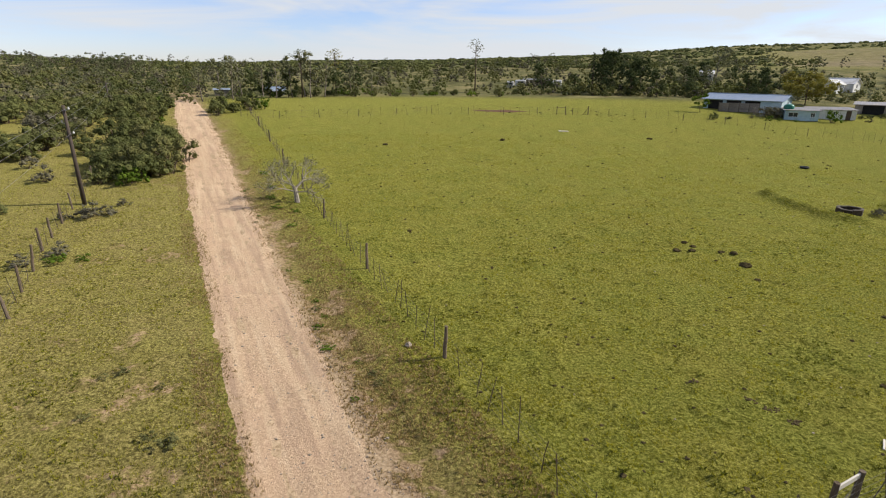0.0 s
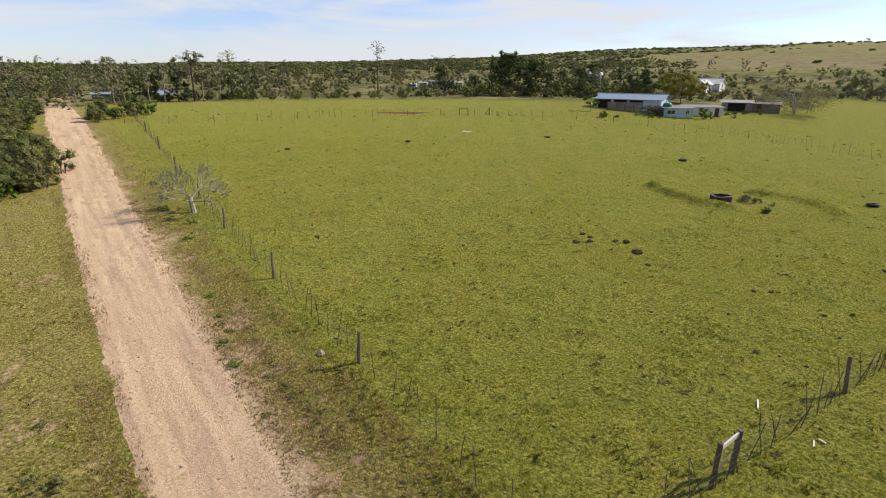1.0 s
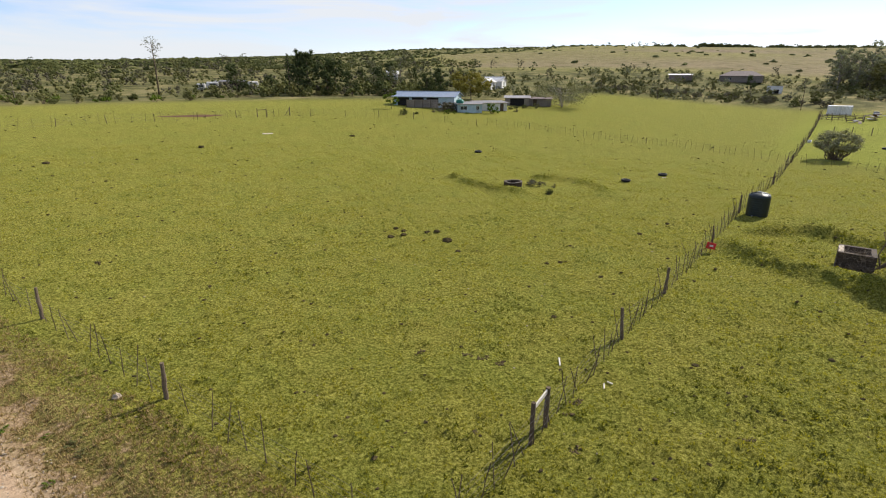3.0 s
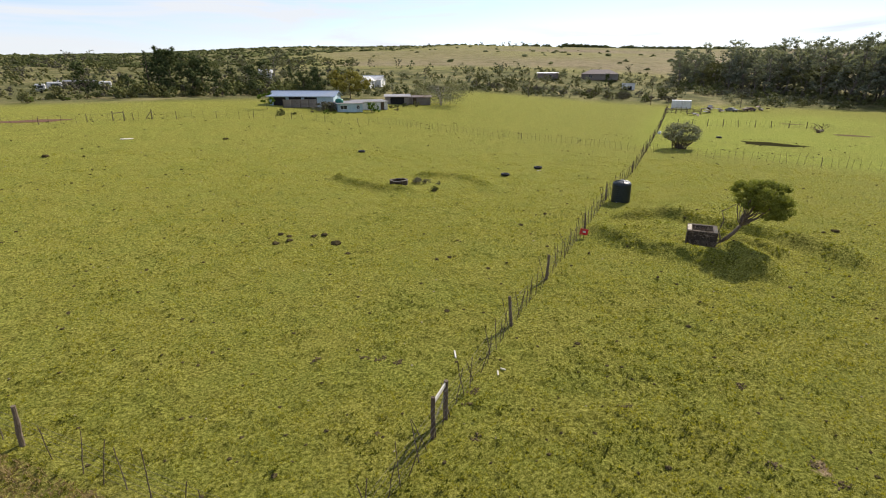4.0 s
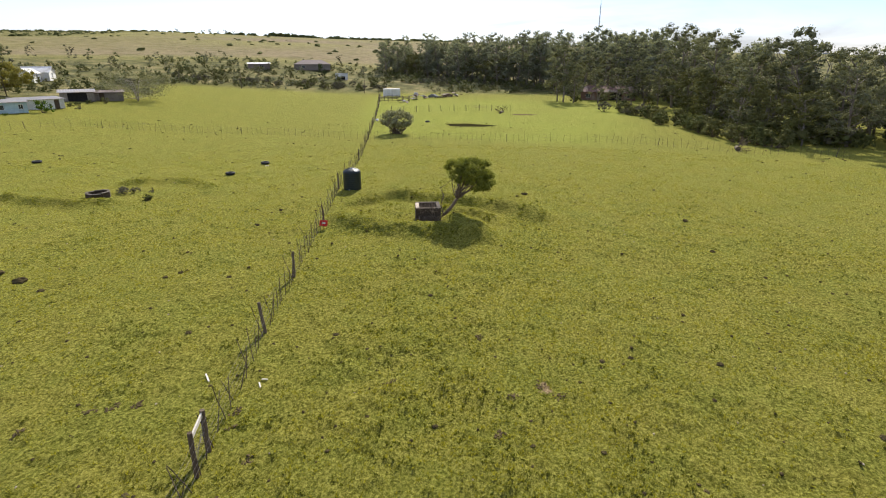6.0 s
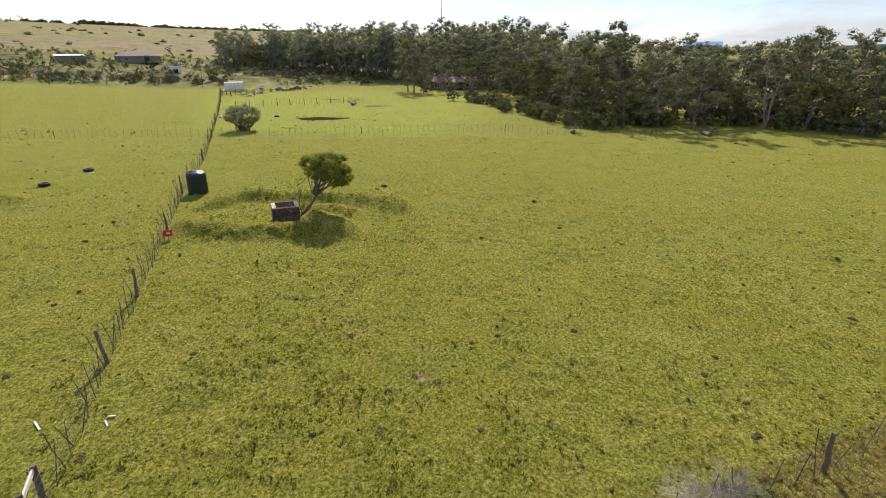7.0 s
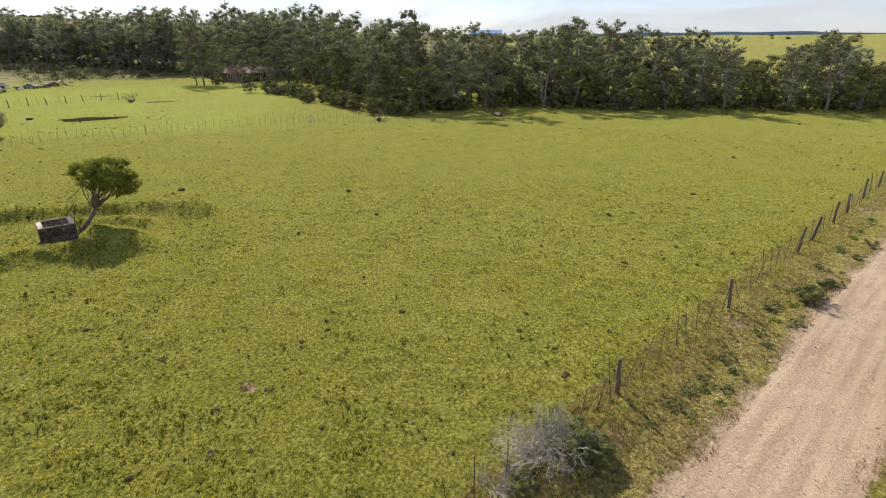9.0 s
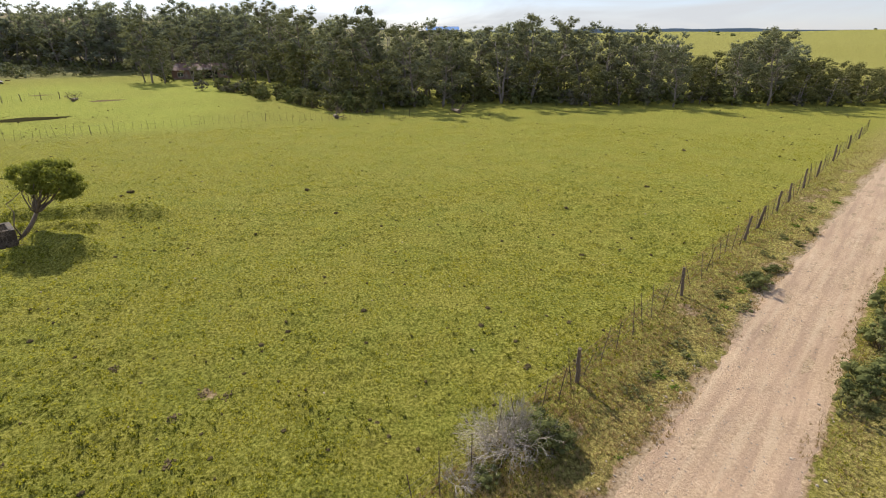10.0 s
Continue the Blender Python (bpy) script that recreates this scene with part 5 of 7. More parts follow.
# ---- cisterns ----
def square_cistern(x, y, turn):
    ob = thing("cistern", "old square brick and concrete cistern overgrown with dry twigs", "cistern", at=(x, y, height(x, y) - 0.35), turn=turn)
    w, d, t, h = 1.75, 1.85, 0.24, 1.45
    for name, cx, cy, sx, sy in (("wall", 0, -d / 2 + t / 2, w, t), ("wall", 0, d / 2 - t / 2, w, t), ("wall", -w / 2 + t / 2, 0, t, d - 2 * t), ("wall", w / 2 - t / 2, 0, t, d - 2 * t)):
        me = solid("wall", bevelled((sx, sy, h), 0.015), BRICKWORK)
        part(name, me, None, ob, m=pose(cx, cy, h / 2))
        part("coping", solid("coping", bevelled((sx + 0.03, sy + 0.03, 0.08), 0.02), STONE if (cx < 0 and cy == 0) else BRICKWORK), None, ob, "worn concrete coping", m=pose(cx, cy, h + 0.03))
    # courses of stones standing proud of the outer faces
    course = solid("brick", bevelled((0.27, 0.03, 0.10), 0.01), BRICKWORK)
    for face in range(4):
        for row in range(11):
            for k in range(6):
                u = -0.76 + 0.29 * k + (0.145 if row % 2 else 0)
                if abs(u) > 0.78:
                    continue
                m = pose(0, 0, 0, 0, 0, 90 * face) @ pose(u, -(d if face % 2 == 0 else w) / 2 - 0.008, 0.1 + row * 0.125)
                part("brick", course, None, ob, m=m)
    part("water", Geo().box((0, 0, 0.3), (w - 2 * t, d - 2 * t, 0.05)), DUNG, ob, "dark silt inside")
    gen = np.random.default_rng(51)
    twigs = Geo()
    for _ in range(46):
        branching(twigs, (gen.uniform(-0.6, 0.6), gen.uniform(-0.95, 0.3), 0.7 + 0.4 * gen.uniform()), (gen.normal(0, 0.5), gen.normal(-0.3, 0.5), 1), 0.46, 0.018, 2, gen, split=3, spread=0.5, up=0)
    for _ in range(60):
        branching(twigs, (gen.uniform(-0.5, 0.85), -d / 2 - 0.12, 0.05), (gen.normal(0, 0.5), gen.normal(-0.2, 0.2), 1), 0.50, 0.018, 2, gen, split=3, spread=0.45, up=0)
    part("dry_growth", twigs, DRY_TWIG, ob, "dry twigs growing over the wall")
    return ob


square_cistern(35.33, 12.67, -67)


def round_cistern(x, y):
    ob = thing("well", "low eight-sided concrete well ring in the pasture", "well", at=(x, y, height(x, y) - 0.1))
    r, t, h, n = 0.80, 0.18, 0.52, 8
    for k in range(n):
        a = 2 * math.pi * k / n
        side = 2 * r * math.tan(math.pi / n)
        m = pose(r * math.cos(a), r * math.sin(a), h / 2 - 0.03 * (k % 3), 0, 0, math.degrees(a) + 90)
        part("wall", solid("wall", bevelled((side, t, h), 0.02), BRICKWORK), None, ob, m=m)
        part("coping", solid("coping", bevelled((side, t + 0.03, 0.05), 0.015), CONCRETE), None, ob, "worn concrete coping", m=m @ pose(0, 0, h / 2 + 0.03))
    part("water", Geo().tube([(0, 0, 0.2), (0, 0, 0.25)], r - 0.1, 8), DUNG, ob, "dark silt inside")
    return ob


round_cistern(33.2, 41.9)
well_gen = np.random.default_rng(52)
for x, y, s in ((34.9, 41.0, 0.32), (35.6, 40.4, 0.3), (35.2, 41.6, 0.28), (36.2, 39.2, 0.2)):
    plant(GREY_BUSHES, x, y, s, well_gen, label="dry greyish bush beside the well")
plant(BUSHES, 33.9, 37.2, 0.28, well_gen, label="small bush on the bank by the well")


# ---- small things on the pasture ----
LUMPS = (
    (16.29, 33.88, 0.3), (16.52, 33.13, 0.34), (15.04, 32.16, 0.36), (15.93, 31.91, 0.34), (17.83, 31.93, 0.3), (18.46, 31.64, 0.34), (18.05, 29.51, 0.5), (17.49, 27.26, 0.26),
    (20.88, 22.56, 0.22), (21.78, 22.38, 0.2), (30.57, 23.91, 0.25), (21.92, 19.24, 0.2), (6.53, 20.51, 0.14), (8.41, 11.64, 0.2), (5.21, 12.26, 0.16), (16.32, 16.83, 0.2), (2.86, 28.89, 0.2), (-2.41, 36.1, 0.3),
    (7.94, 72.0, 0.6), (29.25, 76.0, 0.5), (-7.3, 67.2, 0.5), (33.8, 37.2, 0.4), (34.52, 24.61, 0.3), (13.52, -3.24, 0.17), (14.4, -9.1, 0.17), (22.27, -17.07, 0.3), (16.49, -12.32, 0.2), (17.66, -8.78, 0.18), (14.24, -0.51, 0.16),
    (13.78, 4.69, 0.18), (18.14, 10.65, 0.2), (20.71, -4.59, 0.22), (19.57, -0.25, 0.17), (20.2, -1.32, 0.17), (23.22, 8.17, 0.17), (34.76, -6.18, 0.28), (41.4, -5.22, 0.34), (16.03, -9.53, 0.15), (18.86, -9.7, 0.2), (29.82, -21.15, 0.25), (32.1, -30.2, 0.3), (41.8, -43.6, 0.4), (14.29, -8.95, 0.16), (45.98, 7.43, 0.4), (44.9, 7.9, 0.3),
)
lump_gen = np.random.default_rng(61)


def lump(x, y, size, mat, name, label, category, group, flat=0.45):
    g = Geo().blob((0, 0, size * 0.1), (size * lump_gen.uniform(0.55, 0.8), size * lump_gen.uniform(0.45, 0.7), size * flat), 0.28, 7, 11, lump_gen)
    ob = new(name, g.mesh(name, mat))
    ob.matrix_basis = pose(x, y, height(x, y), 0, 0, lump_gen.uniform(0, 360))
    return tagged(ob, label, category, group)


for x, y, s in LUMPS:
    lump(x, y, s, DUNG, "dung_clod", "dark clod of dung and earth on the grass", "dung", "dung on the grass", 0.3)
crumbs = Geo()
for x, y, s in ((9.29, 17.0, 0.26), (10.92, 15.96, 0.3), (11.34, 15.39, 0.32), (11.71, 14.75, 0.26), (17.15, 1.84, 0.34), (16.67, 1.08, 0.3), (16.06, 2.62, 0.3), (10.6, 9.4, 0.22), (12.4, 11.3, 0.3), (11.7, 10.9, 0.22), (15.5, 7.0, 0.25), (14.0, 2.6, 0.25), (19.8, 4.8, 0.25)):
    for _ in range(26):
        a, d = lump_gen.uniform(0, 2 * math.pi), s * lump_gen.uniform(0, 1) ** 0.7
        c = lump_gen.uniform(0.02, 0.055)
        px, py = x + d * math.cos(a), y + d * math.sin(a) * 0.7
        crumbs.blob((px, py, height(px, py) + c * 0.25), (c, c * 0.8, c * 0.6), 0.35, 4, 6, lump_gen)
tagged(new("turned_soil", crumbs.mesh("turned_soil", EARTH)), "loose crumbs of turned earth in the grass", "soil", kind="stuff")

# countless small clods, weeds and pale pebbles
def clods():
    n = 2000
    r = 9 + 100 * lump_gen.uniform(0, 1, n)
    a = np.radians(lump_gen.uniform(-20, 150, n))
    dark, pale = Geo(), Geo()
    for k, (x, y) in enumerate(zip(r * np.sin(a), r * np.cos(a))):
        if abs(road_offset(x, y)) < 4:
            continue
        s = lump_gen.uniform(0.03, 0.075) * (1 + r[k] / 60)
        if k % 4:
            dark.blob((x, y, height(x, y) + s * 0.1), (s, s * lump_gen.uniform(0.6, 1), s * 0.5), 0.35, 4, 6, lump_gen)
        else:
            pale.blob((x, y, height(x, y) + 0.02), (s * 0.5, s * 0.4, s * 0.25), 0.35, 3, 6, lump_gen)
    tagged(new("clods", dark.mesh("clods", DUNG)), "small dark clods strewn over the pasture", "clods", kind="stuff")
    tagged(new("pebbles", pale.mesh("pebbles", STONE)), "small pale stones strewn over the pasture", "pebbles", kind="stuff")


clods()
lump(-1.43, 19.68, 0.2, STONE, "stone", "pale boulder lying beside the road fence", "stone", "", 0.7)


def tyre(x, y):
    ob = thing("tyre", "old black tyre lying on the grass", "tyre", "old tyres", at=(x, y, height(x, y) + 0.02))
    n, m = 24, 8
    verts, faces = [], []
    for i in range(n):
        a = 2 * math.pi * i / n
        for k in range(m):
            b = 2 * math.pi * k / m
            rr = 0.36 + 0.13 * math.cos(b)
            verts.append((rr * math.cos(a), rr * math.sin(a), 0.13 + 0.13 * math.sin(b)))
            faces.append((i * m + k, i * m + (k + 1) % m, ((i + 1) % n) * m + (k + 1) % m, ((i + 1) % n) * m + k))
    part("tread", Geo().add(verts, faces), RUBBER, ob, smooth=True)
    part("filling", Geo().tube([(0, 0, 0.02), (0, 0, 0.12)], 0.26, 16), DUNG, ob, "dark wet soil filling")
    return ob


first_tyre = tyre(44.77, 37.65)
for x, y in ((50.74, 37.75), (41.12, 59.94), (97.1, 34.9)):
    copy_thing(first_tyre, pose(x, y, height(x, y) + 0.02, 0, 0, 40 * x))


def plank(x, y, length, turn, tilt=0.0, wide=0.1):
    ob = new("plank", solid("plank", bevelled((wide, length, 0.035), 0.006), PALE_WOOD))
    ob.matrix_basis = pose(x, y, height(x, y) + 0.04, tilt, 0, turn)
    return tagged(ob, "pale bleached plank lying in the grass", "plank", "loose planks")


plank(13.75, 13.6, 0.55, -38, 3, 0.06)
plank(13.95, 11.45, 0.34, -45, 4, 0.05)
plank(14.3, 11.5, 0.22, 20, 4, 0.05)
plank(49.9, 36.9, 0.5, 60)


def corner_brace():
    """Two stout posts with a pale rail between them, where the field fence begins."""
    ob = thing("fence_brace", "two stout weathered posts braced with a pale board", "fence", at=(9.6, 10.35, height(9.6, 10.35) - 0.1))
    gen = np.random.default_rng(71)
    for x, y, lean, rad in ((0.0, 0.0, (0.10, 0.06), 0.072), (0.95, 0.42, (0.06, 0.05), 0.08)):
        path = [(x + lean[0] * t, y + lean[1] * t, 1.55 * t) for t in np.linspace(0, 1, 6)]
        part("post", Geo().tube(np.array(path) + gen.normal(0, 0.008, (6, 3)), rad * gen.uniform(0.92, 1.06, 6), 9), DARK_WOOD if x == 0 else GREY_WOOD, ob)
    part("rail", solid("rail", bevelled((0.05, 1.05, 0.15), 0.008), PALE_WOOD), None, ob, "pale bleached board between the posts", m=pose(0.56, 0.26, 1.40, 4, 0, -65))
    diag = Geo()
    for k in range(5):
        diag.tube([(0.02, 0.02, 0.25 + 0.25 * k), (0.98, 0.45, 1.3 - 0.22 * k)], 0.006, 4)
    part("bracing_wire", diag, WIRE, ob, "twisted bracing wires")
    return ob


corner_brace()


def red_sign():
    x, y = 31.4, 19.0
    ob = thing("fence_sign", "small red board tied to the field fence", "sign", at=(x, y, height(x, y)))
    part("board", solid("board", bevelled((0.54, 0.02, 0.44), 0.004), RED_PAINT), None, ob, m=pose(-0.05, -0.05, 0.42, 6, 8, -55))
    part("mark", solid("mark", bevelled((0.20, 0.006, 0.12), 0.001), WHITE_PAINT), None, ob, "faded white mark", m=pose(-0.05, -0.05, 0.42, 6, 8, -55) @ pose(0.02, -0.014, 0.0))
    part("stake", stick(0.95, 0.02, 0.006, DARK_WOOD, "stake", 6, 3), None, ob, "thin wooden stake")
    return ob


red_sign()


# ---- power line ----
POLE = varied("creosoted_pole", (0.030, 0.022, 0.017), (0.095, 0.072, 0.055), 7.0, 0.85, stretch=(5, 5, 0.4), bump=0.5, depth=0.01)


def utility_pole(x, y, tall=8.0):
    ob = thing("utility_pole", "dark wooden power pole with side insulators", "utility pole", "power poles", at=(x, y, height(x, y) - 0.3))
    part("pole", Geo().tube([(0, 0, 0), (-0.03, 0.02, tall * 0.5), (-0.06, 0.05, tall)], [0.17, 0.14, 0.11], 12), POLE, ob, smooth=True)
    for k, (side, drop) in enumerate(((1, 0.35), (-1, 1.35), (1, 2.15))):
        g = Geo().tube([(-0.05, 0, tall - drop), (0.2 * side, 0.0, tall - drop), (0.36 * side, 0.0, tall - drop + 0.08)], 0.022, 6)
        part("bracket", g, GREY_METAL, ob, "bent metal bracket")
        part("insulator", Geo().tube([(0.36 * side, 0, tall - drop + 0.05), (0.36 * side, 0, tall - drop + 0.11), (0.36 * side, 0, tall - drop + 0.17), (0.36 * side, 0, tall - drop + 0.24)], [0.05, 0.07, 0.045, 0.05], 8), WHITE_PAINT, ob, "white porcelain insulator")
    return ob


POLE_SPOTS = ((-6.4, -5.0), (-28.9, 41.4), (-61.5, 100.5))
POLE_SCALE = (1.0, 1.0, 0.55)
first_pole = utility_pole(*POLE_SPOTS[0])
for (x, y), grow in zip(POLE_SPOTS[1:], POLE_SCALE[1:]):
    copy_thing(first_pole, pose(x, y, height(x, y) - 0.3)).scale = (1, 1, grow)


def power_lines():
    ob = thing("power_lines", "thin sagging power lines between the poles", "cable", at=(-28.9, 41.4, 0))
    for side, drop in ((1, 0.35), (-1, 1.35), (1, 2.15)):
        for k in range(len(POLE_SPOTS) - 1):
            t = np.linspace(0, 1, 15)
            ends = [(p[0] + 0.36 * side, p[1], height(*p) - 0.3 + (8.0 - drop + 0.24) * g) for p, g in zip(POLE_SPOTS[k : k + 2], POLE_SCALE[k : k + 2])]
            line = np.array(ends[0]) + (np.array(ends[1]) - ends[0]) * t[:, None]
            line[:, 2] -= 3.2 * 0.5 * t * (1 - t)
            part("line", Geo().tube(line - (-28.9, 41.4, 0), 0.008, 4), WIRE, ob)


power_lines()


# ---- buildings ----
BLUE_ROOF = varied("blue_grey_roof", (0.16, 0.20, 0.25), (0.28, 0.33, 0.40), 2.0, 0.45, 0.2, stain=(0.26, 0.28, 0.30), bump=0.2)
GREY_ROOF = varied("grey_sheet_roof", (0.17, 0.155, 0.14), (0.31, 0.29, 0.265), 2.0, 0.5, 0.2, stain=(0.30, 0.24, 0.19), bump=0.2)
RUST_ROOF = varied("rusty_sheet_roof", (0.11, 0.06, 0.042), (0.25, 0.15, 0.11), 1.2, 0.85, 0.0, stain=(0.22, 0.19, 0.165), bump=0.3)
BROWN_ROOF = varied("brown_tile_roof", (0.13, 0.10, 0.085), (0.26, 0.20, 0.17), 2.0, 0.8, bump=0.3)
PINK_ROOF = varied("pink_tile_roof", (0.30, 0.19, 0.15), (0.46, 0.32, 0.26), 2.0, 0.8, bump=0.3)
BLUE_WALL = varied("pale_blue_plaster", (0.30, 0.41, 0.44), (0.44, 0.55, 0.57), 2.0, 0.8, stain=(0.48, 0.55, 0.55), bump=0.2)
WHITE_WALL = varied("whitewashed_plaster", (0.55, 0.54, 0.50), (0.78, 0.77, 0.73), 2.0, 0.8, stain=(0.46, 0.43, 0.37), bump=0.2)
GREY_WALL = varied("grey_block_wall", (0.15, 0.125, 0.10), (0.30, 0.255, 0.205), 2.5, 0.85, stain=(0.14, 0.12, 0.10), bump=0.3)
BRICK_WALL = varied("red_brick_wall", (0.13, 0.070, 0.05), (0.26, 0.15, 0.11), 5.0, 0.85, stain=(0.30, 0.26, 0.22), bump=0.4)
GREEN_PLASTIC = varied("green_plastic", (0.01, 0.10, 0.06), (0.02, 0.16, 0.10), 3.0, 0.4)
# near-black colour that stands in for the shade of unlit rooms
SHADE_INSIDE = varied("interior_shade", (0.012, 0.011, 0.010), (0.03, 0.027, 0.024), 3.0, 0.9)


def glass_material():
    m, nt, b = material("window_glass", 0.08, 0.0, 0.6)
    b.inputs["Base Color"].default_value = (0.03, 0.04, 0.05, 1)
    return m


GLASS = glass_material()


def corrugated(w, d, rise, mat, thick=0.05, pitch=0.45):
    """A sloping sheet with ridges along its fall; d runs up the slope, rise is the height gained."""
    n = max(4, int(w / pitch) * 2)
    xs = np.linspace(-w / 2, w / 2, n + 1)
    g = Geo()
    verts = []
    for k, x in enumerate(xs):
        lift = 0.035 * (k % 2)
        for y, z in ((-d / 2, 0.0), (d / 2, rise)):
            verts += [(x, y, z + lift + thick), (x, y, z + lift)]
    faces = []
    for k in range(n):
        a, b = 4 * k, 4 * (k + 1)
        faces += [(a, b, b + 2, a + 2), (a + 1, a + 3, b + 3, b + 1), (a, a + 1, b + 1, b), (a + 2, b + 2, b + 3, a + 3)]
    faces += [(0, 2, 3, 1), (4 * n, 4 * n + 1, 4 * n + 3, 4 * n + 2)]
    return g.add(verts, faces).mesh("roof", mat)


def house(name, label, category, x, y, turn, w, d, h, roof, rise, wall_mat, roof_mat, openings=(), over=0.35, lift=0.0, group=""):
    """Walls of four thick slabs round a near-black block painted as indoor shade; roof 'mono', 'gable' or 'hip';
    openings: kind, face (f b l r), middle along it, sill, width, height.
    """
    ob = thing(name, label, category, group, at=(x, y, height(x, y) - 0.15 + lift), turn=turn)
    t = 0.22
    sides = {"f": (pose(0, -d / 2, 0), w), "b": (pose(0, d / 2, 0, 0, 0, 180), w), "l": (pose(-w / 2, 0, 0, 0, 0, -90), d), "r": (pose(w / 2, 0, 0, 0, 0, 90), d)}
    for face, (m, length) in sides.items():
        cuts = sorted((o for o in openings if o[1] == face), key=lambda o: o[2])
        pieces = []
        span = length - (2 * t if face in "lr" else 0)
        left = -span / 2
        for _, _, u, sill, ow, oh in cuts:
            pieces.append((((left + u - ow / 2) / 2, t / 2, h / 2), (u - ow / 2 - left, t, h)))
            if sill > 0:
                pieces.append(((u, t / 2, sill / 2), (ow, t, sill)))
            pieces.append(((u, t / 2, (h + sill + oh) / 2), (ow, t, h - sill - oh)))
            left = u + ow / 2
        pieces.append((((left + span / 2) / 2, t / 2, h / 2), (span / 2 - left, t, h)))
        for centre, size in pieces:
            part("wall", Geo().box(centre, size), wall_mat, ob, m=m)
        for kind, _, u, sill, ow, oh in cuts:
            if kind == "window":
                win = part("window", Geo().box((0, 0, oh / 2), (0.05, 0.05, oh)).box((0, 0, 0.03), (ow, 0.06, 0.06)).box((0, 0, oh - 0.03), (ow, 0.06, 0.06)).box((-ow / 2 + 0.03, 0, oh / 2), (0.06, 0.06, oh)).box((ow / 2 - 0.03, 0, oh / 2), (0.06, 0.06, oh)), WHITE_PAINT, ob, m=m @ pose(u, t * 0.5, sill))
                part("pane", Geo().box((0, 0.03, oh / 2), (ow - 0.06, 0.012, oh - 0.06)), GLASS, win)
            elif kind == "door":
                part("door", solid("door", bevelled((ow, 0.05, oh), 0.01), DARK_WOOD), None, ob, m=m @ pose(u, t * 0.6, sill + oh / 2))
    part("inside", Geo().box((0, 0, h * 0.48), (w - 0.8, d - 0.8, h * 0.92)), SHADE_INSIDE, ob, "near-black block standing in for interior shade")
    if roof == "mono":
        part("roof", corrugated(w + 2 * over, d + 2 * over, rise, roof_mat), None, ob, m=pose(0, 0, h + 0.01))
    elif roof == "gable":
        half = d / 2 + over
        for sign in (1, -1):
            part("roof", corrugated(w + 2 * over, half, rise * half / (d / 2), roof_mat), None, ob, m=pose(0, 0, 0, 0, 0, 0 if sign == 1 else 180) @ pose(0, -half / 2, h - rise * over / (d / 2)))
        for s in (-1, 1):
            gx = s * (w / 2 - 0.11)
            v = [(gx - 0.1, -d / 2, h), (gx - 0.1, d / 2, h), (gx - 0.1, 0, h + rise), (gx + 0.1, -d / 2, h), (gx + 0.1, d / 2, h), (gx + 0.1, 0, h + rise)]
            part("gable", Geo().add(v, [(0, 1, 2), (3, 5, 4), (0, 3, 4, 1), (1, 4, 5, 2), (2, 5, 3, 0)]), wall_mat, ob)
        part("ridge", Geo().tube([(-w / 2 - over, 0, h + rise + 0.08), (w / 2 + over, 0, h + rise + 0.08)], 0.1, 6), roof_mat, ob)
    else:
        a, b, k = w / 2 + over, d / 2 + over, max(0.3, (w - d) / 2)
        v = [(-a, -b, h), (a, -b, h), (a, b, h), (-a, b, h), (-k, 0, h + rise), (k, 0, h + rise), (-a, -b, h - 0.12), (a, -b, h - 0.12), (a, b, h - 0.12), (-a, b, h - 0.12)]
        part("roof", Geo().add(v, [(0, 1, 5, 4), (1, 2, 5), (2, 3, 4, 5), (3, 0, 4), (6, 7, 1, 0), (7, 8, 2, 1), (8, 9, 3, 2), (9, 6, 0, 3), (9, 8, 7, 6)]), roof_mat, ob)
    return ob


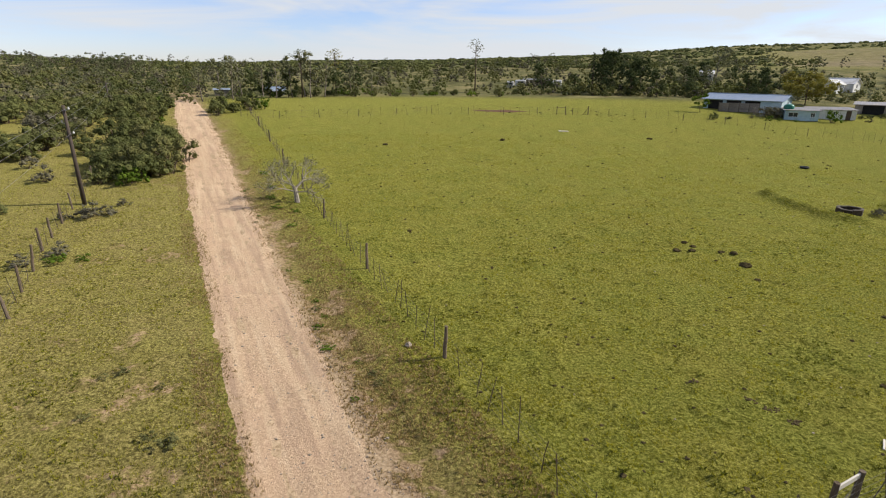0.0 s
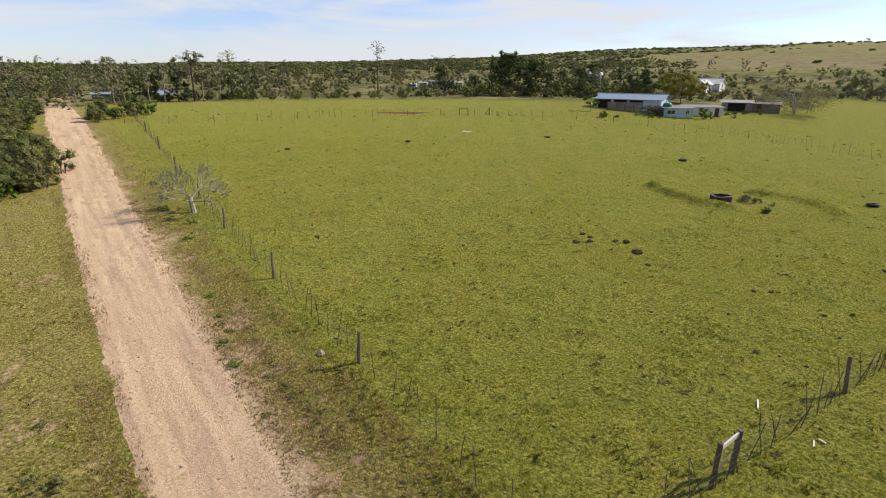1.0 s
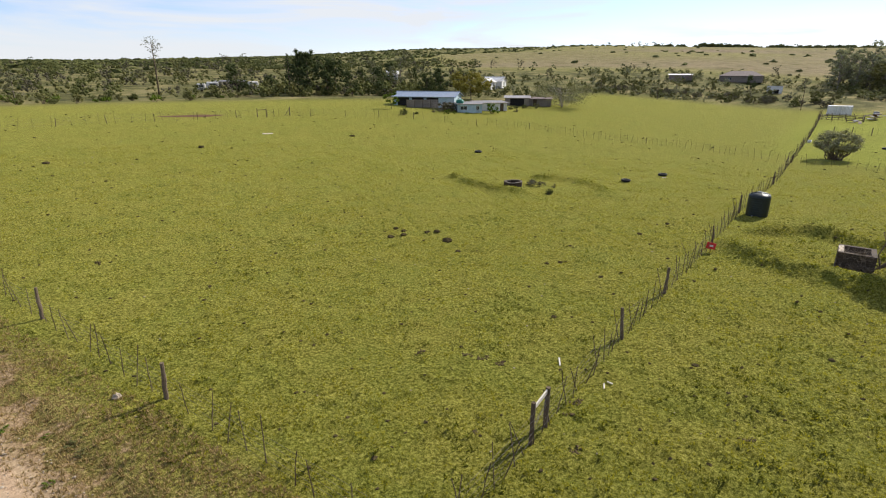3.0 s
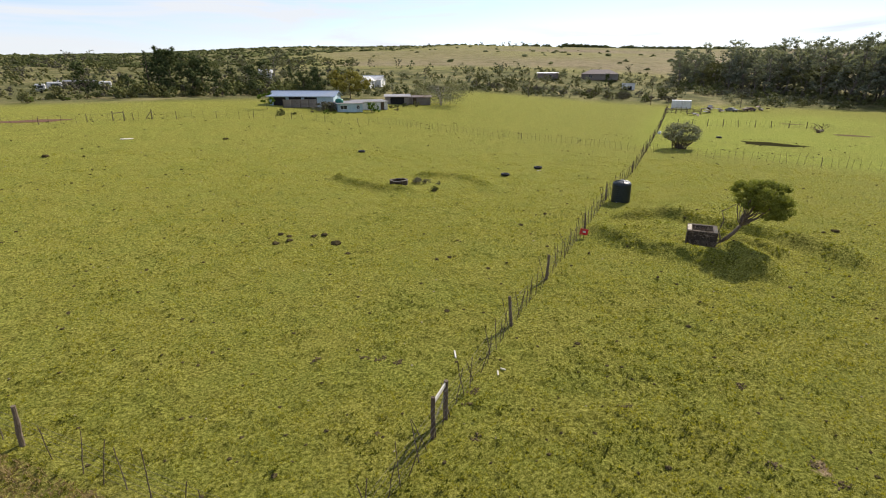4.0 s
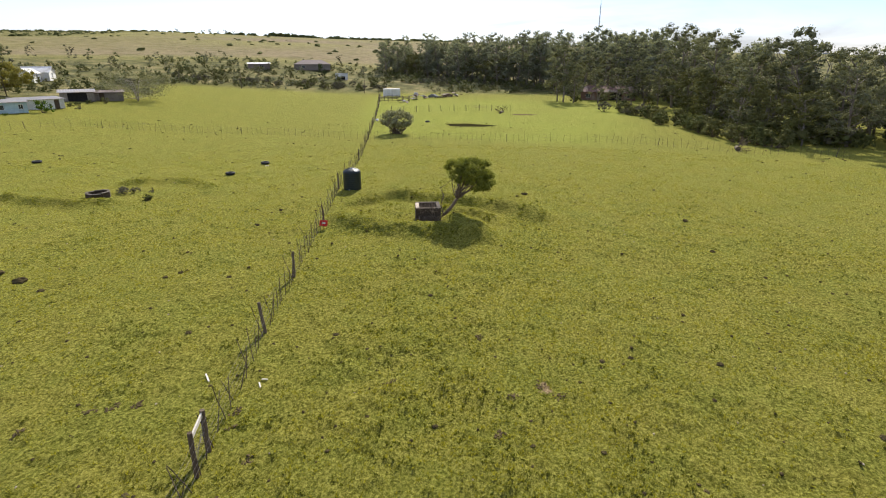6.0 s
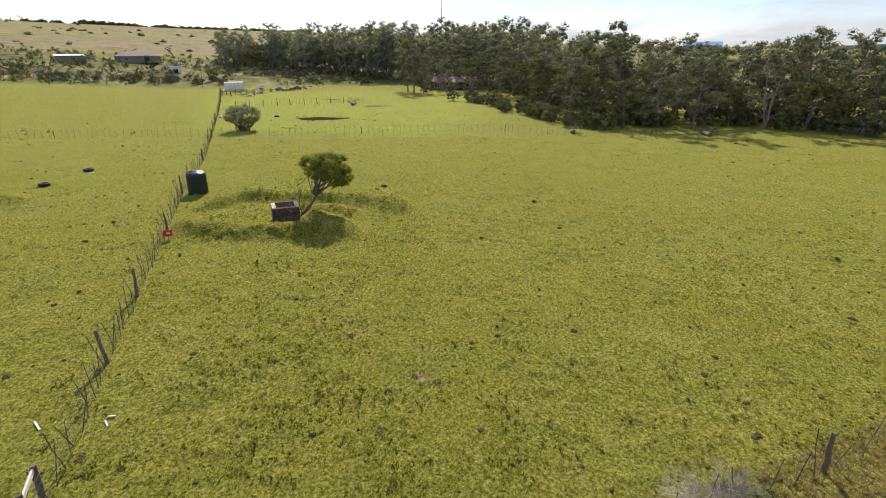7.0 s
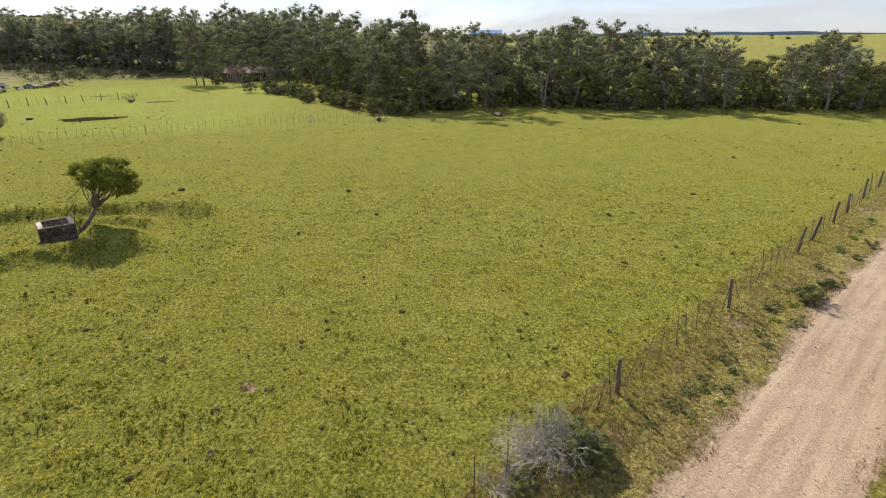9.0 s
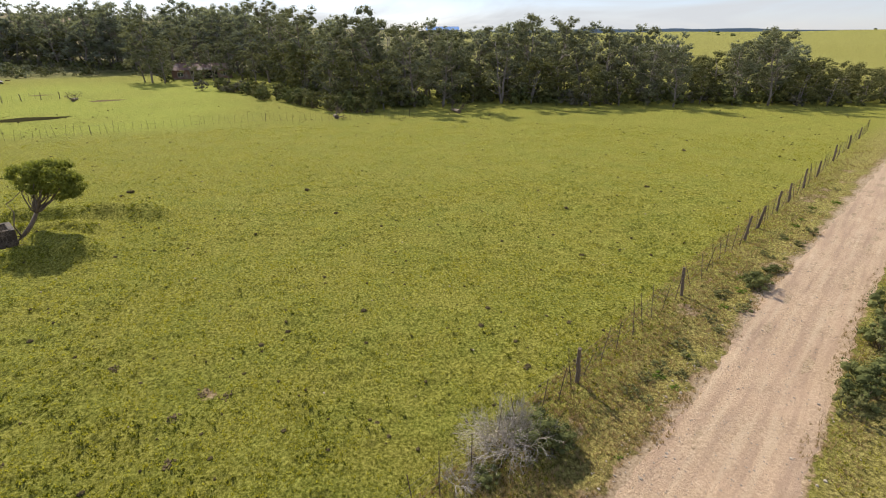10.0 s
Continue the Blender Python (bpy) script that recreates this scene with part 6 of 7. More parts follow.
def farmyard():
    # long shed, its open side behind a panel wall
    house("farm_shed", "long open farm shed with blue-grey sheet roof", "shed", 60.4, 109.0, -46, 14.0, 6.5, 2.35, "gable", 0.85, BLUE_WALL, BLUE_ROOF, [("gap", "f", -4.8, 0, 2.8, 2.1), ("gap", "f", -1.4, 0, 2.8, 2.1), ("gap", "f", 2.0, 0, 2.8, 2.1), ("window", "r", 0.6, 1.1, 1.0, 0.9)], over=0.5)
    wall = thing("panel_wall", "brownish concrete panel wall between posts", "wall", at=(53.9, 106.9, height(53.9, 106.9) - 0.1), turn=-21)
    for k in range(6):
        part("post", solid("post", bevelled((0.14, 0.16, 1.75), 0.015), CONCRETE), None, wall, m=pose(k * 1.75, 0, 0.87))
        if k < 5:
            for row in range(4):
                part("panel", solid("panel", bevelled((1.62, 0.06, 0.41), 0.01), GREY_WALL), None, wall, m=pose(k * 1.75 + 0.875, 0, 0.22 + row * 0.42))
    # pale blue house and its white wing
    house("cottage", "pale blue flat-roofed cottage with a dark window", "house", 64.9, 99.2, -24, 5.2, 5.0, 1.75, "mono", 0.25, BLUE_WALL, GREY_ROOF, [("window", "f", -1.3, 0.6, 1.5, 0.8), ("window", "f", 1.7, 0.6, 0.7, 0.8), ("door", "r", -0.6, 0, 0.9, 1.65)])
    house("annexe", "whitewashed low annexe with grey sheet roof", "house", 72.0, 101.4, -18, 7.0, 4.5, 1.7, "mono", 0.25, WHITE_WALL, GREY_ROOF, [("window", "f", 0.2, 0.8, 0.7, 0.65), ("door", "f", 2.3, 0, 0.85, 1.6)])
    house("lean_to_shed", "low open shed with pale sheet roof", "shed", 85.6, 108.6, -38, 6.0, 4.0, 1.9, "mono", 0.4, GREY_WALL, GREY_ROOF, [("gap", "f", 0, 0, 3.4, 1.8)])
    house("block_shed", "grey block shed beside the bushes", "shed", 91.6, 107.4, -40, 6.0, 4.0, 1.8, "mono", 0.3, GREY_WALL, BROWN_ROOF, [("door", "f", -1.0, 0, 0.9, 1.8)])
    house("white_farmhouse", "white gabled farmhouse among bushes", "house", 115.5, 160.0, -55, 7.0, 5.0, 2.4, "gable", 1.3, WHITE_WALL, WHITE_PAINT, [("window", "f", -1.8, 1.0, 1.0, 1.2), ("door", "f", 1.0, 0, 0.9, 2.0), ("window", "r", 0.0, 1.0, 1.0, 1.1)])
    house("white_annexe", "small white gabled outbuilding", "house", 110.5, 157.0, 28, 4.5, 4.0, 2.5, "gable", 1.1, WHITE_WALL, WHITE_PAINT, [("window", "f", 0.4, 1.0, 0.8, 1.0)])
    # small green tank on its stand
    ob = thing("small_tank", "small green plastic tank beside the cottage", "water tank", at=(62.9, 99.4, height(62.9, 99.4)))
    part("body", Geo().tube([(0, 0, 1.25), (0, 0, 1.3), (0, 0, 2.2), (0, 0, 2.45), (0, 0, 2.5)], [0.8, 0.85, 0.85, 0.6, 0.2], 20), GREEN_PLASTIC, ob, smooth=True)
    for sx in (-0.5, 0.5):
        for sy in (-0.5, 0.5):
            part("leg", Geo().box((sx, sy, 0.6), (0.12, 0.12, 1.25)), DARK_WOOD, ob)
    part("platform", Geo().box((0, 0, 1.22), (1.5, 1.5, 0.06)), GREY_WOOD, ob)
    gen = np.random.default_rng(81)
    for x, y, s, kinds, t in ((68.6, 95.6, 1.2, FRESH_BUSHES, 1.1), (57.6, 96.0, 0.5, FRESH_BUSHES, 1.2), (59.2, 95.6, 0.3, FRESH_BUSHES, 1.0), (62.0, 95.2, 0.32, FRESH_BUSHES, 1.0), (47.6, 95.7, 0.55, BUSHES, 1.1), (59.4, 99.8, 1.15, GREY_BUSHES, 0.95), (60.6, 99.4, 1.0, GREY_BUSHES, 0.9), (61.8, 100.4, 0.9, GREY_BUSHES, 0.9), (76.5, 97.3, 0.5, GREY_BUSHES, 0.6), (83.5, 103.0, 0.5, BUSHES, 0.9), (86.4, 102.2, 0.6, OLIVE_BUSHES, 1.0), (50.6, 96.2, 0.35, BUSHES, 0.8), (55.6, 98.2, 0.3, GREY_BUSHES, 1.0), (77.8, 101.0, 0.45, BUSHES, 0.8), (90.0, 108.6, 0.9, BUSHES, 1.0), (92.4, 107.2, 0.8, BUSHES, 0.9), (80.5, 102.5, 0.5, BUSHES, 0.7)):
        plant(kinds, x, y, s, gen, tall=t, label="garden bush beside the farm buildings")
    dead_shrub(58.6, 100.6, 2.2, 2.0, 82, 22)
    # yellowing garden tree, fresh tree and the great bare willow
    big = gum_tree(300, 6.2, 4.6, 16, 2, YELLOW_LEAF, 0.35, 34, 0.34, "garden_tree", "broad yellowing garden tree behind the cottage", BARK, 0.9, "", 0.34, 7)
    big.matrix_basis = pose(80.6, 122.0, height(80.6, 122.0))
    small = gum_tree(301, 3.2, 1.5, 8, 1, FRESH_LEAF, 0.4, 60, 0.25, "garden_tree", "small leafy tree beside the farm shed", BARK, 0.9, "", 0.4, 6)
    small.matrix_basis = pose(49.2, 104.5, height(49.2, 104.5))
    willow = gum_tree(302, 5.6, 6.4, 34, 4, ASH_LEAF, 0.12, 26, 0.24, "grey_willow", "wide greyish half-bare willow beside the sheds", TWIG, 0.9, "", 0.26, 7, 0.0)
    willow.matrix_basis = pose(95.8, 103.4, height(95.8, 103.4)) @ Matrix.Diagonal((1.3, 1.3, 1.0, 1))


farmyard()


def distant_buildings():
    house("brick_house", "old brick house with rusty roof under the trees", "house", 173.0, 4.6, -87, 15.5, 6.5, 2.6, "gable", 1.5, BRICK_WALL, RUST_ROOF, [("window", "f", -5.6, 0.8, 1.4, 1.2), ("gap", "f", -1.6, 0, 2.6, 2.2), ("gap", "f", 2.2, 0, 3.4, 2.3), ("window", "f", 6.0, 0.9, 1.2, 1.2)])
    house("far_house", "long low house with brown hipped roof", "house", 226.0, 137.5, -59, 16.0, 8.0, 2.6, "hip", 1.9, GREY_WALL, BROWN_ROOF, [("window", "f", -4.0, 0.9, 1.4, 1.2), ("window", "f", 3.5, 0.9, 1.4, 1.2)])
    house("far_house", "low house with pale flat roof among bushes", "house", 203.0, 149.5, -54, 9.0, 6.0, 2.4, "mono", 0.4, BROWN_ROOF, WHITE_PAINT, [("window", "f", 1.0, 0.9, 1.4, 1.0)])
    house("far_house", "house with pinkish roof beside the gum trees", "house", 277.0, 112.0, -68, 10.0, 8.0, 2.6, "hip", 2.2, WHITE_WALL, PINK_ROOF, [("window", "f", 1.0, 0.9, 1.4, 1.0)])
    house("ruin", "roofless pale walled ruin", "ruin", 209.0, 113.5, -62, 5.0, 4.0, 2.6, "mono", -0.6, WHITE_WALL, GREY_WALL, [("gap", "f", 0.6, 0, 1.6, 1.4)], over=0.05)
    house("small_house", "small house with bluish roof among the trees", "house", -44.5, 146.0, 17, 4.5, 3.5, 1.35, "gable", 0.8, WHITE_WALL, BLUE_ROOF, [("window", "f", 1.0, 0.9, 0.9, 0.9)])
    house("small_house", "tiny pale shack beside the trees", "house", -56.5, 140.0, 22, 3.5, 3.0, 1.5, "mono", 0.3, GREY_WALL, BLUE_ROOF, [("door", "f", 0, 0, 0.8, 1.7)])
    house("small_house", "white cottage behind the dark trees", "house", 88.0, 186.0, -25, 4.0, 3.5, 2.2, "gable", 1.0, WHITE_WALL, WHITE_PAINT, [("window", "f", 1.0, 0.9, 0.9, 0.9)], lift=1.2)
    for x, y, w, label in ((25.5, 184.0, 3.6, "white caravan parked among the bushes"), (37.0, 181.0, 3.2, "white trailer beside the far bushes"), (21.5, 178.0, 2.4, "pale trailer among the far bushes")):
        ob = thing("caravan", label, "caravan", "parked caravans", at=(x, y, height(x, y) + 0.15), turn=-8)
        part("body", solid("body", bevelled((w, 2.0, 1.9), 0.25), WHITE_PAINT), None, ob, m=pose(0, 0, 1.2))
        part("window", Geo().box((0, -1.01, 1.4), (w * 0.5, 0.03, 0.5)), GLASS, ob)
        for s in (-1, 1):
            part("wheel", Geo().tube([(0, s * 0.9, 0.18), (0, s * 0.75, 0.18)], 0.32, 14), RUBBER, ob)
    house("long_shed", "long grey open shed beside the caravans", "shed", 32.0, 190.0, -9, 9.0, 4.0, 2.0, "mono", 0.3, GREY_WALL, GREY_ROOF, [("gap", "f", 0, 0, 5.0, 1.7)])
    # blue roofs showing over the plantation
    house("far_barn", "far barn with bright blue roof beyond the plantation", "barn", 300.0, -120.0, -112, 18.0, 10.0, 3.0, "gable", 1.6, GREY_WALL, varied("bright_blue_roof", (0.05, 0.16, 0.40), (0.09, 0.24, 0.52), 2.0, 0.5), [], lift=6.5)
    house("far_barn", "grey roofed barn beyond the plantation", "barn", 180.0, -165.0, -137, 16.0, 9.0, 4.0, "gable", 2.5, GREY_WALL, GREY_ROOF, [("door", "f", 2.0, 0, 3.0, 3.0)])


distant_buildings()


# ---- stock yard beside the field fence ----
def container(x, y, turn):
    ob = thing("shipping_container", "white steel container standing in the stock yard", "container", at=(x, y, height(x, y) + 0.1), turn=turn)
    part("body", solid("body", bevelled((5.4, 2.4, 2.3), 0.04), WHITE_PAINT), None, ob, m=pose(0, 0, 1.25))
    rib = solid("rib", bevelled((0.12, 0.05, 2.1), 0.015), WHITE_PAINT)
    for k in range(18):
        part("rib", rib, None, ob, m=pose(-2.5 + k * 0.295, -1.21, 1.25))
    for sx in (-2.5, 2.5):
        part("block", solid("block", bevelled((0.3, 2.2, 0.3), 0.02), CONCRETE), None, ob, m=pose(sx, 0, 0.0))
    part("door_bar", Geo().tube([(2.74, 0.3, 0.2), (2.74, 0.3, 2.3)], 0.03, 6), GREY_METAL, ob)
    return ob


container(163.2, 70.9, -66)


def stock_pen():
    ob = thing("stock_pen", "rough pole stock pen beside the container", "pen", at=(146.0, 63.0, height(146.0, 63.0)))
    gen = np.random.default_rng(91)
    ring = ((-4.5, 2.5), (-1.5, 3.2), (2.0, 2.6), (4.0, 0.5), (3.0, -3.5), (0.0, -5.0), (-3.5, -3.0), (-4.5, 2.5))
    for (ax, ay), (bx, by) in zip(ring[:-1], ring[1:]):
        for t in (0.0, 0.5):
            x, y = ax + (bx - ax) * t, ay + (by - ay) * t
            part("post", POSTS[int(gen.integers(4))], None, ob, m=pose(x, y, 0, gen.normal(0, 4), gen.normal(0, 4), 0))
        for z in (0.45, 0.85, 1.2):
            part("rail", Geo().tube([(ax, ay, z + gen.normal(0, 0.08)), ((ax + bx) / 2, (ay + by) / 2, z + gen.normal(0, 0.05)), (bx, by, z + gen.normal(0, 0.08))], 0.05, 5), GREY_WOOD, ob)


stock_pen()


def wreck(x, y, turn, paint, label, size=1.0):
    """An old car body without wheels."""
    ob = thing("wrecked_car", label, "car", "old cars in the yard", at=(x, y, height(x, y)), turn=turn)
    ob.scale = (size, size, size)
    section = [(-2.0, 0.35), (-2.0, 0.8), (-1.1, 0.92), (-0.6, 1.38), (0.75, 1.40), (1.3, 0.98), (2.0, 0.9), (2.05, 0.35)]
    n = len(section)
    verts = [(px, s * (0.82 if pz < 1.2 else 0.66), pz) for s in (-1, 1) for px, pz in section]
    faces = [tuple(range(n)), tuple(range(n, 2 * n))[::-1]] + [(k, n + k, n + (k + 1) % n, (k + 1) % n) for k in range(n)]
    part("body", Geo().add(verts, faces), paint, ob)
    for s in (-1, 1):
        part("window", Geo().box((0.05, s * 0.745, 1.14), (1.5, 0.03, 0.3)), GLASS, ob)
        for px in (-1.3, 1.3):
            part("wheel", Geo().tube([(px, s * 0.84, 0.3), (px, s * 0.66, 0.3)], 0.3, 14), RUBBER, ob)
    return ob


BLUE_GREY = varied("faded_car_paint", (0.12, 0.125, 0.125), (0.26, 0.265, 0.26), 3.0, 0.8, spec=0.15, stain=(0.24, 0.15, 0.10), bump=0.1)
for x, y, turn, paint, label in ((169.5, 65.0, 20, BLUE_GREY, "abandoned pale car in the yard"), (163.0, 56.6, 75, BLUE_GREY, "rusting grey car wreck in the yard"), (168.0, 53.6, -35, RUST_ROOF, "stripped grey car body in the yard"), (190.0, -9.8, 95, WHITE_PAINT, "white car parked by the brick house")):
    wreck(x, y, turn, paint, label, 0.8)


def board_stack(x, y, label, count, seed):
    gen = np.random.default_rng(seed)
    ob = thing("scrap_heap", label, "scrap", "scrap heaps", at=(x, y, height(x, y)))
    for k in range(count):
        part("board", solid("board", bevelled((gen.uniform(0.8, 2.2), gen.uniform(0.4, 1.0), 0.06), 0.01), (BLUE_GREY, GREY_WOOD, RUST_ROOF)[k % 3]), None, ob, m=pose(gen.normal(0, 0.8), gen.normal(0, 0.8), 0.12 + 0.13 * k, gen.normal(0, 10), gen.normal(0, 10), gen.uniform(0, 180)))


board_stack(172.5, 52.4, "heap of scrap sheets and boards", 9, 92)
board_stack(165.5, 54.6, "wide heap of pale scrap between the wrecks", 10, 98)
board_stack(159.0, 57.6, "low heap of rusty scrap beside the wrecks", 7, 99)
board_stack(166.0, 63.6, "low heap of boards beside the container", 6, 100)
board_stack(152.8, 58.6, "low heap of scrap beside the pen", 6, 93)
board_stack(142.0, 58.2, "flat heap of old boards by the pen", 5, 94)


def fallen_tree(x, y, seed, length, label):
    gen = np.random.default_rng(seed)
    ob = thing("fallen_log", label, "log", at=(x, y, height(x, y)))
    g = Geo().tube([(-length / 2, 0, 0.25), (0, 0.1, 0.3), (length / 2, -0.1, 0.15)], [0.32, 0.26, 0.12], 8)
    part("trunk", g, BARK, ob)
    for k in range(6):
        branch = Geo()
        branching(branch, (gen.uniform(-length / 2, length / 2), 0, 0.25), (gen.normal(0, 1), gen.normal(0, 1), gen.uniform(0.2, 1)), 0.9, 0.06, 2, gen)
        part("branch", branch, BARK, ob)


fallen_tree(120.5, 25.6, 95, 3.4, "dark fallen tree stump in the pasture")
fallen_tree(78.6, -33.6, 96, 3.2, "grey fallen branch at the plantation's edge")
fallen_tree(79.6, -15.0, 97, 1.8, "dark dead branch lying by the cross fence")
fence("row of thick fence stumps before the yard", ((112.0, 50.0), (116.2, 44.6), (121.0, 38.0), (124.4, 32.4), (127.0, 24.0)), list(np.arange(1, 28, 3.0)), 0.9, 2, seed=17)

gate = thing("gate", "low wooden gate frame at the pasture's top fence", "gate", at=(20.1, 96.6, height(20.1, 96.6)), turn=-10)
for px in (0.0, 1.5):
    part("post", POSTS[1], None, gate, m=pose(px, 0, 0))
part("bar", Geo().tube([(0, 0, 1.15), (1.5, 0, 1.2)], 0.05, 6), GREY_WOOD, gate)
prop = thing("post_stay", "wooden post with a slanting stay", "fence", at=(25.9, 97.4, height(25.9, 97.4)))
part("post", POSTS[2], None, prop)
part("stay", Geo().tube([(-1.0, -0.1, 0.0), (-0.05, 0, 1.2)], 0.05, 6), GREY_WOOD, prop)
sheet = new("sack", solid("sack", bevelled((1.5, 0.5, 0.12), 0.04), PALE_WOOD))
sheet.matrix_basis = pose(17.9, 80.2, height(17.9, 80.2) + 0.05, 0, 3, 12)
tagged(sheet, "pale empty sack lying in the pasture", "sack")
trough = thing("white_trough", "small white trough beside the field fence", "trough", at=(96.2, 45.0, height(96.2, 45.0)))
part("basin", solid("basin", bevelled((1.0, 0.5, 0.36), 0.05), WHITE_PAINT), None, trough, m=pose(0, 0, 0.20, 0, 0, 20))
part("water", Geo().box((0, 0, 0.385), (0.85, 0.36, 0.01)), GLASS, trough, m=pose(0, 0, 0, 0, 0, 20))


def slim_pole(x, y, tall, label):
    ob = thing("thin_pole", label, "pole", at=(x, y, height(x, y) - 0.1))
    part("shaft", Geo().tube([(0, 0, 0), (0.05, 0, tall / 2), (0.12, 0, tall)], [0.09, 0.08, 0.06], 8), DARK_WOOD, ob)
    part("cap", Geo().box((0.12, 0, tall), (0.3, 0.05, 0.05)), DARK_WOOD, ob)


slim_pole(173.5, 85.6, 6.5, "thin leaning telephone pole at the fence's end")
slim_pole(181.0, 60.5, 4.5, "thin pole behind the old cars")
slim_pole(150.0, 118.0, 6.0, "thin pole in the far pasture")


def mast(x, y):
    ob = thing("radio_mast", "thin lattice radio mast above the gum trees", "mast", at=(x, y, height(x, y)))
    tall = 30.0
    for k in range(3):
        a = 2 * math.pi * k / 3
        part("leg", Geo().tube([(0.35 * math.cos(a), 0.35 * math.sin(a), 0), (0.12 * math.cos(a), 0.12 * math.sin(a), tall)], 0.05, 5), GREY_METAL, ob)
    for k in range(24):
        z = 1.2 * k
        r = 0.35 - 0.23 * z / tall
        for j in range(3):
            a, b = 2 * math.pi * j / 3, 2 * math.pi * (j + 1) / 3
            part("brace", Geo().tube([(r * math.cos(a), r * math.sin(a), z), (r * math.cos(b), r * math.sin(b), z + 1.2)], 0.025, 4), GREY_METAL, ob)
    part("aerial", Geo().tube([(0, 0, tall), (0, 0, tall + 2.2)], 0.04, 5), GREY_METAL, ob)
    for z in (tall - 1.5, tall - 5):
        part("antenna", Geo().box((0.3, 0, z), (0.25, 0.2, 1.2)), WHITE_PAINT, ob)


mast(232.0, 12.0)


def tall_pine(x, y, tall, seed, label, leaf=GUM_LEAF):
    """A long bare trunk with a small tuft of a crown."""
    gen = np.random.default_rng(seed)
    ob = thing("tall_pine", label, "tree", at=(x, y, height(x, y) - 0.1))
    wood, crown = Geo(), Geo()
    wood.tube([(0, 0, 0), (0.15, 0, tall * 0.5), (0.05, 0.1, tall * 0.97)], [0.22, 0.16, 0.06], 7)
    heads = []
    for k in range(24):
        z = tall * (0.55 + 0.43 * k / 23)
        a = 2.4 * k + gen.uniform(-0.5, 0.5)
        reach = (2.5 if k > 13 else 1.5) * gen.uniform(0.55, 1.0) * (1.0 if k < 20 else 0.55)
        tip = (0.1 + reach * math.cos(a), reach * math.sin(a), z + 0.35)
        limb(wood, (0.1, 0, z - 0.4), tip, 0.06, 0.02, gen)
        if k > 12 or k % 4 == 0:
            heads.append((*tip, 0.85))
    leafy(crown, heads_to_puffs(heads, gen, 4, 0.5), 50, 0.3, 0.12, 0.7, gen, core=False)
    part("trunk", wood, BARK, ob, smooth=True)
    part("crown", crown, leaf, ob)


tall_pine(9.1, 161.5, 14.2, 401, "tall bare-stemmed pine standing alone")
tall_pine(-30.2, 154.5, 11.2, 402, "tall thin pine with reddish crown", YELLOW_LEAF)
tall_pine(-34.6, 134.5, 10.6, 403, "tall thin gum beside the pasture's end")


def conifer(x, y, tall, seed):
    """A dark pointed conifer with tiers of drooping boughs."""
    gen = np.random.default_rng(seed)
    ob = thing("conifer", "dark pointed conifer behind the pasture", "tree", "trees behind the pasture", at=(x, y, height(x, y) - 0.1))
    wood, crown = Geo(), Geo()
    wood.tube([(0, 0, 0), (0.05, 0, tall * 0.5), (0, 0.05, tall)], [0.22, 0.15, 0.03], 7)
    puffs = []
    for k in range(70):
        u = (k / 69) ** 0.85
        a, reach = 2.4 * k, (0.2 + 1.75 * (1 - u)) * gen.uniform(0.55, 1.0)
        tip = (reach * math.cos(a), reach * math.sin(a), tall * (0.08 + 0.9 * u) - 0.15 * reach)
        if k % 3 == 0:
            limb(wood, (0, 0, tip[2] + 0.3), tip, 0.05, 0.02, gen)
        puffs.append((*tip, gen.uniform(0.45, 0.7) * (1.15 - 0.55 * u)))
    leafy(crown, puffs, 60, 0.26, 0.12, 0.9, gen, 0.5)
    part("trunk", wood, BARK, ob, smooth=True)
    part("crown", crown, DARK_LEAF, ob)


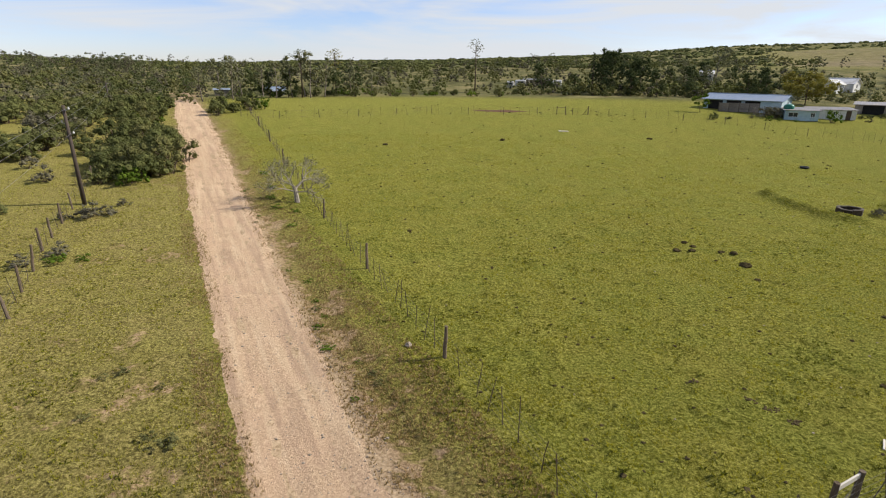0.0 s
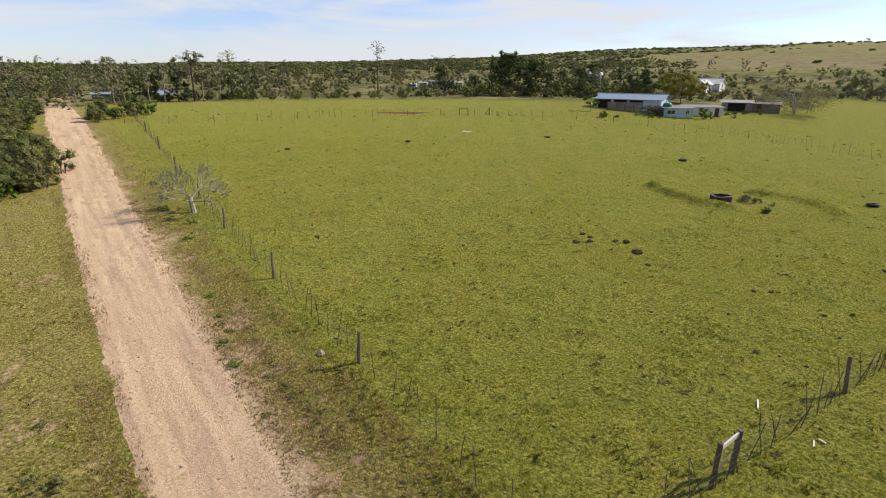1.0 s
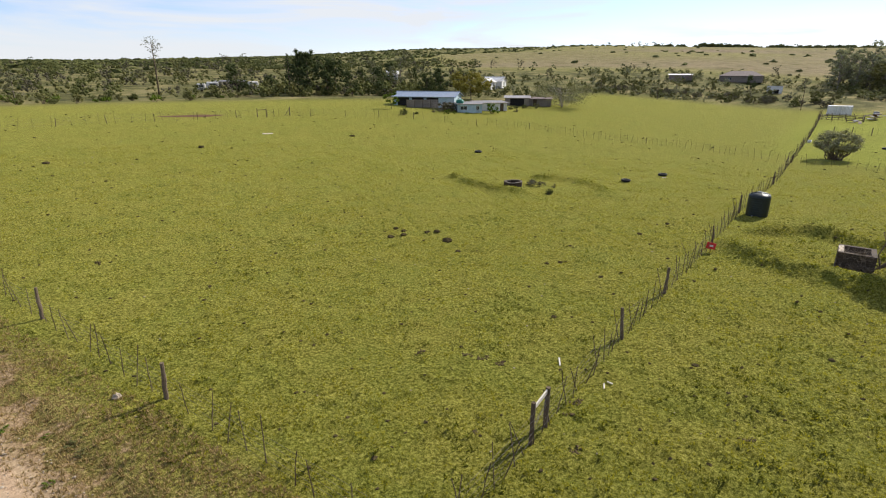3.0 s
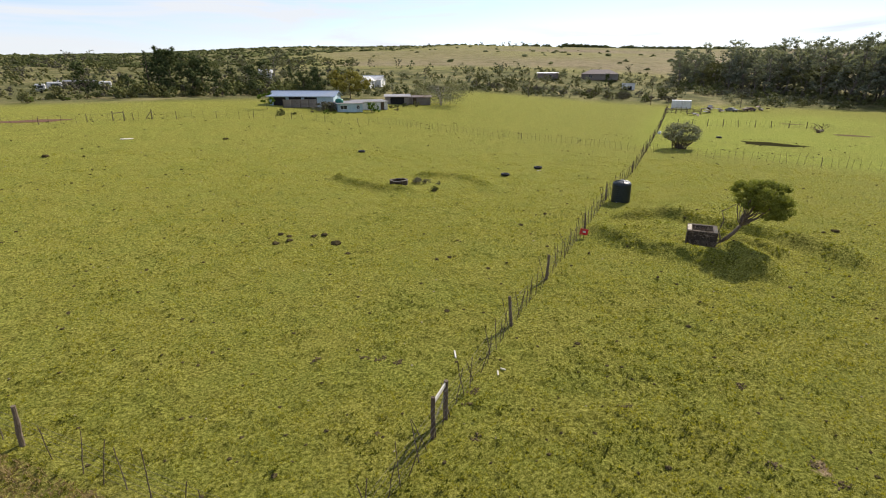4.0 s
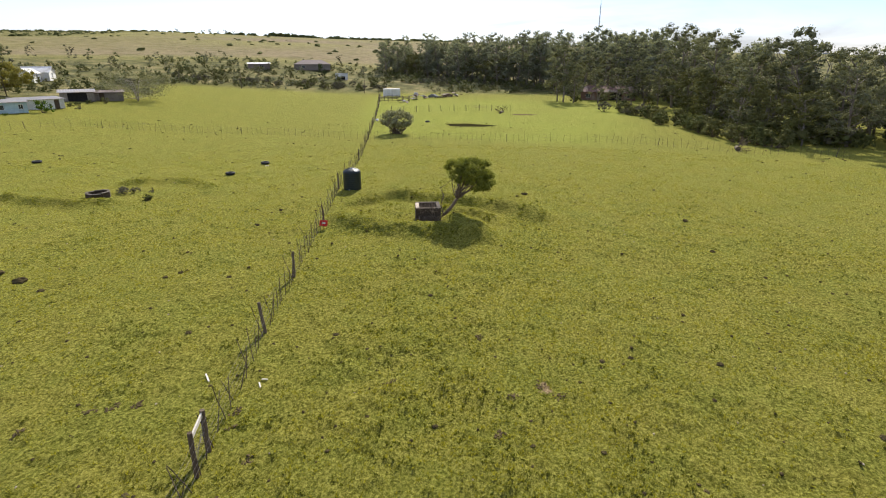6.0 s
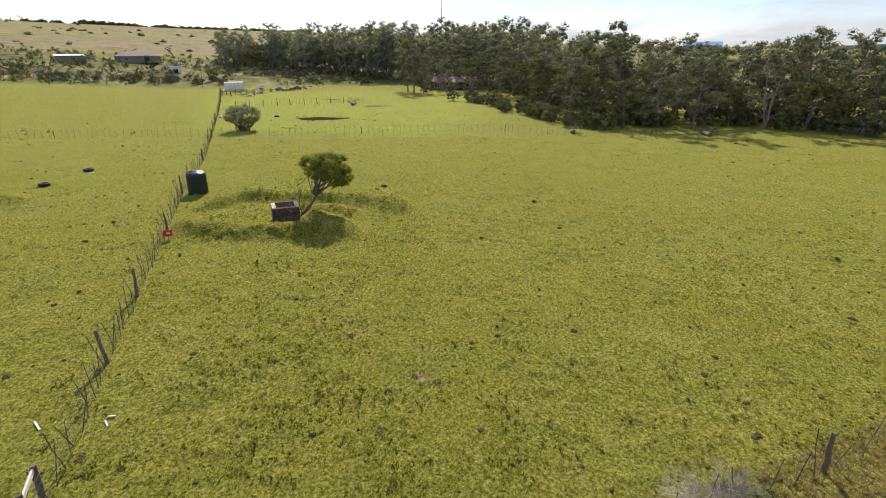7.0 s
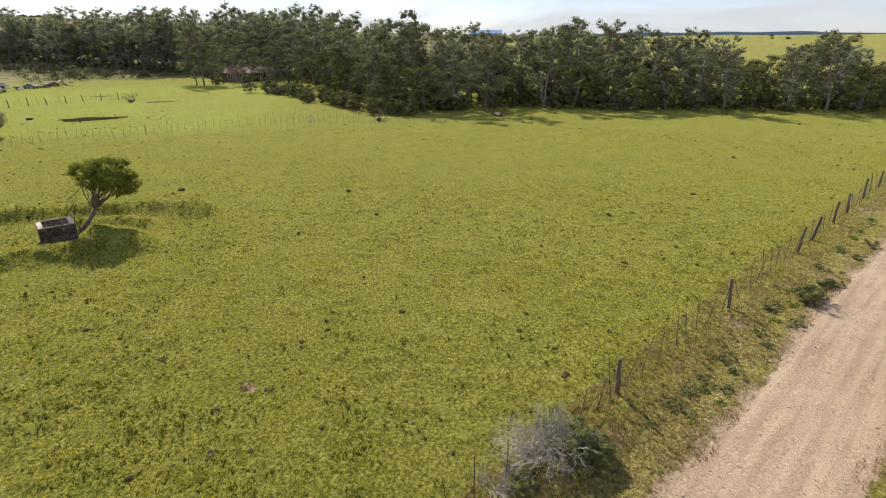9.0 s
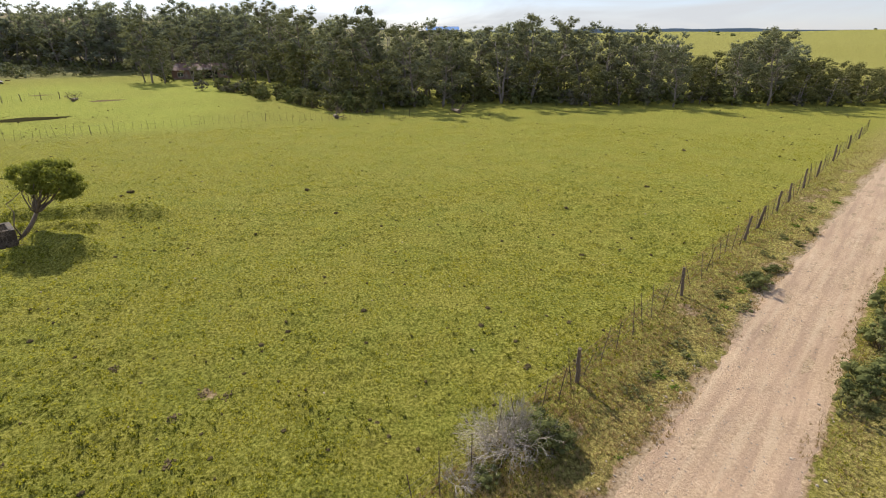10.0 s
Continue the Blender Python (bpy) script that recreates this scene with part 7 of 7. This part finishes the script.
for az, r, tall, seed in ((15.0, 168, 11.2, 411), (15.9, 170, 11.4, 412), (23.4, 186, 9.5, 413)):
    conifer(*polar(az, r), tall, seed)

# flat dark olive strip and the pale bare patch
for x, y, rx, ry, b, mat, name, label in ((95.0, 26.0, 2.2, 4.4, 1.5, DARK_STRIP, "mud_patch", "flat dark olive strip in the pasture"), (134.0, 34.0, 1.1, 2.2, 1.6, EARTH, "bare_patch", "pale patch of bare trampled earth"), (118.0, 20.0, 1.5, 3.0, 1.4, EARTH, "bare_patch", "pale worn earth in the pasture"), (10.3, 99.4, 4.8, 1.5, 0.4, RED_EARTH, "red_patch", "strip of bare reddish earth along the top fence")):
    ring = [(x + rx * math.cos(t) * (1 + 0.2 * math.sin(3 * t)) - 0.25 * b * math.sin(t), y + ry * math.sin(t) * (1 + 0.15 * math.cos(5 * t))) for t in np.linspace(0, 2 * math.pi, 28, endpoint=False)]
    verts = [(x, y, height(x, y) + 0.05)] + [(px, py, height(px, py) + 0.03) for px, py in ring]
    tagged(new(name, Geo().add(verts, [(0, 1 + k, 1 + (k + 1) % 28) for k in range(28)]).mesh(name, mat)), label, "ground", kind="structure")


# ---- far ranges on the horizon, their haze painted in as blue ----
def far_range():
    az = np.radians(np.linspace(-60, 170, 260))
    r = 4300.0
    crest = 11 + r * np.tan(np.radians(0.42 + 0.35 * value_noise(np.degrees(az) / 7, 0 * az) + 0.2 * value_noise(np.degrees(az) / 2 + 40, 0 * az)))
    verts = []
    for a, c in zip(az, crest):
        verts += [(r * math.sin(a), r * math.cos(a), -60), (r * math.sin(a), r * math.cos(a), c), ((r + 300) * math.sin(a), (r + 300) * math.cos(a), -60)]
    n = len(az)
    faces = [(3 * k, 3 * k + 3, 3 * k + 4, 3 * k + 1) for k in range(n - 1)] + [(3 * k + 1, 3 * k + 4, 3 * k + 5, 3 * k + 2) for k in range(n - 1)]
    m = varied("haze_blue_hills", (0.15, 0.20, 0.27), (0.22, 0.28, 0.36), 0.004, 1.0, spec=0.0, bump=0.0)
    tagged(new("backdrop", Geo().add(verts, faces).mesh("backdrop", m)), "range of hills on the horizon, painted haze blue", "hills", kind="structure")


far_range()
